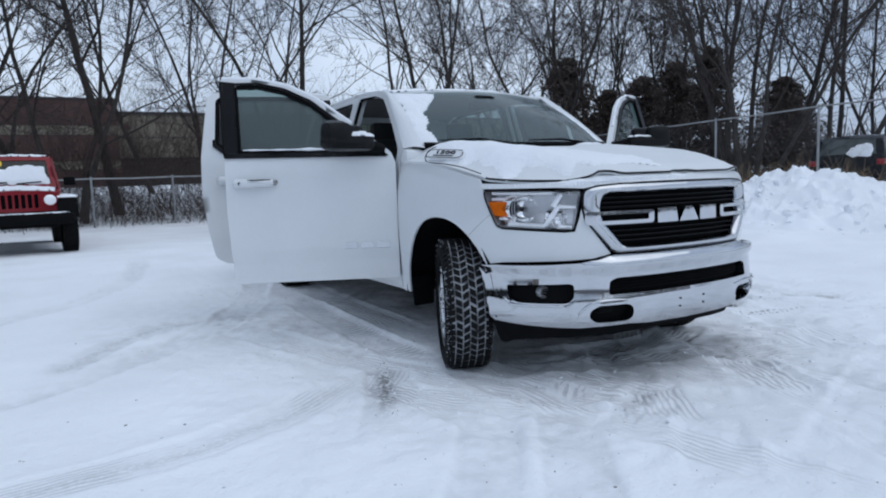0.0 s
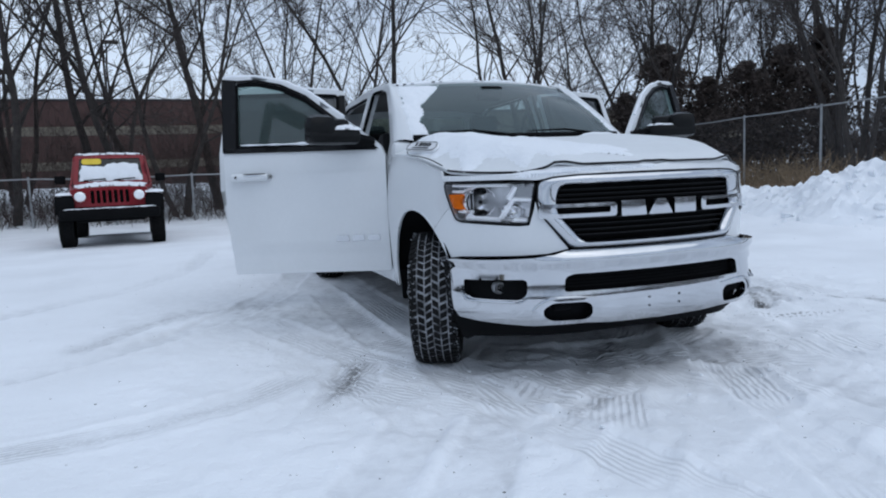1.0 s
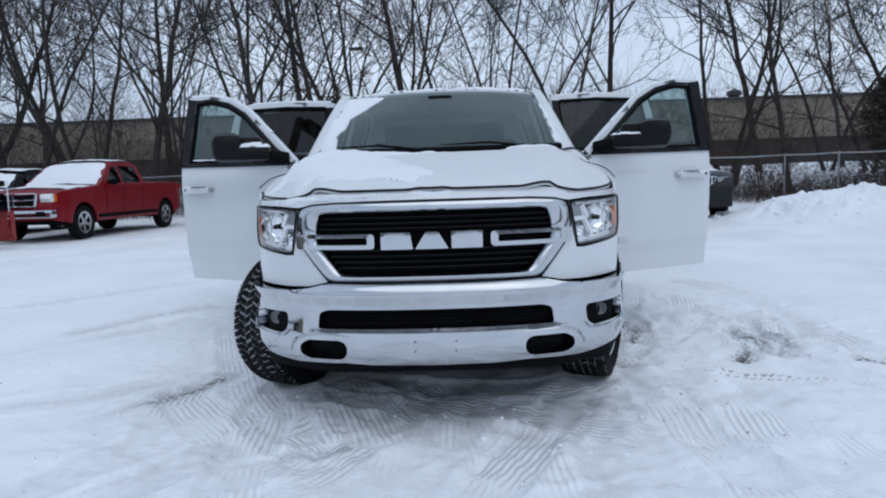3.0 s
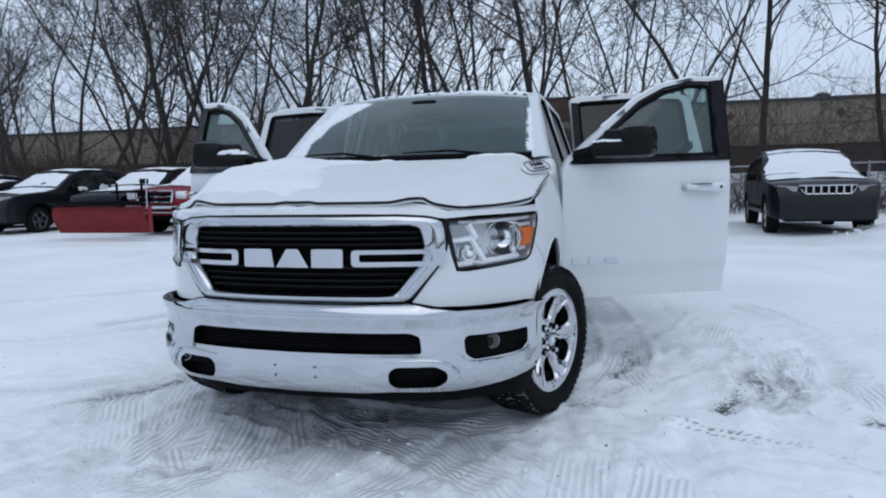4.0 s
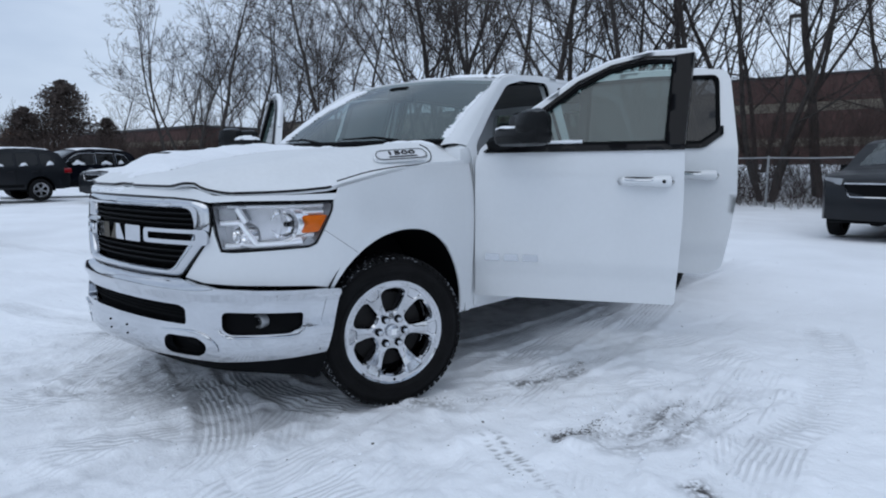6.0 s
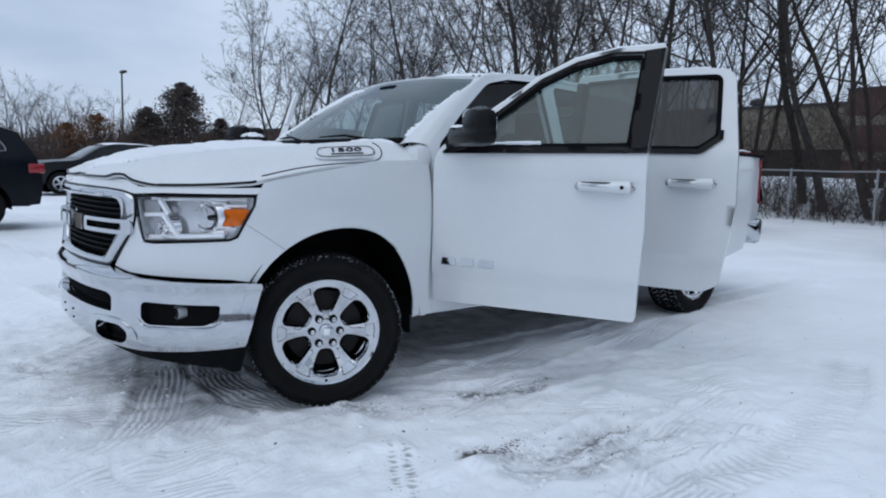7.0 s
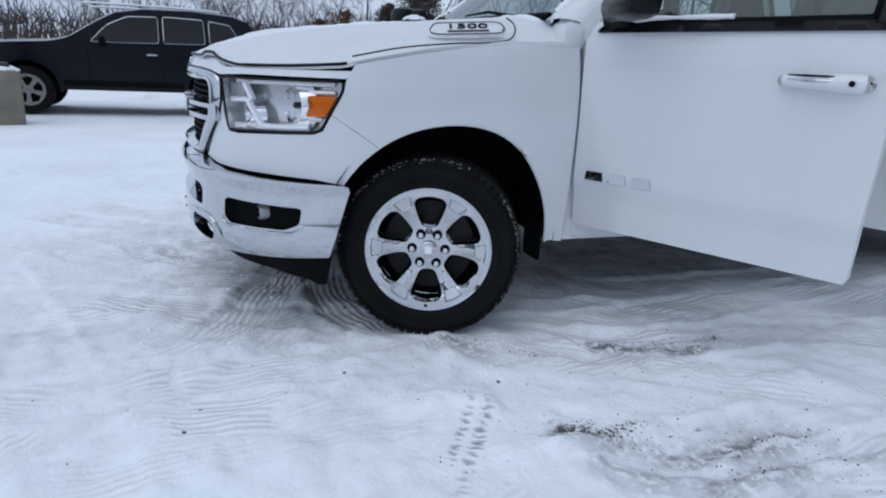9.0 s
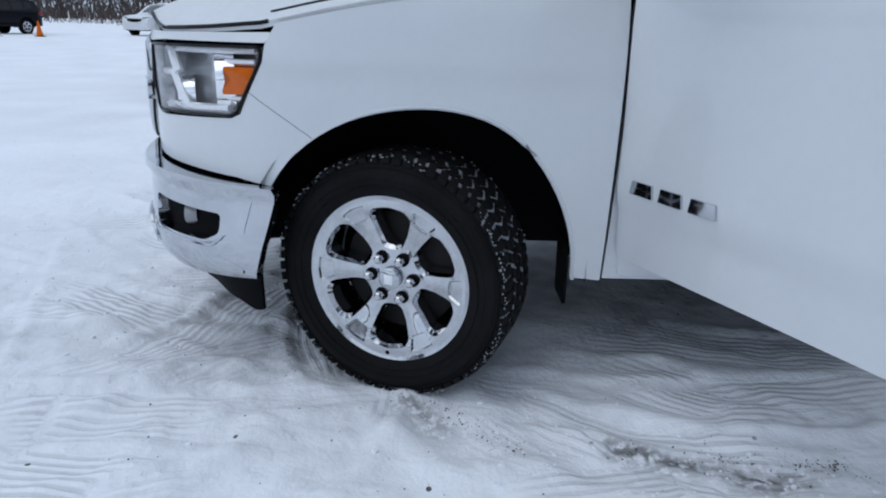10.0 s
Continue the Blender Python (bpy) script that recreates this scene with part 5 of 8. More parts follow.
for sgn, fa, ra in ((1, 63.6, 69.5), (-1, 63.6, 75.5)):
    fm = Matrix.Translation((sgn * 0.982, 0.695, 0.008)) @ Matrix.Rotation(radians(-sgn * fa), 4, "Z")
    rm = Matrix.Translation((sgn * 0.995, 1.86, 0.045 if sgn < 0 else 0.036)) @ Matrix.Rotation(radians(-sgn * ra), 4, "Z")
    fd = door_parts("front_door", F_POLY, F_WIN, F_BLACK, 0.955, 1.168, sgn, fm, "glass", True, True)
    rd = door_parts("rear_door", R_POLY, R_WIN, R_BLACK, 0.80, 1.168, sgn, rm, "dark")
    # snow on the mirror, the window ledge and the door's top edge
    at = lambda a, b, c: Vector((sgn * 0.275, 0.325, 1.465)) + (Matrix.Rotation(sgn * radians(46), 3, "Z") @ Vector((sgn * a, b, c)))
    for (ca, cb, cz), (wa, wb_), hgt in (((-0.10, -0.030, -0.008), (0.17, 0.07), 0.034 if sgn < 0 else 0.012), ((0.05, -0.005, 0.064), (0.10 if sgn < 0 else 0.05, 0.05), 0.010), ((-0.19, -0.02, -0.008), (0.07, 0.07), 0.022 if sgn < 0 else 0.010)):
        sn = mound(rounded([(-wa / 2, -wb_ / 2), (wa / 2, -wb_ / 2), (wa / 2, wb_ / 2), (-wa / 2, wb_ / 2)], 0.03), lambda u, v, d: at(ca + u, cb + v, cz - d), 0.012, hgt, sgn + cz * 9, 0.03)
        o = tagged(part("snow_patch", sn, "snow", None), "white snow settled on a door mirror", "snow", kind="stuff")
        o.matrix_world = fm
    for dm, pl in ((fm, [(0.30, 1.562), (0.55, 1.748), (0.74, 1.843), (0.96, 1.893), (1.19, 1.903)]), (rm, [(0.05, 1.866), (0.45, 1.894), (0.8, 1.896), (0.95, 1.865)])):
        sb = bmesh.new()
        pp = dense(pl, 0.03, False)
        pts = [(sgn * (float(np.interp(v, *DW)) - 0.022), u, v + 0.001) for u, v in pp]
        tube(sb, pts, [(0.016 if sgn < 0 else 0.009) + 0.005 * noise.noise(Vector((p[1] * 14, sgn, 3.1))) for p in pts], 7, True)
        o = tagged(part("snow_patch", sb, "snow", None), "thin ridge of snow along a door's top edge", "snow", kind="stuff")
        o.matrix_world = dm
    sb = bmesh.new()
    pts = [(sgn * (float(np.interp(1.365, *DW)) + 0.006), u, 1.379 + (u - 0.1) * 0.018) for u in np.arange(0.16, 1.05 if sgn < 0 else 0.62, 0.03)]
    tube(sb, pts, [max(0.003, 0.009 + 0.012 * noise.noise(Vector((p[1] * 11, sgn, 7.7)))) for p in pts], 6, True)
    tagged(part("snow_patch", sb, "snow", None), "crust of snow on a window ledge", "snow", kind="stuff").matrix_world = fm

# snow on the bonnet, windshield and roof
SN = [(-0.88, -0.44), (-0.72, -0.64), (-0.54, -0.79), (-0.28, -0.84), (-0.05, -0.82), (0.02, -0.66), (-0.12, -0.42), (-0.30, -0.10), (-0.36, 0.20), (-0.16, 0.34), (0.10, 0.40), (0.05, 0.45), (-0.40, 0.47), (-0.80, 0.55), (-0.90, 0.45), (-0.92, 0.05)]
tagged(part("snow_patch", mound(SN, hood_fn, 0.022, 0.034, 2.2, 0.17), "snow"), "drift of snow lying on the white hood", "snow", kind="stuff")
tagged(part("snow_patch", mound([(0.42, 0.42), (0.60, 0.44), (0.80, 0.50), (0.82, 0.56), (0.60, 0.52), (0.44, 0.47)], hood_fn, 0.02, 0.016, 5.2, 0.04), "snow"), "snow left along the cowl by the wipers", "snow", kind="stuff")
hs = [(s, z) for s, z in [(-sy(-0.42), 1.098), (sx(-0.85), 1.098), (sx(-0.7), 1.095), (sx(-0.6), 1.100), (sx(-0.45), 1.110), (0.0, 1.116), (sx(0.05), 1.118), (sx(0.03), 1.138), (0.0, 1.142), (sx(-0.3), 1.160), (sx(-0.52), 1.154), (sx(-0.6), 1.138), (sx(-0.75), 1.120), (-sy(-0.42), 1.114)]]
tagged(part("snow_patch", mound(hs, lambda s, z, d: hfn(s, z, d), 0.016, 0.016, 6.1, 0.03), "snow"), "snow lying above the grille", "snow", kind="stuff")
tagged(part("snow_patch", mound([(-1.02, -0.02), (-0.84, -0.01), (-0.90, 0.22), (-0.80, 0.55), (-0.62, 0.82), (-0.55, 0.95), (-0.80, 0.97), (-1.02, 0.96)], wind_fn, 0.03, 0.022, 8.2, 0.08), "snow"), "snow heaped on the windshield's edge and pillar", "snow", kind="stuff")
tagged(part("snow_patch", mound([(0.955, 0.03), (1.03, 0.03), (1.03, 0.6), (0.985, 0.85), (0.97, 0.5)], wind_fn, 0.03, 0.010, 9.2, 0.05), "snow"), "streak of snow along the windshield's edge", "snow", kind="stuff")
tagged(part("snow_patch", mound([(-0.70, 1.30), (0.70, 1.30), (0.74, 2.95), (-0.74, 2.95)], roof_fn, 0.06, 0.024, 11.2, 0.10), "snow"), "layer of snow on the pickup's roof", "snow", kind="stuff")
tagged(part("snow_patch", mound([(-0.80, 3.15), (0.80, 3.15), (0.80, 4.85), (-0.80, 4.85)], lambda x, y, d: (x, y, 0.812 - d), 0.08, 0.12, 12.2, 0.2), "snow"), "snow lying in the load bed", "snow", kind="stuff")


# ---- ground: one sheet of snow out to the horizon, with ruts, tread marks and scuffs ----
def smooth_np(a, b, x):
    t = np.clip((x - a) / (b - a), 0, 1)
    return t * t * (3 - 2 * t)


def value_noise(x, y, seed):
    """Smooth noise in -1 to 1 on arrays."""
    r = np.random.RandomState(seed).uniform(-1, 1, (256, 256))
    xi, yi = np.floor(x).astype(int), np.floor(y).astype(int)
    u, v = x - xi, y - yi
    u, v = u * u * (3 - 2 * u), v * v * (3 - 2 * v)
    g = lambda a, b: r[a % 256, b % 256]
    return (g(xi, yi) * (1 - u) + g(xi + 1, yi) * u) * (1 - v) + (g(xi, yi + 1) * (1 - u) + g(xi + 1, yi + 1) * u) * v


def along(px, py, line):
    """For each place: its distance from a line of points, signed, and how far along it lies."""
    best = np.full(px.shape, 9e9)
    off, run = np.zeros(px.shape), np.zeros(px.shape)
    total = 0.0
    line = catmull(line, 6)
    for a, b in zip(line, line[1:]):
        d = b - a
        ln = np.hypot(*d)
        t = np.clip(((px - a[0]) * d[0] + (py - a[1]) * d[1]) / ln ** 2, 0, 1)
        ex, ey = px - a[0] - t * d[0], py - a[1] - t * d[1]
        q = np.hypot(ex, ey)
        m = q < best
        best[m] = q[m]
        off[m] = ((d[0] * ey - d[1] * ex) / ln)[m]
        run[m] = (total + t * ln)[m]
        total += ln
    return off, run, total


# lines of tyres in plan: points, kind of tread, depth, packed, dirt
TRACKS = [
    ([(0.90, 0.1), (1.02, -0.45), (1.22, -1.2), (1.52, -2.4), (1.9, -4.5)], "ribs", 0.016, 0.30, 0.0),
    ([(0.93, 0.0), (0.70, -0.5), (0.42, -1.1), (0.0, -1.9), (-0.6, -3.2)], "ribs", 0.016, 0.35, 0.0),
    ([(-0.93, 0.1), (-0.92, -0.7), (-0.80, -1.5), (-0.5, -2.8), (0.2, -5.0)], "ribs", 0.014, 0.30, 0.0),
    ([(-1.13, 2.7), (-1.14, 1.4), (-1.1, 0.4), (-0.98, -0.3), (-0.6, -1.1)], "bars", 0.016, 0.55, 0.0),
    ([(-1.85, 1.6), (-1.35, 0.3), (-1.05, -0.4), (-0.55, -1.2)], "ribs", 0.016, 0.45, 0.0),
    ([(-1.30, 0.3), (-1.46, -0.1), (-1.64, -0.5), (-1.85, -0.9)], "plain", 0.010, 0.55, 0.25),
    ([(-0.9, -0.25), (-0.3, -0.42), (0.3, -0.62), (0.8, -0.9), (1.6, -1.6), (2.6, -2.9)], "ribs", 0.014, 0.50, 0.0),
    ([(-0.85, 0.1), (-0.2, -0.2), (0.5, -0.3), (1.15, -0.15), (1.9, -0.6)], "ribs", 0.016, 0.55, 0.0),
    ([(-0.42, -0.9), (-0.40, -1.6), (-0.30, -2.6)], "plain", 0.008, 0.10, 0.0),
    ([(-0.12, -1.1), (-0.08, -1.7), (0.05, -2.7)], "plain", 0.008, 0.10, 0.0),
    ([(1.20, -0.1), (1.18, -1.0), (1.25, -2.0), (1.4, -3.2)], "ribs", 0.014, 0.2, 0.0),
    ([(1.02, 0.25), (1.30, 0.62), (1.40, 1.2), (1.30, 2.2), (1.05, 3.5)], "ribs", 0.014, 0.60, 0.0),
    ([(0.98, 0.15), (1.05, 0.45), (1.10, 0.9), (1.02, 1.8), (0.9, 3.0)], "ribs", 0.014, 0.75, 0.0),
    ([(0.75, 0.6), (1.25, 1.25), (1.60, 2.0), (1.85, 3.0)], "ribs", 0.012, 0.60, 0.0),
    ([(1.15, 0.25), (1.55, 0.75), (1.95, 1.35), (2.2, 2.2)], "ribs", 0.010, 0.20, 0.0),
    ([(0.55, 0.6), (0.75, 1.6), (0.80, 2.8), (0.82, 4.2), (0.9, 6.5)], "ribs", 0.016, 0.60, 0.0),
    ([(-0.80, 0.8), (-0.80, 2.4), (-0.85, 4.0), (-0.95, 6.5)], "ribs", 0.016, 0.50, 0.0),
    ([(1.50, 0.05), (1.70, -0.07), (2.16, -0.36), (2.7, -0.68)], "prints", 0.005, 0.05, 0.22),
    ([(1.84, 0.12), (1.94, 0.27), (2.03, 0.40), (2.12, 0.57), (2.17, 0.78), (2.22, 1.15)], "scrape", 0.026, 0.6, 1.1),
    ([(2.06, 0.12), (2.18, 0.34), (2.30, 0.62), (2.40, 1.05), (2.42, 1.5)], "scrape", 0.010, 0.45, 0.22),
    ([(1.04, 0.02), (1.13, 0.09), (1.23, 0.24), (1.33, 0.40)], "scrape", 0.012, 0.5, 0.5),
    ([(1.31, 0.60), (1.35, 0.86), (1.40, 1.19), (1.41, 1.42)], "scrape", 0.012, 0.5, 0.5),
    ([(2.5, 0.1), (2.75, 0.0), (3.1, -0.2)], "scrape", 0.012, 0.3, 0.5),
    ([(2.35, 3.2), (2.65, 2.2), (2.75, 1.2), (2.55, 0.5)], "bars", 0.012, 0.25, 0.05),
    ([(-0.3, -0.95), (-0.55, -1.2), (-0.9, -1.4)], "scrape", 0.012, 0.3, 0.2),
    ([(0.02, -1.06), (-0.12, -1.10)], "scrape", 0.010, 0.2, 0.4),
    ([(-3.6, -0.6), (-2.4, -0.4), (-1.5, 0.2)], "ribs", 0.010, 0.2, 0.05),
    ([(3.0, -1.2), (2.0, -1.25), (1.0, -1.5), (-0.6, -2.1)], "plain", 0.008, 0.1, 0.0),
    ([(-3.2, 1.2), (-2.6, 2.1), (-1.9, 2.3)], "plain", 0.008, 0.45, 0.1),
    ([(5.0, -6.0), (4.6, 0.0), (4.9, 6.0), (6.0, 12.0)], "ribs", 0.012, 0.2, 0.0),
    ([(-12.0, 9.8), (-6.0, 9.4), (0.0, 9.2), (6.0, 9.6)], "plain", 0.02, 0.2, 0.0),
    ([(-12.0, 8.0), (-6.0, 7.6), (0.0, 7.7), (6.0, 8.0)], "plain", 0.02, 0.2, 0.0),
    ([(-20.0, -3.0), (-13.0, 0.5), (-7.0, 1.2), (-3.0, 4.0), (-2.0, 8.0)], "plain", 0.02, 0.25, 0.0),
    ([(-20.0, -4.6), (-13.0, -1.2), (-6.6, -0.4), (-2.0, 2.0), (-0.5, 8.0)], "plain", 0.02, 0.25, 0.0),
]
rk = random.Random(404)
for i in range(46):
    # older passes of tyres fanning out before the truck and beside it
    a, x0, y0 = rk.uniform(-0.75, 0.75), rk.uniform(-1.7, 1.9), rk.uniform(-0.9, 0.3)
    if 21 < i < 30:
        a, x0, y0 = rk.uniform(-0.4, 0.4), rk.uniform(1.1, 3.2), rk.uniform(0.2, 2.2)
    ln = rk.uniform(0.7, 1.9)
    bend = rk.uniform(-0.10, 0.10)
    TRACKS.append(([(x0, y0), (x0 + math.sin(a) * ln * 0.5 + bend * 0.3, y0 - math.cos(a) * ln * 0.5), (x0 + math.sin(a) * ln + bend, y0 - math.cos(a) * ln)], rk.choice(("ribs", "ribs", "ribs", "plain")), rk.uniform(0.006, 0.014), rk.uniform(0.12, 0.42), 0.0))


def slope(x, y):
    """The lot climbs gently behind the pickup's front axle, then runs level."""
    x, y = np.asarray(x, float), np.asarray(y, float)
    return 0.018 * (np.logaddexp(0, 2.2 * y) - np.logaddexp(0, 2.2 * (y - 5.4))) / 2.2 * smooth_np(-34, -12, x)


BANK = [(9.7, 0.0, 0.40), (9.4, 2.4, 0.55), (9.12, 4.0, 0.98), (9.1, 5.4, 0.48), (9.4, 7.4, 0.32), (9.5, 8.8, 0.28), (8.8, 9.3, 0.40), (7.9, 9.7, 0.54), (7.2, 10.1, 0.32), (6.4, 10.6, 0.20)]


def lot_height(x, y):
    """The banked snow round the lot and the slope behind the fence."""
    h = np.zeros(x.shape)
    pts = np.array(BANK)
    for i in range(len(pts) - 1):
        for t in np.linspace(0, 1, 6):
            p = pts[i] * (1 - t) + pts[i + 1] * t
            r = 1.0 + 0.9 * p[2]
            h = np.maximum(h, p[2] * np.exp(-(((x - p[0]) ** 2 + (y - p[1]) ** 2) / r ** 2) * 1.15))
    h += 0.25 * smooth_np(0.08, 0.45, h) * value_noise(x * 1.3, y * 1.3, 5) * np.clip(h, 0, 1)
    back = 0.95 * smooth_np(19.6, 26.5, y) * smooth_np(-60, -20, x) + 0.5 * smooth_np(26.0, 40.0, y)
    return h + slope(x, y) + back + 0.06 * value_noise(x * 0.23, y * 0.23, 9) * smooth_np(4, 14, np.hypot(x, y))


def axis_steps(lo, hi, fine, far):
    a = list(np.arange(lo, hi, fine))
    s, p = fine, hi
    while p < far:
        s = min(s * 1.08 if s < 0.12 else s * 1.16, 40)
        a.append(p)
        p += s
    s, p = fine, lo
    while p > -far:
        s = min(s * 1.08 if s < 0.12 else s * 1.16, 40)
        p -= s
        a.insert(0, p)
    return np.array(a)


gx, gy = axis_steps(-2.6, 3.2, 0.017, 900), axis_steps(-2.5, 2.7, 0.017, 900)
X, Y = np.meshgrid(gx, gy)
near = np.exp(-((np.maximum(np.abs(X - 0.2) - 4.0, 0) + np.maximum(np.abs(Y - 0.5) - 4.0, 0)) / 4.0) ** 2)
Z = lot_height(X, Y)
Z += 0.010 * value_noise(X * 1.3, Y * 1.3, 1) + 0.004 * value_noise(X * 3.7, Y * 3.7, 2) + near * (0.006 * value_noise(X * 8, Y * 8, 3) * smooth_np(-0.2, 0.5, value_noise(X * 1.1, Y * 1.1, 33)) + 0.004 * value_noise(X * 15, Y * 15, 4) + 0.0045 * np.abs(value_noise(X * 27, Y * 27, 41)) * smooth_np(-0.1, 0.5, value_noise(X * 0.9 + 7, Y * 0.9, 42)))
packed, dirt, cyc, tmask, tgrey, which = (np.zeros(X.shape) for _ in range(6))
for line, kind, deep, pk, dt in TRACKS:
    lx, ly = [p[0] for p in line], [p[1] for p in line]
    m = (X > min(lx) - 1) & (X < max(lx) + 1) & (Y > min(ly) - 1) & (Y < max(ly) + 1)
    off, run, total = along(X[m], Y[m], line)
    off = off + (0.0015 if kind == "ribs" else 0.005) * value_noise(run * 4.0, run * 0 + 1, 31)
    if kind == "scrape":
        off = off + 0.05 * value_noise(run * 2.2, run * 0 + 2, 19)
    if min(lx) > 0.95 and kind in ("bars", "plain", "ribs"):
        pk = pk * 0.65
    ends = smooth_np(0, 0.25, run) * (1 - smooth_np(total - 0.35, total, run))
    if kind == "scrape":
        ends = smooth_np(0, 0.05, run) * (1 - smooth_np(total - 0.35, total, run))
    wid = 0.14 * (1 + 0.12 * value_noise(run * 2.0, run * 0 + 3, 8))
    inn = (1 - smooth_np(wid * 0.86, wid * 1.1, np.abs(off))) * ends
    berm = np.exp(-((np.abs(off) - wid * 1.22) / 0.035) ** 2) * ends
    if kind == "bars":
        pat, cy = np.full(run.shape, 0.45), (run + np.abs(off) * 0.3) / 0.055
    elif kind == "ribs":
        pat, cy = np.full(run.shape, 0.45), (off + 0.004 * value_noise(run * 2.1 + lx[0], off * 3, 77)) / 0.034
    elif kind == "prints":
        pat = 1.0 - ((np.sin(run * 2 * np.pi / 0.045) > -0.2) & ((np.abs(off - 0.035) < 0.017) | (np.abs(off + 0.028) < 0.011)) & (value_noise(run * 5, np.sign(off) * 3 + 9, 61) > -0.35)).astype(float)
    elif kind == "scrape":
        pat = np.clip(0.45 + 0.6 * value_noise(run * 4.0 + 40, off * 30, 11) + 0.5 * value_noise(run * 13.0 + 4, off * 21, 15), 0, 1)
    else:
        pat = 0.25 + 0.2 * value_noise(run * 5, off * 30, 12)
    wear = np.clip(0.75 + 0.7 * value_noise(run * 1.7 + lx[0] * 3, off * 4 + ly[0], 13), 0, 1)
    inn *= wear
    if kind in ("bars", "ribs"):
        o_, tm = tmask[m], cyc[m]
        win = inn > o_ + 0.02
        o_[win], tm[win] = inn[win], cy[win]
        tmask[m], cyc[m] = o_, tm
        ids = which[m]
        ids[win] = lx[0] * 7 + ly[0] * 3 + len(line)
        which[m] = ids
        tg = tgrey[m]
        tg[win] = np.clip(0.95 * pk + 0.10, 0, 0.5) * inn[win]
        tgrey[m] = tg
    Z[m] += 1.25 * (-deep * inn * (1.0 - 0.9 * pat) + deep * 0.55 * berm * wear)
    packed[m] = np.maximum(packed[m], np.clip((0.75 if kind in ("bars", "ribs") else 1.2) * pk, 0, 1) * inn * (0.18 + 0.82 * (1 - pat)))
    core = inn * ((1 - pat) if kind == "prints" else np.exp(-((off + 0.02) / 0.055) ** 2))
    if kind == "scrape":
        fade = np.clip(1.25 - 1.1 * run / max(0.7, total * 0.95), 0.12, 1.0)
        core = inn * fade * np.exp(-((off + 0.02 + 0.03 * value_noise(run * 3, run * 0 + 5, 17)) / (0.050 + 0.02 * (1 - fade))) ** 2) * np.clip(0.7 + 1.2 * value_noise(run * 9, off * 40, 18), 0, 1)
    dirt[m] = np.maximum(dirt[m], np.clip(3.0 * dt, 0, 1.7) * core)
# no tread where one pass of tyres cuts another
seam = np.zeros(X.shape, bool)
for ax_ in (0, 1):
    for sh in (1, -1):
        seam |= which != np.roll(which, sh, ax_)
broken = np.clip(0.72 + 1.1 * value_noise(X * 2.3, Y * 2.3, 71) + 0.6 * value_noise(X * 6.1, Y * 6.1, 72), 0, 1)
tmask, tgrey = np.where(seam, 0, tmask * broken), np.where(seam, 0, tgrey * broken)
# trodden lumps and hollows, a hand to a foot across, strongest beside the truck
lumps = np.exp(-(((X - 2.1) / 1.5) ** 2 + ((Y - 0.9) / 2.2) ** 2)) + 0.45 * np.exp(-(((X + 0.2) / 2.6) ** 2 + ((Y + 1.3) / 1.2) ** 2)) + 0.5 * np.exp(-(((X + 1.8) / 1.0) ** 2 + ((Y - 1.2) / 2.2) ** 2))
bl1, bl2, bl3, bl4 = value_noise(X * 3.3 + Y, Y * 2.6 - X * 0.8, 81), value_noise(X * 7.1, Y * 7.1, 82), value_noise(X * 13.7 + Y * 3, Y * 13.7, 83), value_noise(X * 21.0 - Y * 4, Y * 9.0 + X * 3, 84)
Z += lumps * (0.016 * bl1 + 0.020 * np.maximum(bl2, -0.10) + 0.012 * np.abs(bl3) * smooth_np(-0.1, 0.4, bl1) + 0.012 * np.abs(bl4) * smooth_np(0.0, 0.3, bl2))
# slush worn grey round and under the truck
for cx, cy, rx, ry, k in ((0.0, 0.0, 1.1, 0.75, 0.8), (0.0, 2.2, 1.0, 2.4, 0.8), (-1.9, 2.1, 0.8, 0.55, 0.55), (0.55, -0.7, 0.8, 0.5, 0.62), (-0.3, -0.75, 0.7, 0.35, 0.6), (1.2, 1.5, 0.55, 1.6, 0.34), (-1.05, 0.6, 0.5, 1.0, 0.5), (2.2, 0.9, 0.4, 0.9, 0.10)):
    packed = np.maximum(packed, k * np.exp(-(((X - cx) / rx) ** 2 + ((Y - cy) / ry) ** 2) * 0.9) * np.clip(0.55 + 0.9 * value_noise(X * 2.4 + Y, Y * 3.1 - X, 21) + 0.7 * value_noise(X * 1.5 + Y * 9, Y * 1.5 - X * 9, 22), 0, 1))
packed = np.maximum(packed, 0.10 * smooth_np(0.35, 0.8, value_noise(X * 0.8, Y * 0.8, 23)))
gm = bpy.data.meshes.new("ground")
ny, nx = X.shape
idx = np.arange(nx * ny).reshape(ny, nx)
quads = np.stack([idx[:-1, :-1], idx[:-1, 1:], idx[1:, 1:], idx[1:, :-1]], -1).reshape(-1, 4)
gm.vertices.add(nx * ny)
gm.vertices.foreach_set("co", np.stack([X, Y, Z], -1).ravel())
gm.loops.add(quads.size)
gm.loops.foreach_set("vertex_index", quads.ravel())
gm.polygons.add(len(quads))
gm.polygons.foreach_set("loop_start", np.arange(0, quads.size, 4))
gm.polygons.foreach_set("loop_total", np.full(len(quads), 4))
gm.polygons.foreach_set("use_smooth", np.ones(len(quads), bool))
gm.update()
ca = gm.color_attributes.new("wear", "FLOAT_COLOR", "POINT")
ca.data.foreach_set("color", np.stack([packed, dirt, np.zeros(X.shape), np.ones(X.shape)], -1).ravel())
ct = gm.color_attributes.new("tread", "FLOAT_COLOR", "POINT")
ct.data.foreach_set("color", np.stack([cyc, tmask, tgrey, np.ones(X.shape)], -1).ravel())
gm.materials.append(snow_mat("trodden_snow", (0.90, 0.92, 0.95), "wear"))
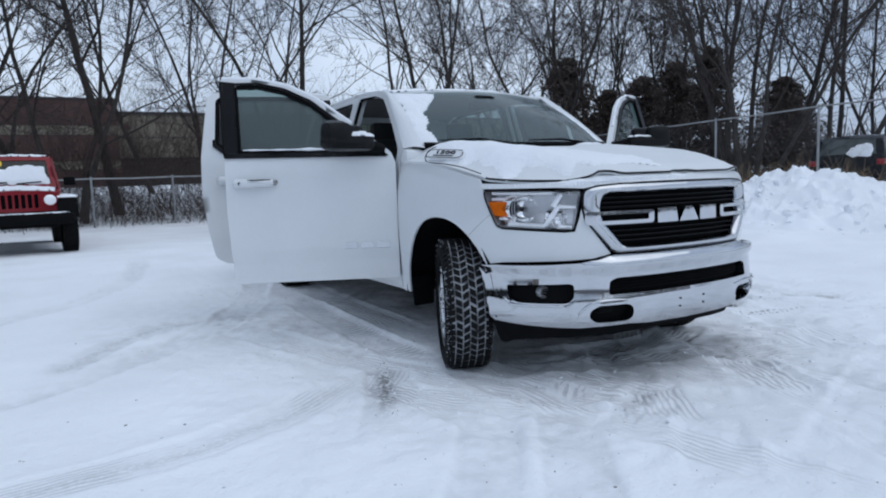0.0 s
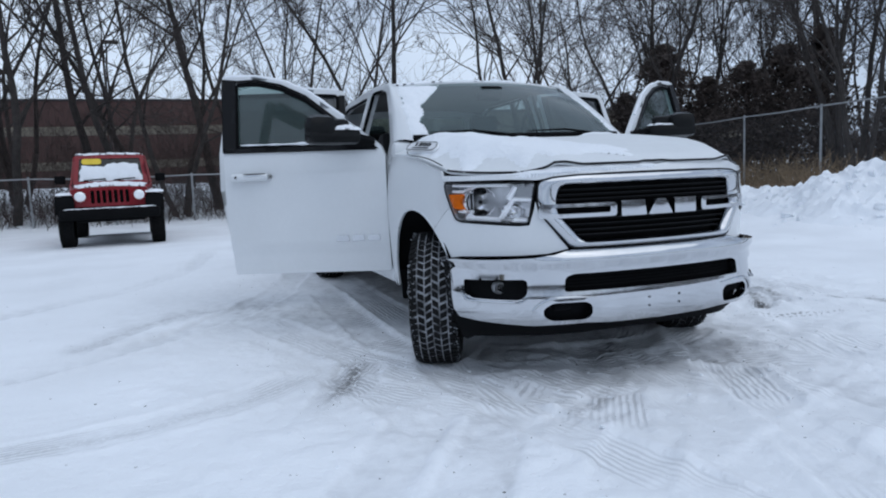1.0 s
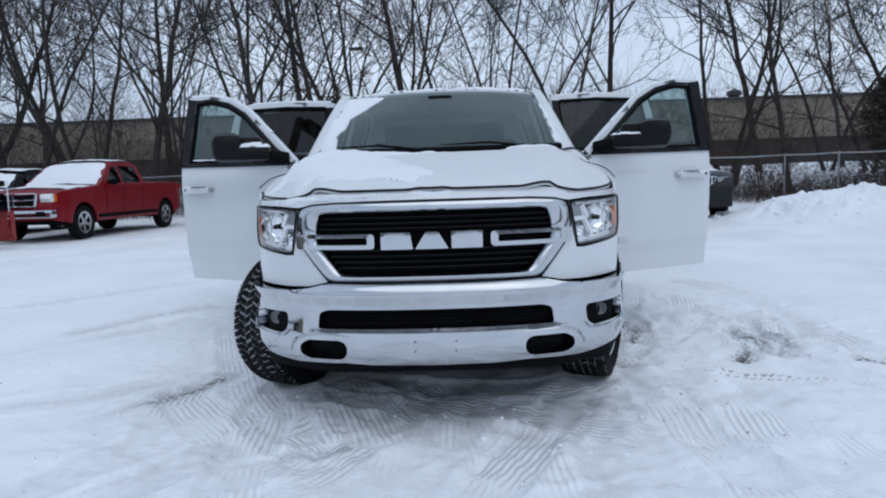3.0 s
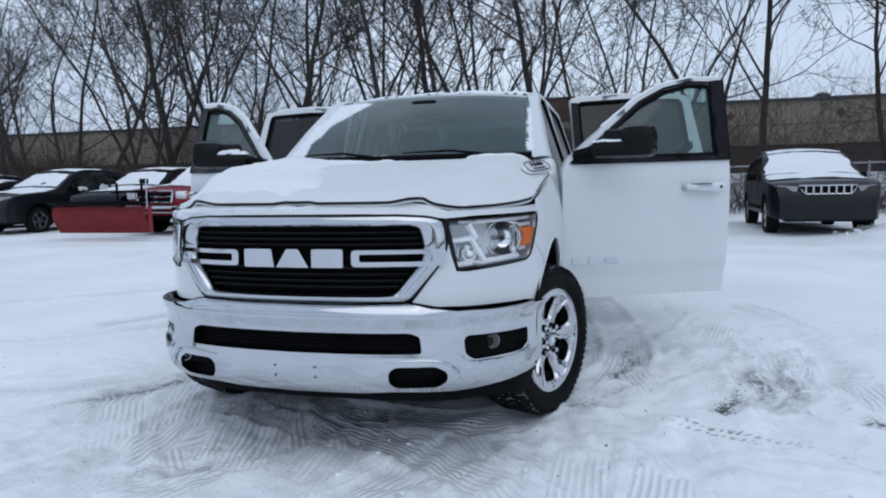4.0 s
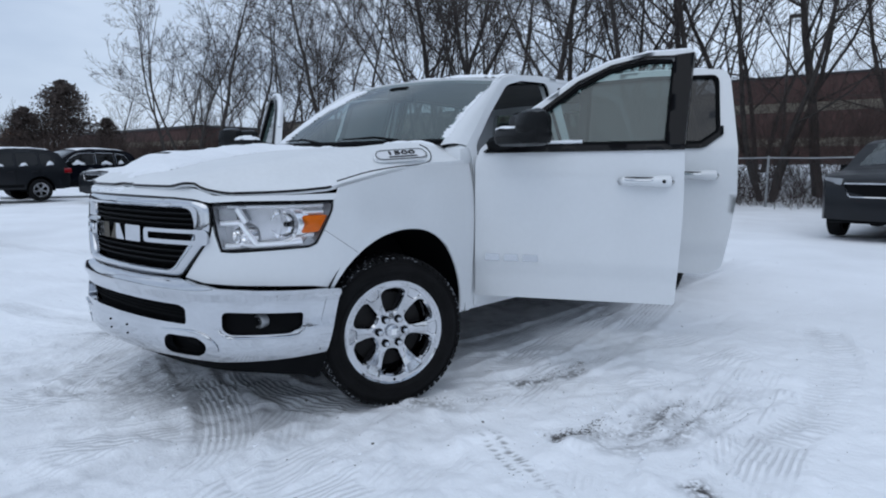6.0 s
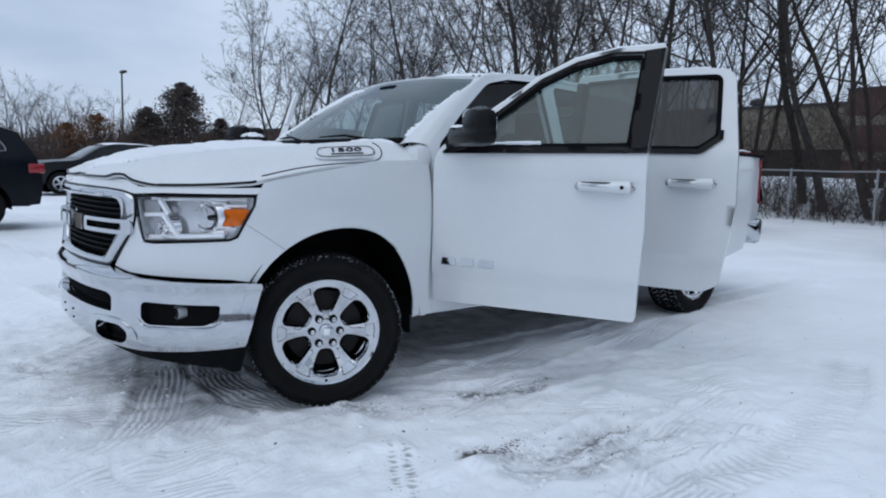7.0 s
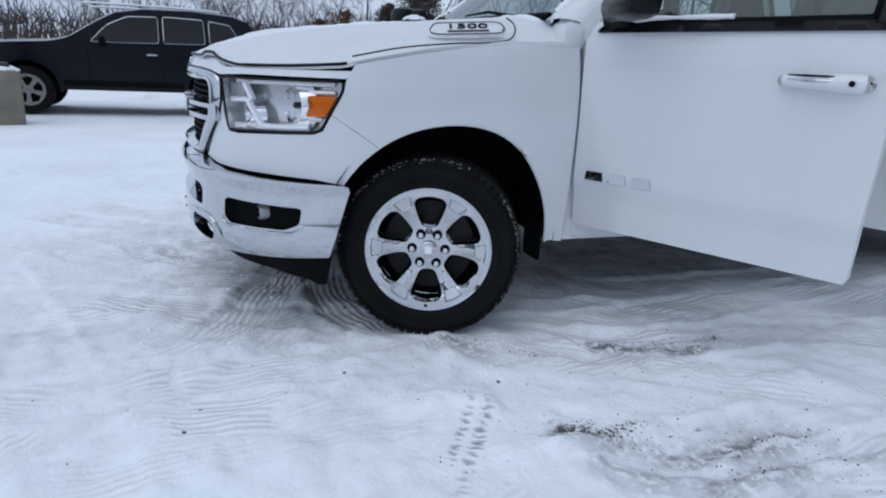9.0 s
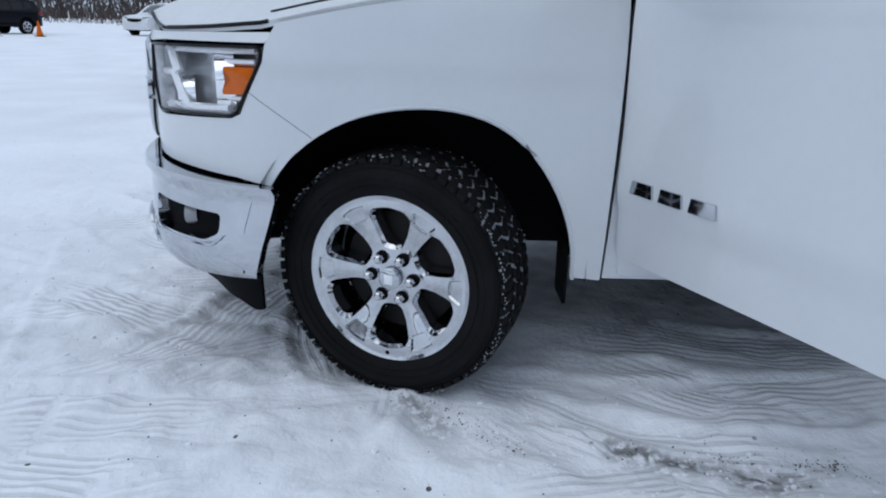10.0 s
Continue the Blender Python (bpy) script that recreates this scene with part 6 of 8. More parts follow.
tagged(new("ground", gm), "snow-covered parking lot with tyre tracks and grey slush", "ground", kind="structure")


def ground_z(x, y):
    return float(lot_height(np.array([float(x)]), np.array([float(y)]))[0])


def scatter(name, label, material, spots, seed, sizes, flat):
    """Loose crumbs lying on the ground, in elongated patches (x, y, x, y, spread, count)."""
    rnd = random.Random(seed)
    bm = bmesh.new()
    for x0, y0, x1, y1, w, cnt in spots:
        for _ in range(cnt):
            t = rnd.random()
            x, y = x0 + (x1 - x0) * t + rnd.gauss(0, w), y0 + (y1 - y0) * t + rnd.gauss(0, w)
            i, j = int(np.clip(np.searchsorted(gx, x), 1, nx - 1)), int(np.clip(np.searchsorted(gy, y), 1, ny - 1))
            s = rnd.choice(sizes) * rnd.uniform(0.6, 1.3)
            yaw = rnd.uniform(0, math.pi)
            z = float(Z[j, i]) + s * 0.2
            ring = [Vector((math.cos(q + yaw) * s * rnd.uniform(0.6, 1.3), math.sin(q + yaw) * s * rnd.uniform(0.6, 1.3), -s * 0.5)) for q in (0, 1.05, 2.1, 3.14, 4.2, 5.2)]
            low = [bm.verts.new(Vector((x, y, z)) + v) for v in ring]
            mid = [bm.verts.new(Vector((x, y, z)) + Vector((v.x * 0.75, v.y * 0.75, s * flat * rnd.uniform(0.5, 1.0)))) for v in ring]
            for k in range(6):
                bm.faces.new((low[k], low[(k + 1) % 6], mid[(k + 1) % 6], mid[k]))
            bm.faces.new(mid)
    return tagged(part(name, bm, material, smooth=False), label, "ground debris", kind="stuff")


scatter("snow_clods", "small crumbs and clods of snow thrown up by tyres", "snow", [(1.8, 0.3, 2.2, 1.6, 0.16, 120), (1.2, 0.2, 1.5, 1.2, 0.12, 80), (1.5, -0.6, 2.8, 0.4, 0.5, 120), (-0.6, -0.9, 1.2, -0.9, 0.25, 70), (-1.6, 0.4, -1.0, -0.8, 0.25, 120), (-2.2, -1.6, 2.6, -1.9, 0.6, 160), (2.6, 1.0, 3.0, 3.0, 0.4, 120)], 801, (0.004, 0.005, 0.006, 0.008, 0.011), 0.3)
scatter("grit", "dark grit and bits of dirt scattered on the snow", "grit", [(1.85, 0.16, 2.02, 0.38, 0.024, 700), (2.0, 0.36, 2.2, 1.0, 0.03, 350), (2.25, 0.5, 2.4, 1.0, 0.05, 200), (1.05, 0.03, 1.32, 0.38, 0.03, 300), (1.32, 0.62, 1.40, 1.35, 0.025, 350), (-1.3, 0.3, -1.7, -0.6, 0.08, 120), (-2.4, -1.5, 2.8, -1.8, 0.7, 150), (0.0, -1.05, 0.1, -1.1, 0.05, 30), (1.5, 0.0, 2.7, -0.7, 0.03, 60), (-0.9, -0.4, 1.0, -0.5, 0.3, 120), (1.0, 0.5, 1.2, 2.5, 0.3, 120), (2.4, 0.2, 3.1, -0.2, 0.15, 60), (1.3, -0.3, 2.6, 1.8, 0.4, 260), (1.3, 1.2, 2.6, 0.2, 0.35, 160), (-1.6, -1.6, 0.6, -1.0, 0.5, 120)], 802, (0.0009, 0.0012, 0.0016, 0.0022, 0.003), 0.6)

bx_, by_ = np.arange(5.2, 12.6, 0.048), np.arange(-2.0, 12.4, 0.048)
XB, YB = np.meshgrid(bx_, by_)
HB = lot_height(XB, YB)
flat = 0.06 * value_noise(XB * 0.23, YB * 0.23, 9) * smooth_np(4, 14, np.hypot(XB, YB))
amt = smooth_np(0.05, 0.32, HB - flat - slope(XB, YB))
rough = 0.10 * np.abs(value_noise(XB * 2.1, YB * 2.1, 51)) + 0.09 * (0.5 - np.abs(value_noise(XB * 4.4, YB * 4.4, 52))) + 0.075 * np.abs(value_noise(XB * 7.7 + YB * 2, YB * 7.7, 53)) + 0.045 * np.abs(value_noise(XB * 13, YB * 13 - XB * 3, 54))
ZB = HB - 0.03 + amt * (0.04 + rough * 1.15)
bank = bmesh.new()
grid = {}
for j in range(len(by_) - 1):
    for i in range(len(bx_) - 1):
        if amt[j, i] > 0.01 or amt[j + 1, i + 1] > 0.01:
            q = []
            for jj, ii in ((j, i), (j, i + 1), (j + 1, i + 1), (j + 1, i)):
                if (jj, ii) not in grid:
                    grid[(jj, ii)] = bank.verts.new((XB[jj, ii], YB[jj, ii], ZB[jj, ii]))
                q.append(grid[(jj, ii)])
            bank.faces.new(q)
rb_ = random.Random(606)
for k in range(900):
    j, i = rb_.randrange(len(by_)), rb_.randrange(len(bx_))
    if amt[j, i] < 0.03 or (amt[j, i] > 0.9 and rb_.random() < 0.4):
        continue
    s = rb_.choice((0.02, 0.025, 0.03, 0.04, 0.06)) * rb_.uniform(0.8, 1.3)
    v = bmesh.ops.create_icosphere(bank, subdivisions=1, radius=s, matrix=Matrix.Translation((XB[j, i], YB[j, i], ZB[j, i] + s * 0.25)))["verts"]
    for p in v:
        p.co += Vector((rb_.uniform(-1, 1), rb_.uniform(-1, 1), rb_.uniform(-1, 0.6))) * s * 0.35
tagged(part("snow_bank", bank, "snow", smooth=True), "lumpy bank of ploughed snow at the lot's edge", "snow bank", kind="stuff")


# ---- buildings beyond the trees ----
def slab(x0, x1, y0, y1, z0, z1, bevel=0.02):
    return boxed(((x0 + x1) / 2, (y0 + y1) / 2, (z0 + z1) / 2), (x1 - x0, y1 - y0, z1 - z0), bevel)


hall = thing("warehouse", "long low building with tan upper and dark brown lower wall", "building", pose(0, 0, 0))
part("upper_wall", slab(-92, 70, 62.4, 95, 4.25, 8.1), "tanblock", hall)
part("lower_wall", slab(-92, 70, 62.6, 94, -0.5, 4.248), "darkwall", hall)
part("roof_coping", slab(-92.2, 70.2, 62.2, 95.2, 8.102, 8.35), "coping", hall)
part("stripe", slab(-92, 70, 62.38, 62.44, 6.0, 6.08), "coping", hall)
for x in range(-88, 70, 9):
    part("wall_diamond", boxed((x, 62.39, 6.9), (0.6, 0.03, 0.6), 0.005, Matrix.Rotation(math.pi / 4, 3, "Y")), "brick", hall)
for x in range(-84, 66, 14):
    part("pier", slab(x, x + 0.5, 62.3, 62.6, -0.4, 4.24), "darkwall", hall)
for x, y in ((31, 72), (22, 76), (-30, 72)):
    tagged(part("roof_vent", lathe([(8.3, 0.55), (9.5, 0.55), (9.55, 0.8), (10.0, 0.75), (10.3, 0.05)], 20, "z"), "coping"), "dark round vent on a flat roof", "roof vent").location = (x, y, 0)
office = thing("brick_office", "red-brown brick building with two pale stripes, behind bare trees", "building")
for z0, z1, mt, nm, y in ((-0.4, 3.2, "brick", "brick_band", 60.0), (3.202, 3.9, "tanblock", "pale_stripe", 59.97), (3.902, 6.1, "brick", "brick_band", 60.0), (6.102, 6.85, "tanblock", "pale_stripe", 59.97), (6.852, 9.0, "brick", "brick_band", 60.0)):
    part(nm, slab(-17, 1.2, y, 76, z0, z1), mt, office)
part("roof_coping", slab(-17.1, 1.3, 59.9, 76, 9.002, 9.16), "coping", office)
annex = thing("low_annex", "low brown-red building with a flat snowy roof, far off", "building")
part("wall", slab(-112, -72, 40, 56, 0, 6.0), "brick", annex)
part("roof_coping", slab(-112.2, -71.8, 39.8, 56, 6.002, 6.3), "coping", annex)
part("pale_stripe", slab(-112, -72, 39.97, 40.05, 3.8, 4.5), "tanblock", annex)

# ---- fences ----
def fence(name, pts, height, label, posts_every=3.05):
    f = thing(name, label, "fence")
    line = dense(pts, posts_every, False)
    wire = bmesh.new()
    top = []
    for i, (x, y) in enumerate(line):
        z = ground_z(x, y)
        top.append((x, y, z + height))
        part("post", tubed([(x, y, z - 0.3), (x, y, z + height + 0.06)], 0.034, 8), "galv", f)
    for a, b in zip(top, top[1:]):
        part("top_rail", tubed([a, ((a[0] + b[0]) / 2, (a[1] + b[1]) / 2, (a[2] + b[2]) / 2 - 0.02), b], 0.024, 6), "galv", f)
        A, B = Vector(a), Vector(b)
        ln = (B - A).length
        d = (B - A) / ln
        up = Vector((0, 0, 1))
        k = 0.075
        n = int((ln + height) / k)
        for s in (1, -1):
            for i in range(n):
                u0 = i * k - (height if s > 0 else 0)
                p, q = max(0.0, -u0), min(height, ln - u0)
                if s < 0:
                    u0 = i * k
                    p, q = max(0.0, u0 - ln), min(height, u0)
                if q - p > 0.02:
                    e0 = A + d * (u0 + s * p) + up * (p - height)
                    e1 = A + d * (u0 + s * q) + up * (q - height)
                    tube(wire, [e0, e1], [0.0017, 0.0017], 3)
    part("chain_link", wire, "wire", f)
    return f


tall = fence("chain_link_fence", [(13.18, -3.1), (13.53, 0.2), (13.88, 3.5), (14.24, 6.86), (14.60, 10.30), (14.93, 13.45), (15.26, 16.65)], 2.62, "galvanised chain-link fence above a snow bank", 3.6)
part("top_rail", tubed([(15.26, 16.65, 2.62 + ground_z(15.26, 16.65)), (14.0, 17.6, 1.55 + ground_z(14.0, 17.6))], 0.024, 6), "galv", tall)
fence("chain_link_fence", [(14.0, 17.6), (11.0, 18.6), (6.0, 19.2), (0.0, 19.5), (-7.0, 19.6), (-17.5, 19.6), (-27.0, 19.4)], 1.55, "low chain-link fence before the trees")
post = thing("marker_post", "short white post with a dark foot behind the fence", "post")
part("shaft", tubed([(14.95, 18.25, 0.3), (14.95, 18.25, 1.66)], 0.07, 8), "carwhite", post)
part("foot", tubed([(14.95, 18.25, 0.3), (14.95, 18.25, 1.05)], 0.10, 8), "black", post)


# ---- trees ----
def limb(bm, start, direc, length, r0, r1, rnd, seg=6, wander=0.18, lift=0.05, sides=6):
    pts, d = [Vector(start)], Vector(direc).normalized()
    for i in range(seg):
        d = (d + Vector((rnd.uniform(-1, 1), rnd.uniform(-1, 1), rnd.uniform(-1, 1))) * wander + Vector((0, 0, lift))).normalized()
        pts.append(pts[-1] + d * (length / seg))
    rad = [r0 + (r1 - r0) * (i / seg) ** 0.8 for i in range(seg + 1)]
    tube(bm, pts, rad, sides)
    return pts, rad


def side_dir(d, ang, rnd):
    d = d.normalized()
    a = d.orthogonal().normalized()
    a.rotate(Matrix.Rotation(rnd.uniform(0, 2 * math.pi), 3, d))
    return d * math.cos(ang) + a * math.sin(ang)


def bare_tree(seed, height, lean=0.0, forks=1, spread=0.75, name="bare_tree", twigs=4):
    rnd = random.Random(seed)
    wood, fine = bmesh.new(), bmesh.new()
    tree = thing(name, "leafless deciduous tree with dark bark and fine twigs", "tree", group="bare trees round the lot")
    for f in range(forks):
        a = 2 * math.pi * f / forks + rnd.uniform(-0.4, 0.4)
        tilt = lean + (0.16 + 0.10 * rnd.random() if forks > 1 else 0.0)
        d0 = Vector((math.cos(a) * tilt, math.sin(a) * tilt, 1)) if forks > 1 else Vector((lean, 0.3 * lean, 1))
        hh = height * rnd.uniform(0.85, 1.0)
        base = 0.0100 * height * (1.0 if forks == 1 else 0.75)
        tp, tr_ = limb(wood, (0.12 * math.cos(a) * (forks > 1), 0.12 * math.sin(a) * (forks > 1), -0.2), d0, hh, base, 0.012, rnd, 12, 0.13, 0.02, 8)
        n1 = int(15 if forks == 1 else 9)
        for i in range(n1):
            t = 0.20 + 0.78 * (i + rnd.random() * 0.8) / n1
            k = min(11, int(t * 12))
            p = tp[k].lerp(tp[k + 1], t * 12 - k)
            td = tp[k + 1] - tp[k]
            l1 = height * (0.50 - 0.32 * t) * rnd.uniform(0.7, 1.15)
            b1, br1 = limb(wood, p, side_dir(td, rnd.uniform(0.50, 0.98) * spread / 0.75, rnd), l1, tr_[k] * 0.46, 0.008, rnd, 8, 0.17, 0.06, 5)
            for j in range(7):
                u = 0.22 + 0.76 * (j + rnd.random()) / 7
                k2 = min(7, int(u * 8))
                p2 = b1[k2].lerp(b1[k2 + 1], u * 8 - k2)
                l2 = l1 * (0.52 - 0.28 * u) * rnd.uniform(0.7, 1.2)
                b2, _ = limb(fine, p2, side_dir(b1[k2 + 1] - b1[k2], rnd.uniform(0.5, 0.9), rnd), l2, max(0.0115, br1[k2] * 0.50), 0.007, rnd, 4, 0.20, 0.05, 3)
                for q in range(twigs):
                    w = 0.25 + 0.75 * (q + rnd.random()) / twigs
                    k3 = min(3, int(w * 4))
                    p3 = b2[k3].lerp(b2[k3 + 1], w * 4 - k3)
                    l3 = max(0.25, l2 * (0.55 - 0.25 * w)) * rnd.uniform(0.7, 1.3)
                    b3, _ = limb(fine, p3, side_dir(b2[k3 + 1] - b2[k3], rnd.uniform(0.4, 0.9), rnd), l3, 0.0085, 0.0055, rnd, 2, 0.25, 0.04, 3)
                    for z in range(2 if twigs > 3 else 0):
                        limb(fine, b3[1], side_dir(b3[2] - b3[1], rnd.uniform(0.4, 0.8), rnd), l3 * rnd.uniform(0.4, 0.7), 0.0075, 0.005, rnd, 1, 0.2, 0.03, 3)
    part("trunk", wood, "bark", tree)
    part("crown", fine, "twig", tree, smooth=False)
    return tree


def put_tree(proto, x, y, yaw, s=1.0, used=set()):
    m = Matrix.Translation((x, y, ground_z(x, y))) @ Matrix.Rotation(radians(yaw), 4, "Z") @ Matrix.Scale(s, 4)
    if proto.name not in used:
        used.add(proto.name)
        proto.matrix_world = m
        return proto
    t = copy_thing(proto, Matrix.Identity(4))
    t.matrix_basis = m
    return t


PROTO = [bare_tree(11, 13, 0.30), bare_tree(12, 14, 0.10), bare_tree(13, 12, 0.0, 3), bare_tree(14, 13, -0.34), bare_tree(15, 11, 0.0, 4, 0.6), bare_tree(16, 12, 0.16, 2, 0.9)]
FAR = [bare_tree(17, 10, 0.08, 1, 0.9, twigs=3), bare_tree(18, 9, 0.0, 3, 0.9, twigs=3)]
rt = random.Random(77)
SPOTS = [(-7.7, 24.2, 0), (-5.5, 26.3, 3), (-9.3, 25.0, 5), (-2.7, 24.6, 2), (-12.0, 24.8, 1), (-1.4, 25.6, 1), (-20.5, 27.5, 0), (-15.0, 25.6, 2), (-8.4, 28.2, 4), (-4.4, 25.2, 3), (-17.0, 25.0, 5), (-3.9, 27.8, 0), (1.9, 25.8, 4), (4.6, 27.0, 5), (-12.8, 29.0, 1), (-17.6, 30.0, 3), (-24.8, 26.6, 5), (-29.0, 27.8, 1), (-33.5, 26.4, 2), (-26.8, 31.0, 0), (-38.0, 28.4, 4), (11.0, 26.5, 2), (17.0, 27.0, 5), (0.3, 31.5, 3), (7.5, 33.0, 1), (-5.2, 32.5, 5), (-14.4, 34.0, 4), (-22.0, 35.0, 2), (-31.0, 34.5, 3), (-42.0, 34.0, 0), (-47.0, 29.5, 5), (-36.2, 20.8, 1), (-42.0, 22.0, 5), (-46.0, 23.0, 2), (-40.0, 25.0, 0), (-34.0, 23.6, 3), (-47.5, 26.5, 4), (-18.2, 26.0, 1), (-22.6, 29.4, 4), (-36.0, 31.5, 1), (14.0, 30.5, 1), (20.0, 31.0, 3), (19.5, 21.6, 2), (23.5, 22.5, 4), (21.8, 27.5, 0), (18.4, 26.2, 5), (27.0, 22.0, 2),
         (15.9, 9.95, 4), (19.5, 4.2, 1), (20.5, 9.8, 2), (17.6, 12.0, 4), (23.0, 14.0, 0), (24.5, 7.0, 3), (21.0, 20.0, 5), (26.0, 19.0, 1), (27.5, 12.0, 4), (22.5, 25.5, 2), (29.0, 25.0, 3), (30.0, 4.0, 2), (31.5, 16.5, 5), (26.5, 1.0, 0), (34.0, 9.0, 1), (33.0, 22.0, 2), (38.0, 14.0, 3), (12.5, 24.6, 3), (15.0, 23.4, 0), (19.6, 24.0, 1),
         (-52.0, 24.0, 1), (-56.0, 19.0, 2), (-60.0, 30.0, 3), (-50.0, 38.0, 5), (-63.0, 13.0, 0), (-68.0, 22.0, 4), (-72.0, 8.0, 2), (-66.0, 3.0, 5), (-78.0, 16.0, 1), (-82.0, 0.0, 3), (-75.0, -8.0, 4), (-70.0, -16.0, 2)]
for x, y, k in SPOTS:
    if x > -48:
        put_tree(PROTO[k], x, y - (3.4 if y > 22 and -31 < x < 16 else 0.0), rt.uniform(0, 360), rt.uniform(1.05, 1.35))
for i in range(36):
    a = radians(rt.uniform(112, 205))
    d = rt.uniform(62, 88)
    put_tree(FAR[i % 2], d * math.cos(a) * 0.98, max(-46.0, 6 + d * math.sin(a) * 0.62), rt.uniform(0, 360), rt.uniform(0.75, 1.1))


def conifer(seed, h, r, name="conifer", material="needles", leaf="needle", dense_n=1.0):
    rnd = random.Random(seed)
    tree = thing(name, "dense dark green conifer behind the fence" if leaf == "needle" else "rounded small oak holding dry brown leaves", "tree", group="conifers behind the fence" if leaf == "needle" else "")
    tk = bmesh.new()
    limb(tk, (0, 0, -0.2), (0, 0, 1), h * 0.96, 0.02 * h, 0.02, rnd, 8, 0.02, 0, 6)
    cr = bmesh.new()
    for i in range(int(150 * dense_n)):
        t = rnd.random() ** 0.8
        z = h * (0.06 + 0.92 * t)
        rr = r * ((1 - t) ** 0.55 + 0.04) if leaf == "needle" else r * math.sqrt(max(0.05, 1 - (2 * t - 0.9) ** 2))
        a = rnd.uniform(0, 2 * math.pi)
        d = Vector((math.cos(a), math.sin(a), -0.12 if leaf == "needle" else 0.3))
        p0 = Vector((0, 0, z))
        ln = rr * rnd.uniform(0.7, 1.1)
        pts, _ = limb(tk, p0, d, ln, 0.02, 0.006, rnd, 3, 0.08, 0.02, 3)
        for k in range(36):
            u = rnd.uniform(0.15, 1.0)
            kk = min(2, int(u * 3))
            c = pts[kk].lerp(pts[kk + 1], u * 3 - kk) + Vector((rnd.gauss(0, 1), rnd.gauss(0, 1), rnd.gauss(0, 0.7))) * 0.12 * rr * (0.5 + u * 0.6)
            s = rnd.uniform(0.04, 0.11) * (h / 6) ** 0.5
            n = Vector((rnd.gauss(0, 1), rnd.gauss(0, 1), rnd.gauss(0, 1))).normalized()
            e = n.orthogonal().normalized()
            f = n.cross(e)
            w = s * rnd.uniform(0.35, 0.6)
            cr.faces.new([cr.verts.new(c + e * s), cr.verts.new(c + f * w + n * s * 0.2), cr.verts.new(c - e * s), cr.verts.new(c - f * w + n * s * 0.15)])
    part("trunk", tk, "bark", tree)
    part("crown", cr, leaf, tree, smooth=False)
    return tree


CON = [conifer(31, 6.8, 2.9, dense_n=2.3), conifer(32, 6.2, 3.3, dense_n=2.4), conifer(34, 7.2, 2.3, dense_n=2.0)]
for i, (x, y, s) in ((0, (17.2, 20.3, 1.10)), (1, (18.4, 16.9, 0.98)), (2, (19.4, 14.3, 0.98)), (1, (19.6, 11.4, 0.72)), (0, (18.6, 19.2, 0.85)), (1, (24.5, 14.6, 0.95)), (0, (21.4, 17.8, 1.05)), (1, (16.9, 22.6, 0.8)), (2, (26.5, 10.0, 0.95)), (1, (-55.5, 18.8, 1.34)), (1, (-55.0, 15.7, 0.95)), (0, (-60.0, 24.0, 0.85))):
    put_tree(CON[i], x, y, rt.uniform(0, 360), s * (0.86 if x > 0 else 1.0))
OAK = conifer(33, 5.0, 2.4, "brown_leaved_oak", leaf="rust", dense_n=1.1)
for x, y, s in ((-58.0, 12.5, 1.0), (-55.0, 9.8, 0.8), (-62.0, 17.0, 0.9)):
    put_tree(OAK, x, y, rt.uniform(0, 360), s)


def thicket(name, spots, label, material, seed, n, hmax, r=0.006):
    rnd = random.Random(seed)
    bm = bmesh.new()
    for i in range(n):
        x0, y0, x1, y1, w = spots[rnd.randrange(len(spots))]
        t = rnd.random()
        x, y = x0 + (x1 - x0) * t + rnd.gauss(0, w), y0 + (y1 - y0) * t + rnd.gauss(0, w)
        h = hmax * rnd.uniform(0.35, 1.0)
        p, _ = limb(bm, (x, y, ground_z(x, y) - 0.05), (rnd.gauss(0, 0.45), rnd.gauss(0, 0.45), 1), h, r * 1.5, r * 0.6, rnd, 3, 0.25, 0.0, 3)
        for k in range(5):
            limb(bm, p[1 + k % 2], side_dir(p[2] - p[1], rnd.uniform(0.5, 1.2), rnd), h * rnd.uniform(0.25, 0.6), r, r * 0.5, rnd, 2, 0.3, 0.0, 3)
    return tagged(part(name, bm, material, smooth=False), label, "undergrowth", kind="stuff")


thicket("undergrowth", [(-34, 20.5, -8, 20.7, 0.7), (-8, 20.7, 8, 20.2, 0.7), (8, 20.2, 15, 18.4, 0.7), (-30, 23.4, 10, 23.4, 1.5)], "tangle of bare brown brush along the fence", "brush", 91, 2300, 1.35)
thicket("undergrowth", [(13.4, 5, 16.5, 18.5, 0.6), (15, 4, 20, 16, 1.5), (14, 9, 15.5, 15, 0.5)], "dry brush and tall grass behind the fence", "grass", 92, 900, 1.5)
thicket("undergrowth", [(-34, 21.5, -4, 22.0, 0.9), (-20, 24.0, 6, 24.5, 1.2), (-4, 22.0, 13, 21.0, 0.9)], "thin bare saplings standing among the trees", "brush", 95, 1500, 6.0, 0.0055)
thicket("undergrowth", [(-95, -25, -60, 26, 5), (-100, 20, -50, 45, 5), (-90, -60, -75, -20, 6)], "far low scrub at the lot's edge", "brush", 93, 1500, 3.5, 0.02)
thicket("undergrowth", [(-60, 2, -50, 26, 2.5), (-54, 18, -40, 40, 2.5)], "thick brown hedge of bare scrub far across the lot", "brush", 96, 2600, 4.2, 0.02)

thicket("undergrowth", [(-30, 20.3, -3, 20.5, 0.5), (-22, 21.2, -5, 21.2, 0.6)], "dense dark brush behind the low fence", "brush", 94, 380, 1.5, 0.009)

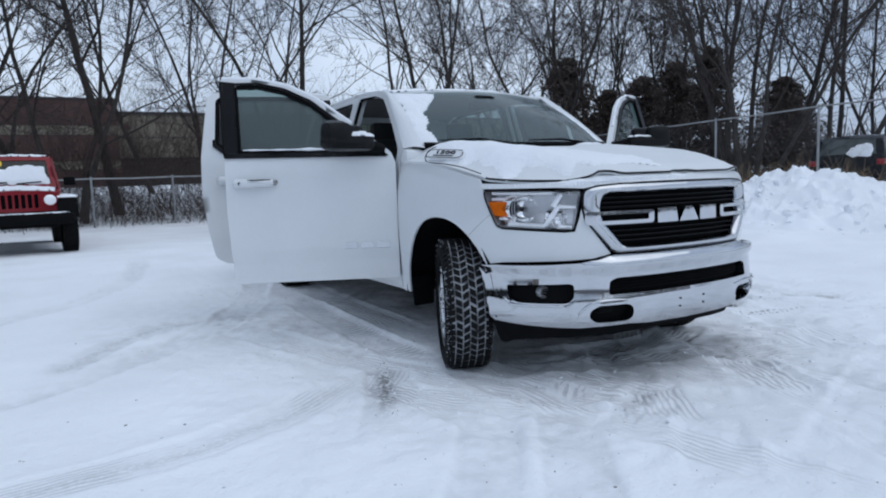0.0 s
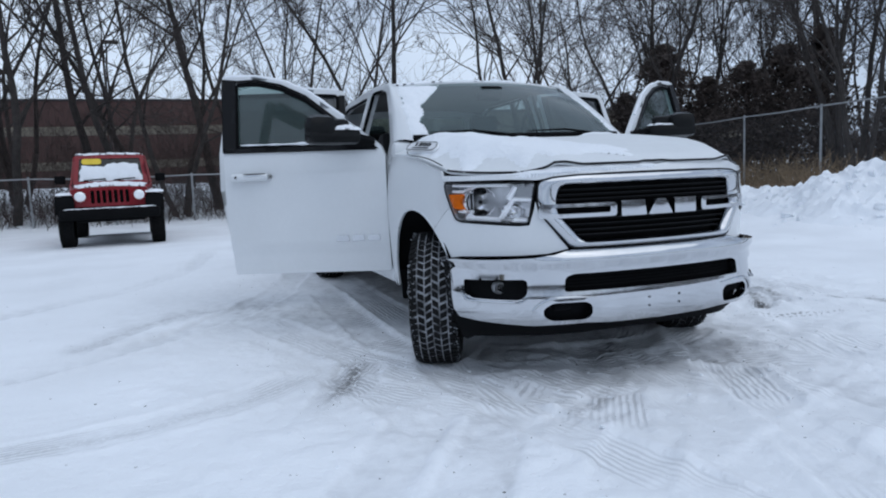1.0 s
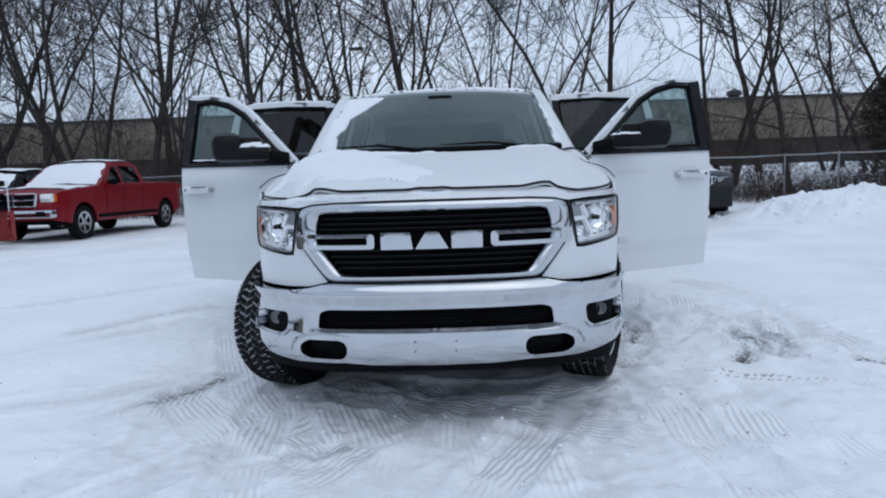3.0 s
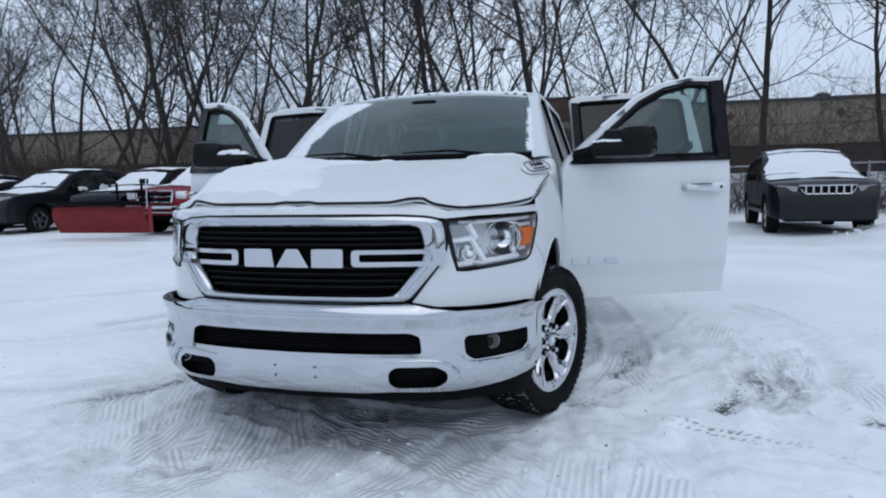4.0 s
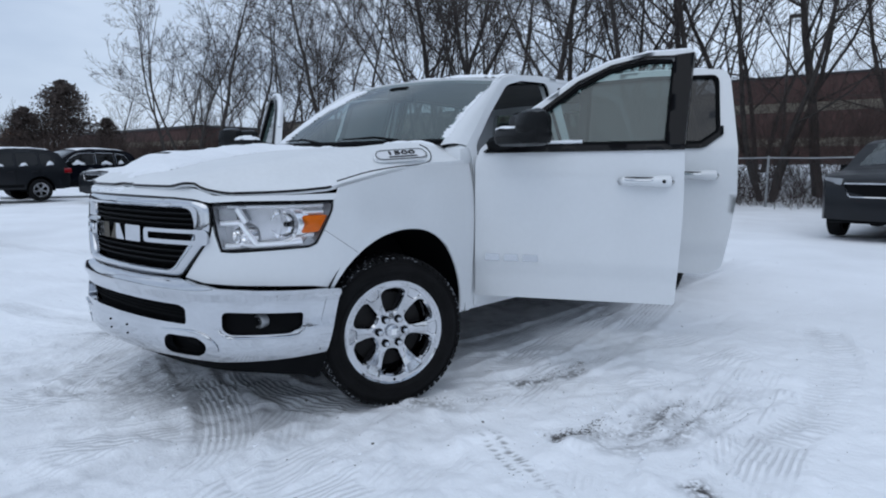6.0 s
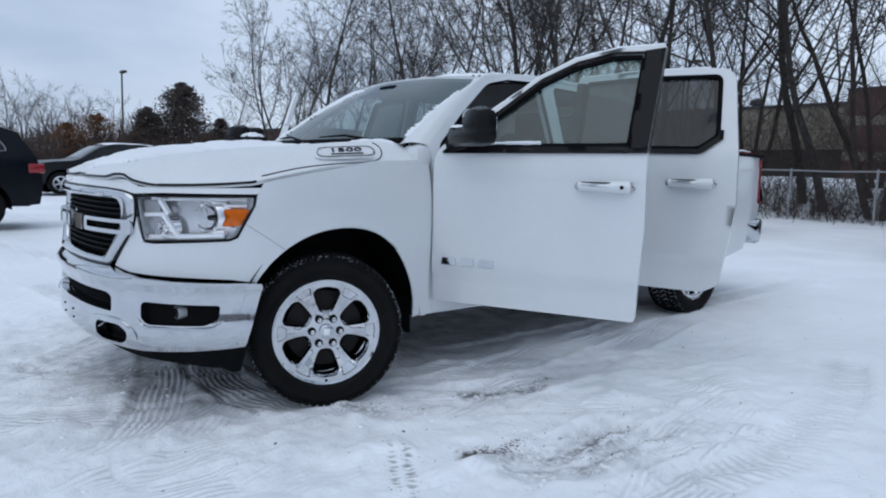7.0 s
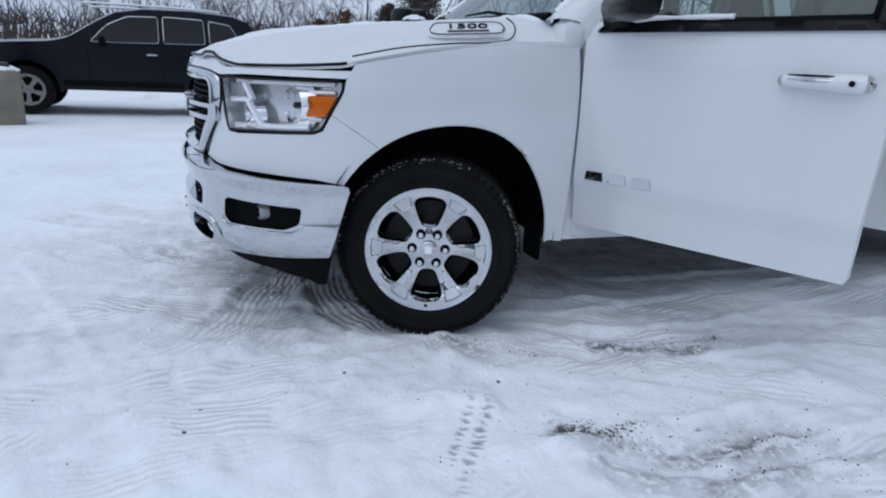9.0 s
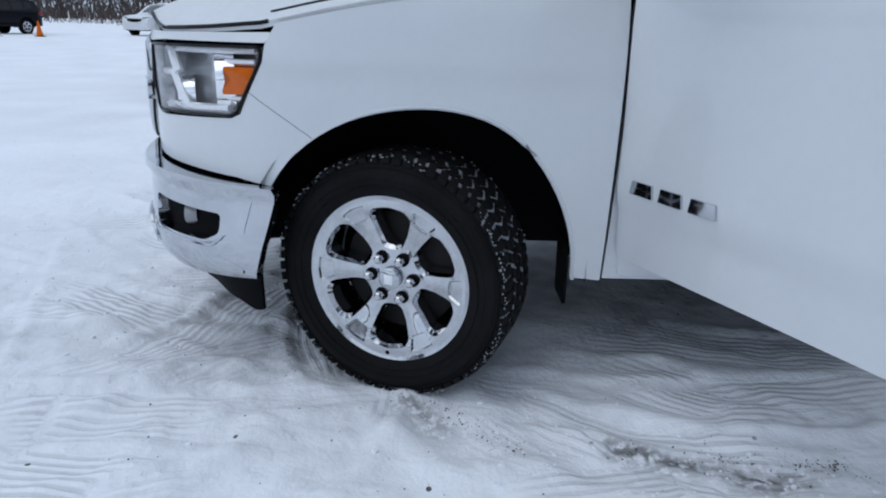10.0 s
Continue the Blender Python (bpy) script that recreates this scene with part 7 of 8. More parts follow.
# far woods all round the horizon
fw = bmesh.new()
rw = random.Random(55)
for i in range(900):
    a = 2 * math.pi * i / 900 + rw.uniform(-0.003, 0.003)
    R = rw.uniform(120, 190)
    x, y = R * math.cos(a), R * math.sin(a)
    if y > 40 and abs(x) < 90:
        continue
    h = rw.uniform(6, 13)
    for k in range(7):
        limb(fw, (x + rw.gauss(0, 1.5), y + rw.gauss(0, 1.5), 0), (rw.gauss(0, 0.25), rw.gauss(0, 0.25), 1), h * rw.uniform(0.5, 1), 0.22, 0.05, rw, 3, 0.25, 0.0, 3)
        limb(fw, (x + rw.gauss(0, 2.0), y + rw.gauss(0, 2.0), h * 0.4), (rw.gauss(0, 1), rw.gauss(0, 1), 0.9), h * 0.4, 0.14, 0.04, rw, 2, 0.3, 0.0, 3)
tagged(part("far_woods", fw, "twig", smooth=False), "grey belt of leafless woods on the horizon", "woods", kind="stuff")


# ---- parked vehicles: nose to -y, front axle over their origin ----
def car(name, label, m, paint, half, prof, wb, r, side_windows, glass_spans, belt, roof_in=0.80, front=None, snow_spans=(), wheel_mat="alloy", flare=None, crown=0.05, tail=True, rails=False, bright=False, smears=0):
    """prof: the top outline (y, z) from the nose's foot over the roof to the tail's foot. side_windows: outlines (y, z). glass_spans, snow_spans: stretches of prof."""
    m = Matrix.Translation((0, 0, float(slope(m.translation.x, m.translation.y + wb / 2)))) @ m @ Matrix.Rotation(float(slope(m.translation.x, m.translation.y + wb) - slope(m.translation.x, m.translation.y)) / wb, 4, "X")
    c = thing(name, label, "car", m)
    y_lo, y_hi = min(p[0] for p in prof), max(p[0] for p in prof)
    top = max(p[1] for p in prof)

    def hw(y, z):
        e = min(1.0, (y - y_lo + 0.02) / 0.55)
        e2 = min(1.0, (y_hi - y + 0.02) / 0.45)
        k = (1 - 0.17 * (1 - e) ** 2.2) * (1 - 0.14 * (1 - e2) ** 2.2)
        t = max(0.0, (z - belt) / (top - belt))
        return half * k * (1 - (1 - roof_in) * t ** 1.1) * (1 - 0.03 * max(0, (0.75 - z)))

    z0 = 0.30 if r < 0.38 else 0.42
    arcs = []
    for yc in (wb, 0.0):
        arcs += [(yc + (r + 0.075) * math.cos(a), r + (r + 0.075) * math.sin(a)) for a in np.linspace(-0.12, math.pi + 0.12, 18)]
    poly = list(prof) + [(p[0], max(p[1], z0 - 0.02)) for p in arcs]
    for s in (1, -1):
        part("body_side", panel(poly, lambda y, z, d: (s * (hw(y, z) - d), y, z), 0.11, depth=0.04), paint, c)
        for w in side_windows:
            if bright:
                tr_ = bmesh.new()
                pts = [(s * (hw(y, z) + 0.012), y, z) for y, z in dense(rounded([(y, z) for y, z in w], 0.05), 0.08)]
                tube(tr_, pts + pts[:1], [0.007] * (len(pts) + 1), 5)
                part("window_trim", tr_, "chrome", c)
            part("side_window", panel(rounded(w, 0.05), lambda y, z, d: (s * (hw(y, z) + 0.006 - d), y, z), 0.15, depth=0.01), "dark", c)
        # door gaps, handles and the dark sill
        cuts = [side_windows[0][0][0] - 0.05] + [max(p[0] for p in w) + 0.04 for w in side_windows[:2]]
        for k, yy in enumerate(cuts):
            part("door_gap", tubed([(s * (hw(yy, z) + 0.001), yy, z) for z in np.linspace(z0 + 0.16, belt - 0.02, 9)], 0.005, 4), "black", c)
            if k:
                part("door_handle", boxed((s * (hw(yy - 0.16, belt - 0.13) + 0.014), yy - 0.16, belt - 0.13), (0.03, 0.17, 0.028), 0.008), "chrome" if bright else paint, c)
        part("sill", tubed([(s * (hw(yy, z0 + 0.12) - 0.01), yy, z0 + 0.10) for yy in np.linspace(r + 0.14, wb - r - 0.14, 8)], 0.05, 6), "black", c)
        for yc in (0.0, wb):
            wl_ = bmesh.new()
            ang = np.linspace(-0.1, math.pi + 0.1, 14)
            a = [[wl_.verts.new((s * x, yc + (r + 0.08) * math.cos(t), r + (r + 0.08) * math.sin(t))) for t in ang] for x in (half * 0.97, half * 0.5)]
            for i in range(13):
                wl_.faces.new((a[0][i], a[0][i + 1], a[1][i + 1], a[1][i]))
            wl_.faces.new([wl_.verts.new(v.co) for v in a[1]])
            part("wheel_liner", wl_, "black", c)
            wx = half - 0.13
            ty = lathe([(-0.11, r * 0.66), (-0.12, r * 0.85), (-0.10, r * 0.97), (0, r), (0.10, r * 0.97), (0.12, r * 0.85), (0.112, r * 0.67), (0.10, r * 0.65)], 32)
            tyre = part("wheel", ty, "rubber", c)
            tyre.matrix_local = Matrix.Translation((s * wx, yc, r - 0.01)) @ (Matrix.Identity(4) if s > 0 else Matrix.Rotation(math.pi, 4, "Z"))
            outer = [(r * 0.66 * math.cos(t), r * 0.66 * math.sin(t)) for t in np.linspace(0, 2 * math.pi, 37)[:-1]]
            wins = []
            for i in range(5):
                a0 = 2 * math.pi * i / 5 + 0.3
                wins.append([(q * r * math.cos(a0 + b), q * r * math.sin(a0 + b)) for q, b in ((0.2, -0.3), (0.52, -0.42), (0.56, 0.0), (0.52, 0.42), (0.2, 0.3))])
            part("rim", panel(outer, lambda u, v, d: (0.085 + 0.25 * (u * u + v * v) - d, u, v), 0.06, wins, depth=0.03), wheel_mat, tyre)
            part("hub_shade", lathe([(0.02, r * 0.64), (0.019, 0.001)], 20), "black", tyre)
            if flare:
                fl = bmesh.new()
                pts = [(s * (half + 0.03), yc + (r + 0.13) * math.cos(t), r + (r + 0.10) * math.sin(t)) for t in np.linspace(0.05, math.pi - 0.05, 12)]
                tube(fl, pts, [0.06] * 12, 6, True)
                part("wheel_flare", fl, flare, c)

    def sweep(i0, i1, inset, lift, rag=0.0, seed=0.0):
        """A patch across the car over a stretch of its outline."""
        pr = np.array(prof)
        sl = np.concatenate([[0], np.cumsum(np.linalg.norm(np.diff(pr, axis=0), axis=1))])
        a, b = np.interp((i0, i1), np.arange(len(pr)), sl)
        bm = bmesh.new()
        rows = []
        for q in np.linspace(a, b, max(4, int((b - a) / 0.10))):
            y, z = np.interp(q, sl, pr[:, 0]), np.interp(q, sl, pr[:, 1])
            y2, z2 = np.interp(min(q + 0.05, sl[-1]), sl, pr[:, 0]), np.interp(min(q + 0.05, sl[-1]), sl, pr[:, 1])
            y1, z1 = np.interp(max(q - 0.05, 0), sl, pr[:, 0]), np.interp(max(q - 0.05, 0), sl, pr[:, 1])
            nrm = Vector((0, -(z2 - z1), (y2 - y1))).normalized()
            row = []
            for u in np.linspace(-1, 1, 15):
                w = (hw(y, z) - inset) * (1 + rag * noise.noise(Vector((q * 5, u * 3, seed))))
                h = lift + crown * (1 - u * u)
                if rag:
                    h += 0.02 * noise.noise(Vector((q * 4, u * 4, seed)))
                row.append(bm.verts.new(Vector((u * w, y, z)) + nrm * h))
            rows.append(row)
        for p, q in zip(rows, rows[1:]):
            for i in range(14):
                bm.faces.new((p[i], p[i + 1], q[i + 1], q[i]))
        return bm

    part("body_top", sweep(0, len(prof) - 1, 0.0, 0.0), paint, c)
    for i0, i1 in glass_spans:
        part("windshield" if i0 < len(prof) / 2 else "rear_window", sweep(i0, i1, 0.10, 0.008), "carglass", c)
    part("underbody", boxed((0, (y_lo + y_hi) / 2, z0 + 0.05), (half * 1.7, (y_hi - y_lo) * 0.93, 0.16), 0.05), "black", c)
    for s in (1, -1):
        ym = side_windows[0][0][0] + 0.18
        part("mirror", boxed((s * (half + 0.10), ym, belt + 0.06), (0.20, 0.09, 0.15), 0.035), "black", c)
        if rails:
            part("roof_rail", tubed([(s * half * 0.70, y, top + 0.045 - 0.03 * abs(y - wb * 0.62) ** 2 / 2) for y in np.linspace(wb * 0.30, wb * 1.05, 8)], 0.018, 6), "silver", c)
        if tail:
            part("tail_lamp", boxed((s * (hw(y_hi - 0.10, belt - 0.1) - 0.06), y_hi - 0.11, belt - 0.10), (0.22, 0.26, 0.17), 0.03), "redlens", c)
    if front:
        front(c, hw, y_lo)
    for i0, i1, th in snow_spans:
        o = tagged(part("snow_patch", sweep(i0, i1, 0.07, th, 0.10, i0 + half * 10), "snow"), "snow lying on a parked vehicle", "snow", kind="stuff")
        o.matrix_world = c.matrix_world
    rs = random.Random(smears)
    for w in side_windows[:3] if smears else ():
        # snow stuck to the foot of the side windows
        a, b, z = min(p[0] for p in w), max(p[0] for p in w), min(p[1] for p in w)
        u = a + (b - a) * rs.uniform(0.1, 0.35)
        e = min(b - 0.05, u + (b - a) * rs.uniform(0.4, 0.7))
        pl = [(u, z - 0.02), (e, z), (e - 0.04, z + rs.uniform(0.06, 0.12)), ((u + e) / 2, z + rs.uniform(0.08, 0.22)), (u + 0.02, z + rs.uniform(0.04, 0.10))]
        o = tagged(part("snow_patch", mound(pl, lambda y, q, d: (hw(y, q) + 0.004 - d, y, q), 0.04, 0.02, smears + u, 0.04), "snow"), "snow stuck to the side window of a parked vehicle", "snow", kind="stuff")
        o.matrix_world = c.matrix_world
    return c


def suv_front(lamp_z, grille_z, grille_h, grille_w, trim="chrome", slots=0, lower=True):
    def build(c, hw, y0):
        yf = lambda x: y0 + 0.02 + 0.20 * (abs(x) / 0.9) ** 2.5
        gp = rounded([(-grille_w, grille_z + grille_h / 2), (-grille_w * 0.8, grille_z - grille_h / 2), (grille_w * 0.8, grille_z - grille_h / 2), (grille_w, grille_z + grille_h / 2)], 0.03)
        part("grille", panel(gp, lambda x, z, d: (x, yf(x) - 0.055 + d, z), 0.08, depth=0.04), "black", c)
        ring = bmesh.new()
        pts = [(x, yf(x) - 0.06, z) for x, z in dense(gp, 0.06)]
        tube(ring, pts + pts[:1], [0.014] * (len(pts) + 1), 5)
        part("grille_rim", ring, trim, c)
        for k in range(slots):
            x = (k - (slots - 1) / 2) * (2 * grille_w * 0.9 / slots)
            part("slot_frame", boxed((x, yf(x) - 0.07, grille_z), (2 * grille_w * 0.9 / slots * 0.28, 0.03, grille_h * 0.85), 0.008), trim, c)
        for s in (1, -1):
            hp = rounded([(grille_w * 1.08, lamp_z - 0.055), (0.80, lamp_z - 0.02), (0.84, lamp_z + 0.07), (grille_w * 1.02, lamp_z + 0.045)], 0.02)
            part("headlight", panel(hp, lambda x, z, d: (s * x, yf(x) - 0.050 + 0.12 * max(0, x - 0.6) + d, z), 0.06, depth=0.06), "galv", c)
            part("fog_lamp", panel(rounded([(0.58, lamp_z - 0.36), (0.76, lamp_z - 0.34), (0.78, lamp_z - 0.25), (0.60, lamp_z - 0.27)], 0.03), lambda x, z, d: (s * x, yf(x) - 0.065 + d, z), 0.06, depth=0.06), "galv", c)
        if lower:
            part("lower_intake", panel(rounded([(-0.52, lamp_z - 0.50), (0.52, lamp_z - 0.50), (0.58, lamp_z - 0.30), (-0.58, lamp_z - 0.30)], 0.04), lambda x, z, d: (x, yf(x) - 0.045 + d, z), 0.08, depth=0.03), "black", c)
        part("skirt", boxed((0, y0 + 0.22, 0.36), (1.45, 0.30, 0.14), 0.04), "black", c)
    return build


SUV = [(-0.90, 0.34), (-0.93, 0.55), (-0.91, 0.78), (-0.84, 0.95), (-0.66, 1.03), (-0.2, 1.09), (0.35, 1.13), (0.62, 1.20), (1.05, 1.48), (1.32, 1.63), (1.75, 1.71), (2.5, 1.73), (3.15, 1.69), (3.42, 1.60), (3.66, 1.22), (3.74, 1.0), (3.76, 0.7), (3.70, 0.42)]
SUVW = [[(0.95, 1.16), (1.35, 1.16), (1.98, 1.18), (1.98, 1.60), (1.52, 1.58), (1.22, 1.44)], [(2.06, 1.18), (2.72, 1.20), (2.70, 1.60), (2.06, 1.61)], [(2.80, 1.21), (3.28, 1.30), (3.14, 1.54), (2.79, 1.59)]]
SEDAN = [(-0.88, 0.30), (-0.92, 0.5), (-0.88, 0.70), (-0.70, 0.80), (-0.1, 0.93), (0.45, 0.99), (1.15, 1.36), (1.6, 1.46), (2.1, 1.46), (2.7, 1.33), (3.25, 1.08), (3.75, 1.04), (3.86, 0.85), (3.85, 0.5), (3.78, 0.34)]
SEDANW = [[(0.85, 1.02), (1.85, 1.05), (1.85, 1.38), (1.5, 1.37), (1.2, 1.26)], [(1.93, 1.05), (2.75, 1.08), (2.45, 1.30), (1.93, 1.39)]]

car("parked_suv", "dark grey compact SUV with a chrome-rimmed grille, parked in snow", pose(1.88, 10.95, 0, 0, 0, -5), "darkgrey", 0.90, SUV, 2.72, 0.36, SUVW, [(7.05, 8.9), (13.0, 14.0)], 1.12, front=suv_front(0.96, 0.82, 0.22, 0.50), snow_spans=[])
car("parked_suv", "dark grey SUV with slotted grille and snow over hood and windshield", pose(5.16, 11.30, 0.0, 0, 0, -3), "darkgrey", 0.96, [(y * 1.0, z * 0.98) for y, z in SUV], 2.86, 0.385, SUVW, [(7.05, 8.9), (13.0, 14.0)], 1.10, front=suv_front(0.92, 0.90, 0.16, 0.49, slots=7), snow_spans=[(5.0, 7.0, 0.02), (7.0, 9.2, 0.03), (9.3, 12.5, 0.05)])
car("parked_suv", "glossy blue-black SUV with chrome window trim and roof rails", pose(-10.12, -3.45, 0, 0, 0, 2), "navy", 0.97, [(y * 1.03, z * 1.03) for y, z in SUV], 2.915, 0.39, [[(y * 1.02, z * 1.03) for y, z in w] for w in SUVW], [(7.05, 8.9), (13.0, 14.0)], 1.15, front=suv_front(1.0, 0.99, 0.17, 0.52, slots=7), rails=True, bright=True)
car("parked_suv", "black SUV seen over the snow bank beyond the fence", pose(20.7, 8.75, 0.0, 0, 0, 107), "navy", 1.0, [(y * 1.1, z * 1.12) for y, z in SUV], 3.0, 0.40, [[(y * 1.1, z * 1.12) for y, z in w] for w in SUVW], [(7.05, 8.9), (13.0, 14.0)], 1.25)
tagged(part("snow_patch", mound([(-0.62, 1.32), (-0.10, 1.30), (0.02, 1.42), (-0.06, 1.55), (0.05, 1.66), (-0.55, 1.74), (-0.66, 1.55)], lambda x, z, d: (x, 3.80 + 0.36 * (1.74 - z) / 0.42 - d * 0.8, z - d * 0.4), 0.05, 0.04, 4.4, 0.06), "snow"), "slab of snow stuck to a rear window", "snow", kind="stuff").matrix_world = pose(20.7, 8.75, 0.1, 0, 0, 107)
ROW = [(-20.7, 12.8, "navy", SUV, SUVW, 0.93, 0.38, 2.8, 1.12, "black SUV with snowy windshield in a row of cars"), (-17.7, 11.2, "darkgrey", SEDAN, SEDANW, 0.91, 0.33, 2.8, 1.0, "dark sedan with snow on hood and roof"), (-15.0, 11.2, "darkgrey", SUV, SUVW, 0.92, 0.37, 2.75, 1.12, "dark SUV with snowy hood in a row of cars"),
       (-12.5, 12.4, "navy", SEDAN, SEDANW, 0.91, 0.33, 2.8, 1.0, "black sedan dusted with snow"), (-23.5, 13.0, "darkgrey", SUV, SUVW, 0.92, 0.37, 2.75, 1.12, "dark SUV dusted with snow"), (-26.2, 13.0, "navy", SUV, SUVW, 0.95, 0.38, 2.9, 1.12, "black SUV with snow on its roof")]
for x, y, pt, pf, sw, hf, rr, wbb, bl, lb in ROW:
    sed = pf is SEDAN
    car("parked_car", lb, pose(x, y, 0, 0, 0, rt.uniform(-3, 3)), pt, hf, pf, wbb, rr, sw, [(5.05, 6.9), (9.1, 10.0)] if sed else [(7.05, 8.9), (13.0, 14.0)], bl, front=suv_front(0.74 if sed else 0.96, 0.66 if sed else 0.82, 0.16, 0.45), snow_spans=[(3.4, 5.0, 0.02), (5.2, 7.0, 0.02), (7.0, 9.0, 0.04)] if sed else [(4.5, 7.0, 0.02), (7.2, 8.9, 0.02), (9.4, 12.4, 0.05)], smears=int(-x))
# grey and black cars across the far side of the lot
car("parked_suv", "grey SUV standing broadside across the lot", pose(-22.1, 2.85, 0, 0, 0, 4), "darkgrey", 0.93, SUV, 2.75, 0.38, SUVW, [(7.05, 8.9), (13.0, 14.0)], 1.12, snow_spans=[(9.4, 12.4, 0.03)], smears=3)
car("parked_car", "dark grey wagon with snow on its roof and windows", pose(-19.0, 7.3, 0, 0, 0, 8), "darkgrey", 0.98, [(y * 1.08, z * 0.96) for y, z in SUV], 2.95, 0.37, [[(y * 1.08, z * 0.96) for y, z in w] for w in SUVW], [(7.05, 8.9), (13.0, 14.0)], 1.15, front=suv_front(0.92, 0.80, 0.18, 0.48), snow_spans=[(3.6, 7.0, 0.02), (7.1, 8.9, 0.02), (9.4, 12.4, 0.03)], smears=5)
car("parked_suv", "long black SUV with a snowy roof, between two grey ones", pose(-25.0, 6.26, 0, 0, 0, 4), "navy", 1.0, [(y * 1.1, z * 1.08) for y, z in SUV], 3.05, 0.40, [[(y * 1.1, z * 1.08) for y, z in w] for w in SUVW], [(7.05, 8.9), (13.0, 14.0)], 1.24, snow_spans=[(9.4, 12.4, 0.03)], bright=True, smears=9)
for x, y, pt, yaw in ((-36.0, -16.0, "carwhite", 75), (-37.0, -12.4, "darkgrey", 78), (-30.5, -22.5, "navy", 70), (-40.0, -5.0, "darkgrey", 80), (-44.0, 2.0, "carwhite", 20)):
    car("parked_car", "parked SUV far across the snowy lot", pose(x, y, 0, 0, 0, yaw), pt, 0.93, SUV, 2.75, 0.38, SUVW, [(7.05, 8.9), (13.0, 14.0)], 1.12, front=suv_front(0.96, 0.82, 0.2, 0.48), snow_spans=[(9.4, 12.4, 0.03)])
for x, y in ((-29.0, -20.0), (-30.4, -18.8)):
    cn = thing("traffic_cone", "orange traffic cone by the far cars", "traffic cone", pose(x, y, 0), "cones by the far cars")
    part("cone", lathe([(0.02, 0.16), (0.7, 0.03), (0.71, 0.001)], 16, "z"), "amber", cn)
    part("base", boxed((0, 0, 0.015), (0.38, 0.38, 0.03), 0.01), "black", cn)


# red off-roader
jeep = thing("offroader", "red boxy off-roader with black bumper, snowy hood and windshield", "car", pose(-3.80, 10.65, 0.105, 0, 0, 4) @ Matrix.Diagonal((1, 1, 0.965, 1)))
JW = 0.76
hoodj = [(-0.52, 0.70), (-0.54, 1.10), (-0.40, 1.17), (0.55, 1.22), (0.62, 1.22)]
for s in (1, -1):
    part("body_side", panel([(-0.5, 0.62), (3.52, 0.62), (3.52, 1.22), (0.62, 1.24), (-0.45, 1.14)], lambda y, z, d: (s * (JW * (0.86 + 0.14 * smoothstep(-0.6, 0.7, y)) - d), y, z), 0.12, depth=0.05), "red", jeep)
    part("hardtop_side", panel([(0.80, 1.25), (3.50, 1.25), (3.42, 1.84), (1.08, 1.84)], lambda y, z, d: (s * (JW - 0.14 * (z - 1.25) - d), y, z), 0.15, [rounded([(1.0, 1.30), (1.75, 1.30), (1.75, 1.75), (1.18, 1.75)], 0.04), rounded([(1.88, 1.30), (2.6, 1.30), (2.6, 1.75), (1.88, 1.75)], 0.04), rounded([(2.72, 1.30), (3.36, 1.30), (3.32, 1.75), (2.72, 1.75)], 0.04)], depth=0.04), "red", jeep)
    part("side_window", panel([(0.9, 1.27), (3.42, 1.27), (3.38, 1.80), (1.1, 1.80)], lambda y, z, d: (s * (JW - 0.02 - 0.14 * (z - 1.25)), y, z), 0.3), "dark", jeep)
    for yc in (0.0, 2.947):
        fl = bmesh.new()
        rows = []
        for t in np.linspace(0.10, math.pi - 0.10, 12):
            y, z = yc - 0.60 * math.cos(t), 0.62 + 0.42 * min(1.0, 1.7 * math.sin(t))
            rows.append([fl.verts.new((s * x, y, z + dz)) for x, dz in ((0.60, 0.0), (0.90, -0.02), (0.925, -0.05), (0.92, -0.12))])
        for p, q in zip(rows, rows[1:]):
            for i in range(3):
                fl.faces.new((p[i], p[i + 1], q[i + 1], q[i]))
        part("wheel_flare", fl, "black", jeep)
        r = 0.405
        ty = part("wheel", lathe([(-0.12, r * 0.62), (-0.13, r * 0.85), (-0.11, r * 0.96), (0, r), (0.11, r * 0.96), (0.13, r * 0.85), (0.12, r * 0.62)], 36), "rubber", jeep)
        ty.matrix_local = Matrix.Translation((s * 0.79, yc, r - 0.01)) @ (Matrix.Identity(4) if s > 0 else Matrix.Rotation(math.pi, 4, "Z"))
        part("rim", lathe([(0.10, r * 0.62), (0.07, r * 0.50), (0.08, r * 0.2), (0.09, 0.001)], 30), "alloy", ty)
        tb = bmesh.new()
        for i in range(40):
            t = 2 * math.pi * i / 40
            for x in (-0.09, -0.03, 0.03, 0.09):
                box(tb, (x, (r + 0.002) * math.cos(t + x), (r + 0.002) * math.sin(t + x)), (0.048, 0.042, 0.02), 0, Matrix.Rotation(t + x - math.pi / 2, 3, "X"))
        part("tread", tb, "rubber", ty, smooth=False)
    part("mirror", boxed((s * 0.93, 0.86, 1.36), (0.20, 0.09, 0.17), 0.03), "black", jeep)
    hl = part("headlight", lathe([(-0.035, 0.098), (-0.045, 0.088), (-0.05, 0.05), (-0.052, 0.001)], 24, "y"), "silver", jeep)
    hl.location = (s * 0.50, -0.52, 1.0)
    part("headlight_ring", lathe([(0.0, 0.112), (-0.045, 0.110), (-0.04, 0.096)], 24, "y"), "red", jeep).location = (s * 0.50, -0.52, 1.0)
    part("tail_lamp", boxed((s * 0.66, 3.55, 1.02), (0.14, 0.06, 0.22), 0.02), "redlens", jeep)
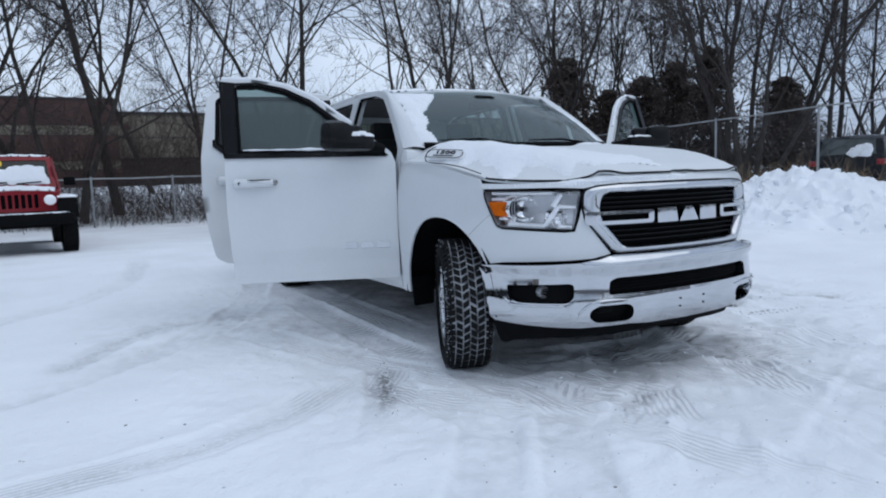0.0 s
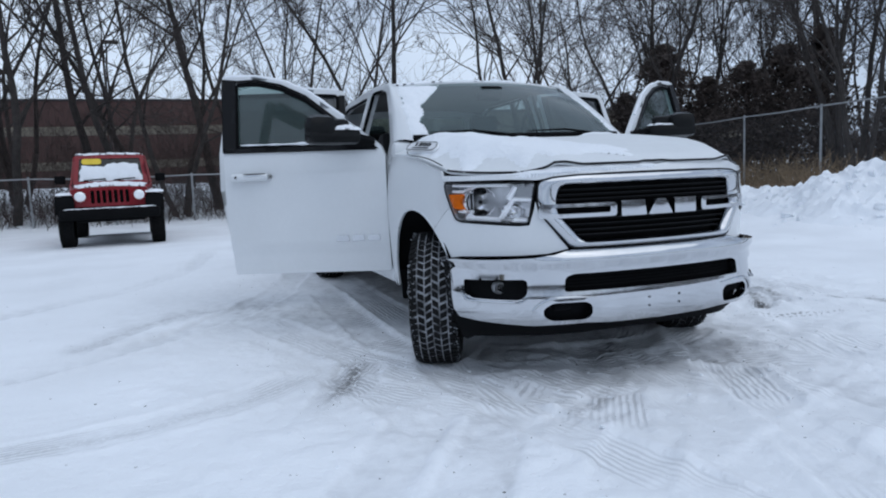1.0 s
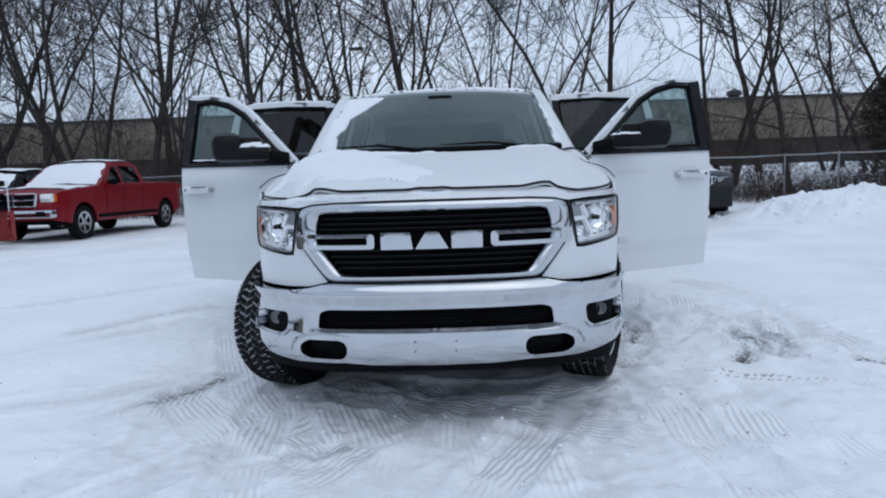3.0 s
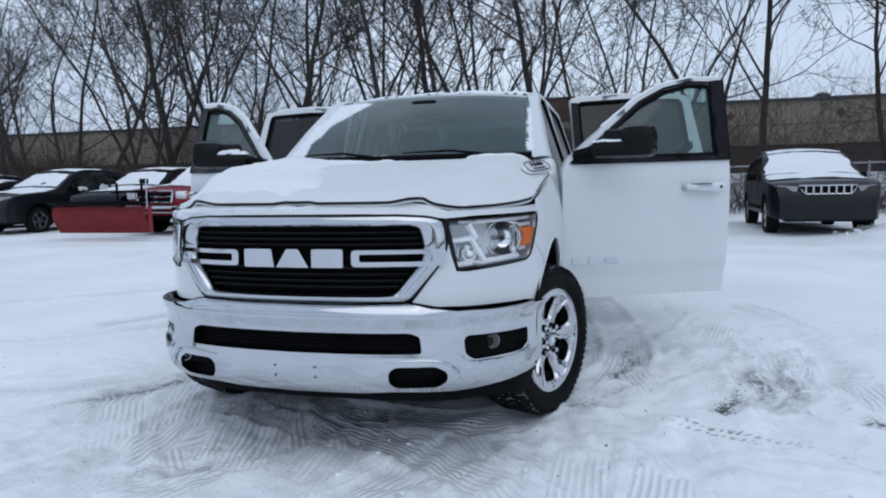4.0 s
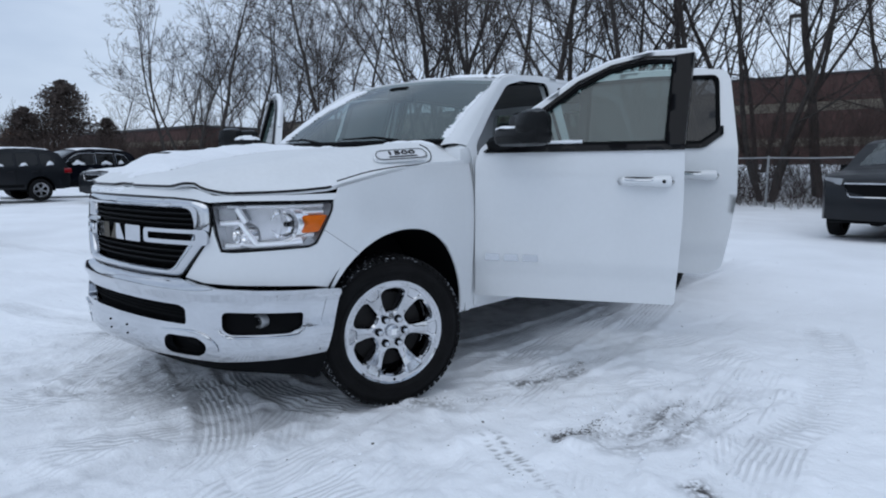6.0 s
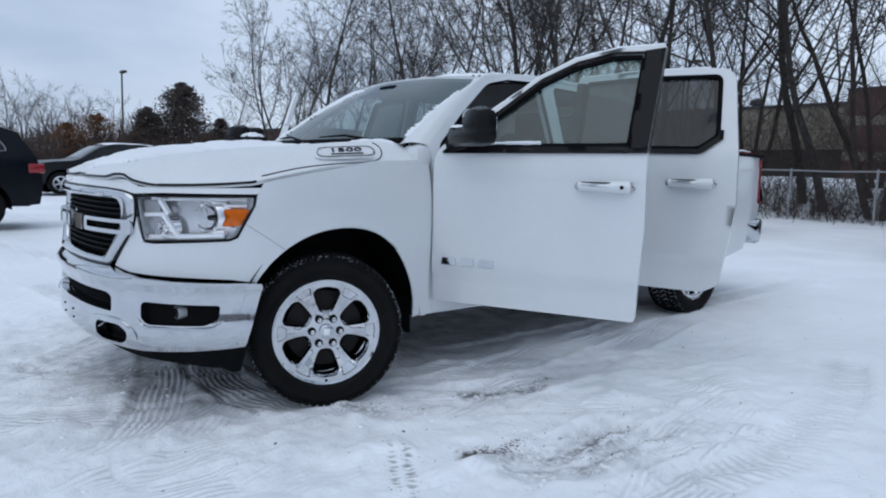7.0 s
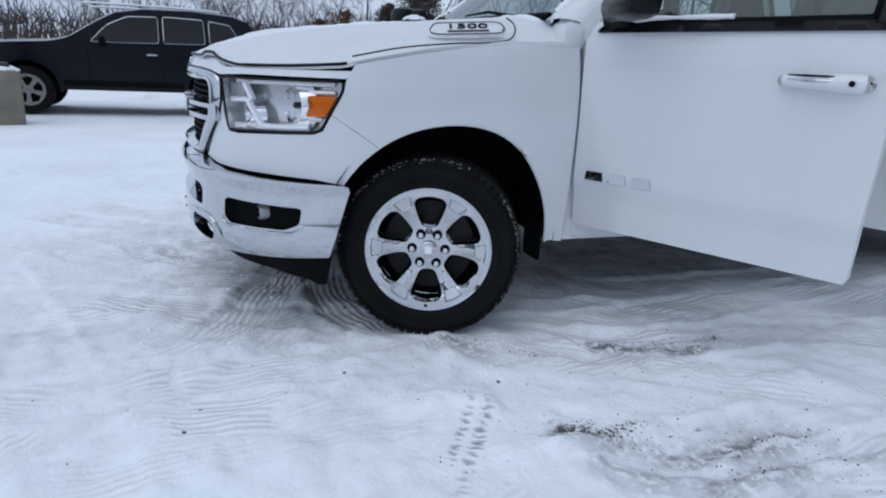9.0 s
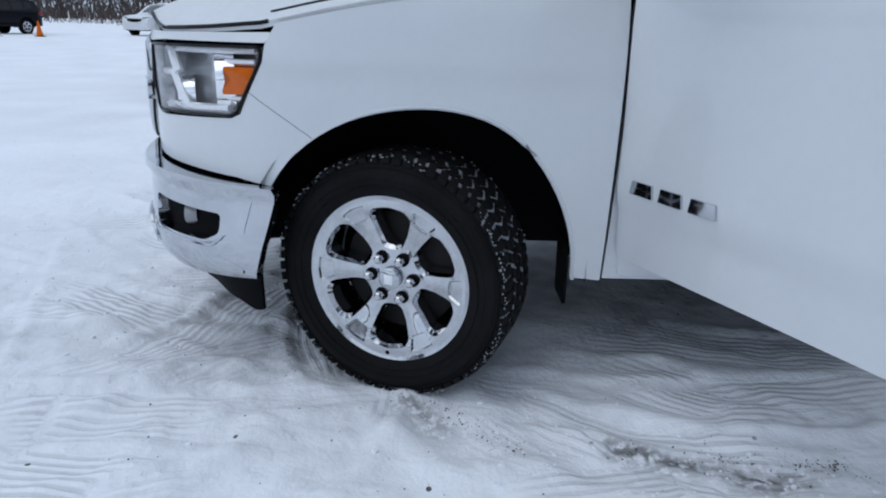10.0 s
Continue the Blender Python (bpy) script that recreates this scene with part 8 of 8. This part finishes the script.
part("hood", panel([(-0.60, -0.50), (0.60, -0.50), (0.70, 0.68), (-0.70, 0.68)], lambda x, y, d: (x, y, 1.13 + 0.08 * (y + 0.5) / 1.18 + 0.05 * (1 - (x / 0.7) ** 2) - d), 0.10, depth=0.06), "red", jeep)
gholes = [rounded([(x - 0.032, 0.86), (x + 0.032, 0.86), (x + 0.032, 1.11), (x - 0.032, 1.11)], 0.02) for x in [(i - 3) * 0.098 for i in range(7)]]
part("grille", panel(rounded([(-0.66, 0.80), (0.66, 0.80), (0.62, 1.15), (-0.62, 1.15)], 0.05), lambda x, z, d: (x, -0.53 + 0.03 * (x / 0.6) ** 2 + d, z), 0.08, gholes, depth=0.04), "red", jeep)
part("grille_shade", boxed((0, -0.46, 0.97), (1.2, 0.03, 0.34), 0.01), "black", jeep)
part("front_bumper", boxed((0, -0.66, 0.66), (1.70, 0.24, 0.20), 0.05), "black", jeep)
part("front_valance", boxed((0, -0.45, 0.60), (1.2, 0.3, 0.2), 0.05), "black", jeep)
part("windshield_frame", panel([(-0.70, 1.24), (0.70, 1.24), (0.63, 1.86), (-0.63, 1.86)], lambda x, z, d: (x, 0.72 + 0.36 * (z - 1.24) + d, z), 0.15, [rounded([(-0.61, 1.31), (0.61, 1.31), (0.56, 1.79), (-0.56, 1.79)], 0.04)], depth=0.06), "red", jeep)
part("windshield", panel([(-0.62, 1.30), (0.62, 1.30), (0.56, 1.80), (-0.56, 1.80)], lambda x, z, d: (x, 0.735 + 0.36 * (z - 1.24), z), 0.2), "dark", jeep)
part("hardtop", panel([(-0.66, 0.95), (0.66, 0.95), (0.66, 3.45), (-0.66, 3.45)], lambda x, y, d: (x, y, 1.845 + 0.03 * (1 - (x / 0.66) ** 2) - d), 0.2, depth=0.06), "red", jeep)
part("tailgate", boxed((0, 3.53, 0.94), (1.46, 0.06, 0.60), 0.02), "red", jeep)
part("back_window", boxed((0, 3.46, 1.54), (1.25, 0.03, 0.5), 0.01), "gloss", jeep)
sp_ = part("spare_wheel", lathe([(3.56, 0.25), (3.58, 0.40), (3.78, 0.40), (3.82, 0.34), (3.80, 0.1), (3.79, 0.001)], 36, "y"), "rubber", jeep)
sp_.location = (0, 0, 1.08)
part("rear_bumper", boxed((0, 3.66, 0.64), (1.6, 0.22, 0.18), 0.05), "black", jeep)
part("floor", boxed((0, 1.5, 0.60), (1.4, 3.9, 0.14), 0.03), "black", jeep)
part("sticker", panel(rounded([(-0.52, 1.67), (-0.16, 1.67), (-0.16, 1.79), (-0.52, 1.79)], 0.055), lambda x, z, d: (x, 0.722 + 0.36 * (z - 1.24), z), 0.1), "yellow", jeep, "yellow oval sticker")
for a, b in (((-0.50, 1.33), (-0.10, 1.36)), ((0.05, 1.33), (0.45, 1.36))):
    part("wiper", tubed([(a[0], 0.70 + 0.36 * (a[1] - 1.24), a[1]), (b[0], 0.70 + 0.36 * (b[1] - 1.24), b[1])], 0.012, 5), "black", jeep)
JM = pose(-3.80, 10.65, 0.105, 0, 0, 4) @ Matrix.Diagonal((1, 1, 0.965, 1))
for pl, fn_, th in (([(-0.55, -0.30), (0.55, -0.30), (0.66, 0.66), (-0.66, 0.66)], lambda x, y, d: (x, y, 1.13 + 0.08 * (y + 0.5) / 1.18 + 0.05 * (1 - (x / 0.7) ** 2) - d), 0.05), ([(-0.58, 1.32), (0.58, 1.30), (0.52, 1.66), (0.1, 1.70), (-0.2, 1.62), (-0.54, 1.66)], lambda x, z, d: (x, 0.73 + 0.36 * (z - 1.24) + d, z), 0.02), ([(-0.62, 1.0), (0.62, 1.0), (0.62, 3.4), (-0.62, 3.4)], lambda x, y, d: (x, y, 1.875 - d), 0.05),
                    ([(-0.92, -0.50), (-0.62, -0.50), (-0.62, 0.35), (-0.92, 0.35)], lambda x, y, d: (x, y, 1.045 - d), 0.05), ([(0.62, -0.50), (0.92, -0.50), (0.92, 0.35), (0.62, 0.35)], lambda x, y, d: (x, y, 1.045 - d), 0.05), ([(-0.8, -0.74), (0.8, -0.74), (0.8, -0.60), (-0.8, -0.60)], lambda x, y, d: (x, y, 0.762 - d), 0.025)):
    tagged(part("snow_patch", mound(pl, fn_, 0.06, th, th * 90, 0.09), "snow"), "snow lying on the red off-roader", "snow", kind="stuff").matrix_world = JM

# red pickup with a snow plow
RP = [(-0.95, 0.50), (-0.98, 0.80), (-0.94, 1.05), (-0.72, 1.14), (0.2, 1.22), (0.62, 1.25), (1.30, 1.74), (1.65, 1.85), (2.4, 1.86), (2.62, 1.80), (2.76, 1.36), (2.80, 1.30), (4.9, 1.30), (4.95, 1.1), (4.93, 0.66)]
RPW = [[(0.95, 1.30), (1.62, 1.31), (1.62, 1.74), (1.42, 1.73)], [(1.72, 1.31), (2.55, 1.33), (2.48, 1.73), (1.72, 1.75)]]


def red_front(c, hw, y0):
    gp = rounded([(-0.50, 0.80), (0.50, 0.80), (0.56, 1.08), (-0.56, 1.08)], 0.05)
    part("grille_shade", panel(gp, lambda x, z, d: (x, y0 - 0.045 + d, z), 0.1, depth=0.05), "black", c)
    for pts in ([(-0.53, 0.94), (0.53, 0.94)], [(0, 0.80), (0, 1.08)]):
        part("grille_bar", tubed([(x, y0 - 0.05, z) for x, z in pts], 0.028, 6), "chrome", c)
    ring = bmesh.new()
    pts = [(x, y0 - 0.05, z) for x, z in dense(gp, 0.06)]
    tube(ring, pts + pts[:1], [0.032] * (len(pts) + 1), 6)
    part("grille_rim", ring, "chrome", c)
    bb = bmesh.new()
    box(bb, (0, y0 - 0.02, 0.64), (1.86, 0.20, 0.20), 0.05)
    part("front_bumper", bb, "chrome", c)
    for s in (1, -1):
        part("headlight", boxed((s * 0.74, y0 + 0.06, 0.99), (0.30, 0.16, 0.19), 0.04), "silver", c)
        part("side_marker", boxed((s * 0.88, y0 + 0.12, 0.99), (0.05, 0.14, 0.17), 0.02), "amber", c)
        part("fog_hole", boxed((s * 0.66, y0 - 0.115, 0.64), (0.22, 0.03, 0.12), 0.014), "black", c)


redp = car("red_pickup", "red extended-cab pickup dusted with snow", pose(-9.72, 11.45, 0, 0, 0, -3), "red", 0.99, RP, 3.86, 0.40, RPW, [(5.05, 6.95)], 1.28, front=red_front, snow_spans=[(5.0, 6.4, 0.02), (6.8, 8.6, 0.04), (3.3, 4.4, 0.02)], tail=True)
plow = thing("snow_plow", "red snow plow blade with black deflector and lift frame", "snow plow", pose(-10.42, 9.75, 0.19, 0, 0, 3))
bl_ = bmesh.new()
rows = []
for x in np.linspace(-1.25, 1.25, 9):
    rows.append([bl_.verts.new((x, -0.30 - 0.22 * math.sin(t * 2.2), 0.04 + 0.62 * t)) for t in np.linspace(0, 1, 8)])
for a, b in zip(rows, rows[1:]):
    for i in range(7):
        bl_.faces.new((a[i], a[i + 1], b[i + 1], b[i]))
bmesh.ops.solidify(bl_, geom=bl_.faces[:], thickness=0.03)
part("blade", bl_, "plowred", plow)
part("deflector", boxed((0, -0.56, 0.74), (2.5, 0.22, 0.03), 0.01, Matrix.Rotation(-0.4, 3, "X")), "black", plow)
for x in (-1.2, -0.6, 0.0, 0.6, 1.2):
    part("rib", boxed((x, -0.30, 0.36), (0.04, 0.14, 0.60), 0.01), "plowred", plow)
for x in (-0.35, 0.35):
    part("lift_arm", tubed([(x, 0.95, 0.5), (x, 0.1, 0.45), (x, -0.25, 0.3)], 0.05, 6), "black", plow)
    part("light_post", tubed([(x, 0.62, 0.5), (x, 0.62, 1.22)], 0.03, 6), "black", plow)
    part("plow_light", boxed((x * 1.3, 0.58, 1.25), (0.20, 0.12, 0.13), 0.03), "gloss", plow)
part("cross_bar", tubed([(-0.5, 0.62, 1.0), (0.5, 0.62, 1.0)], 0.035, 6), "black", plow)
part("guide_rod", tubed([(1.22, -0.40, 0.66), (1.24, -0.42, 1.30)], 0.012, 5), "carwhite", plow)
car("parked_car", "dark covered car behind the plow", pose(-12.4, 12.2, 0), "navy", 0.93, SUV, 2.75, 0.37, SUVW, [(7.05, 8.9), (13.0, 14.0)], 1.12, snow_spans=[(4.5, 7.0, 0.02), (7.2, 8.9, 0.02), (9.4, 12.4, 0.05)])

# ---- lamp posts ----
blk = thing("light_pole", "brown steel light pole on a square concrete base capped with snow", "light pole", pose(-7.72, -3.56, 0, 0, 0, 14))
part("concrete_base", boxed((0, 0, 0.36), (0.66, 0.66, 0.76), 0.025), "concrete", blk)
part("base_plate", boxed((0, 0, 0.79), (0.42, 0.42, 0.10), 0.02), "brownpole", blk)
part("shaft", boxed((0, 0, 4.2), (0.16, 0.16, 6.9), 0.02), "brownpole", blk)
part("lamp_head", boxed((0, -0.5, 7.6), (0.4, 0.8, 0.16), 0.04), "brownpole", blk)
tagged(part("snow_patch", mound(rounded([(-0.31, -0.31), (0.31, -0.31), (0.31, 0.31), (-0.31, 0.31)], 0.05), lambda x, y, d: (x, y, 0.742 - d), 0.03, 0.06, 3.3, 0.08), "snow"), "snow on a concrete pole base", "snow", kind="stuff").matrix_world = pose(-7.72, -3.56, 0, 0, 0, 14)
for x, y, h in ((-52.0, 13.0, 8.0), (-6.5, 38.0, 9.5), (-20.0, 40.0, 9.0), (-90.0, -6.0, 9.0)):
    lp_ = thing("street_lamp", "tall dark lot lamp with a flat shoebox head", "street lamp", pose(x, y, 0), "lot lamps")
    part("shaft", tubed([(0, 0, 0), (0, 0, h)], [0.09, 0.06], 8), "brownpole", lp_)
    part("lamp_head", boxed((0.4, 0, h), (0.9, 0.35, 0.18), 0.05), "brownpole", lp_)
    part("bracket", tubed([(0, 0, h - 0.1), (0.2, 0, h)], 0.04, 6), "brownpole", lp_)
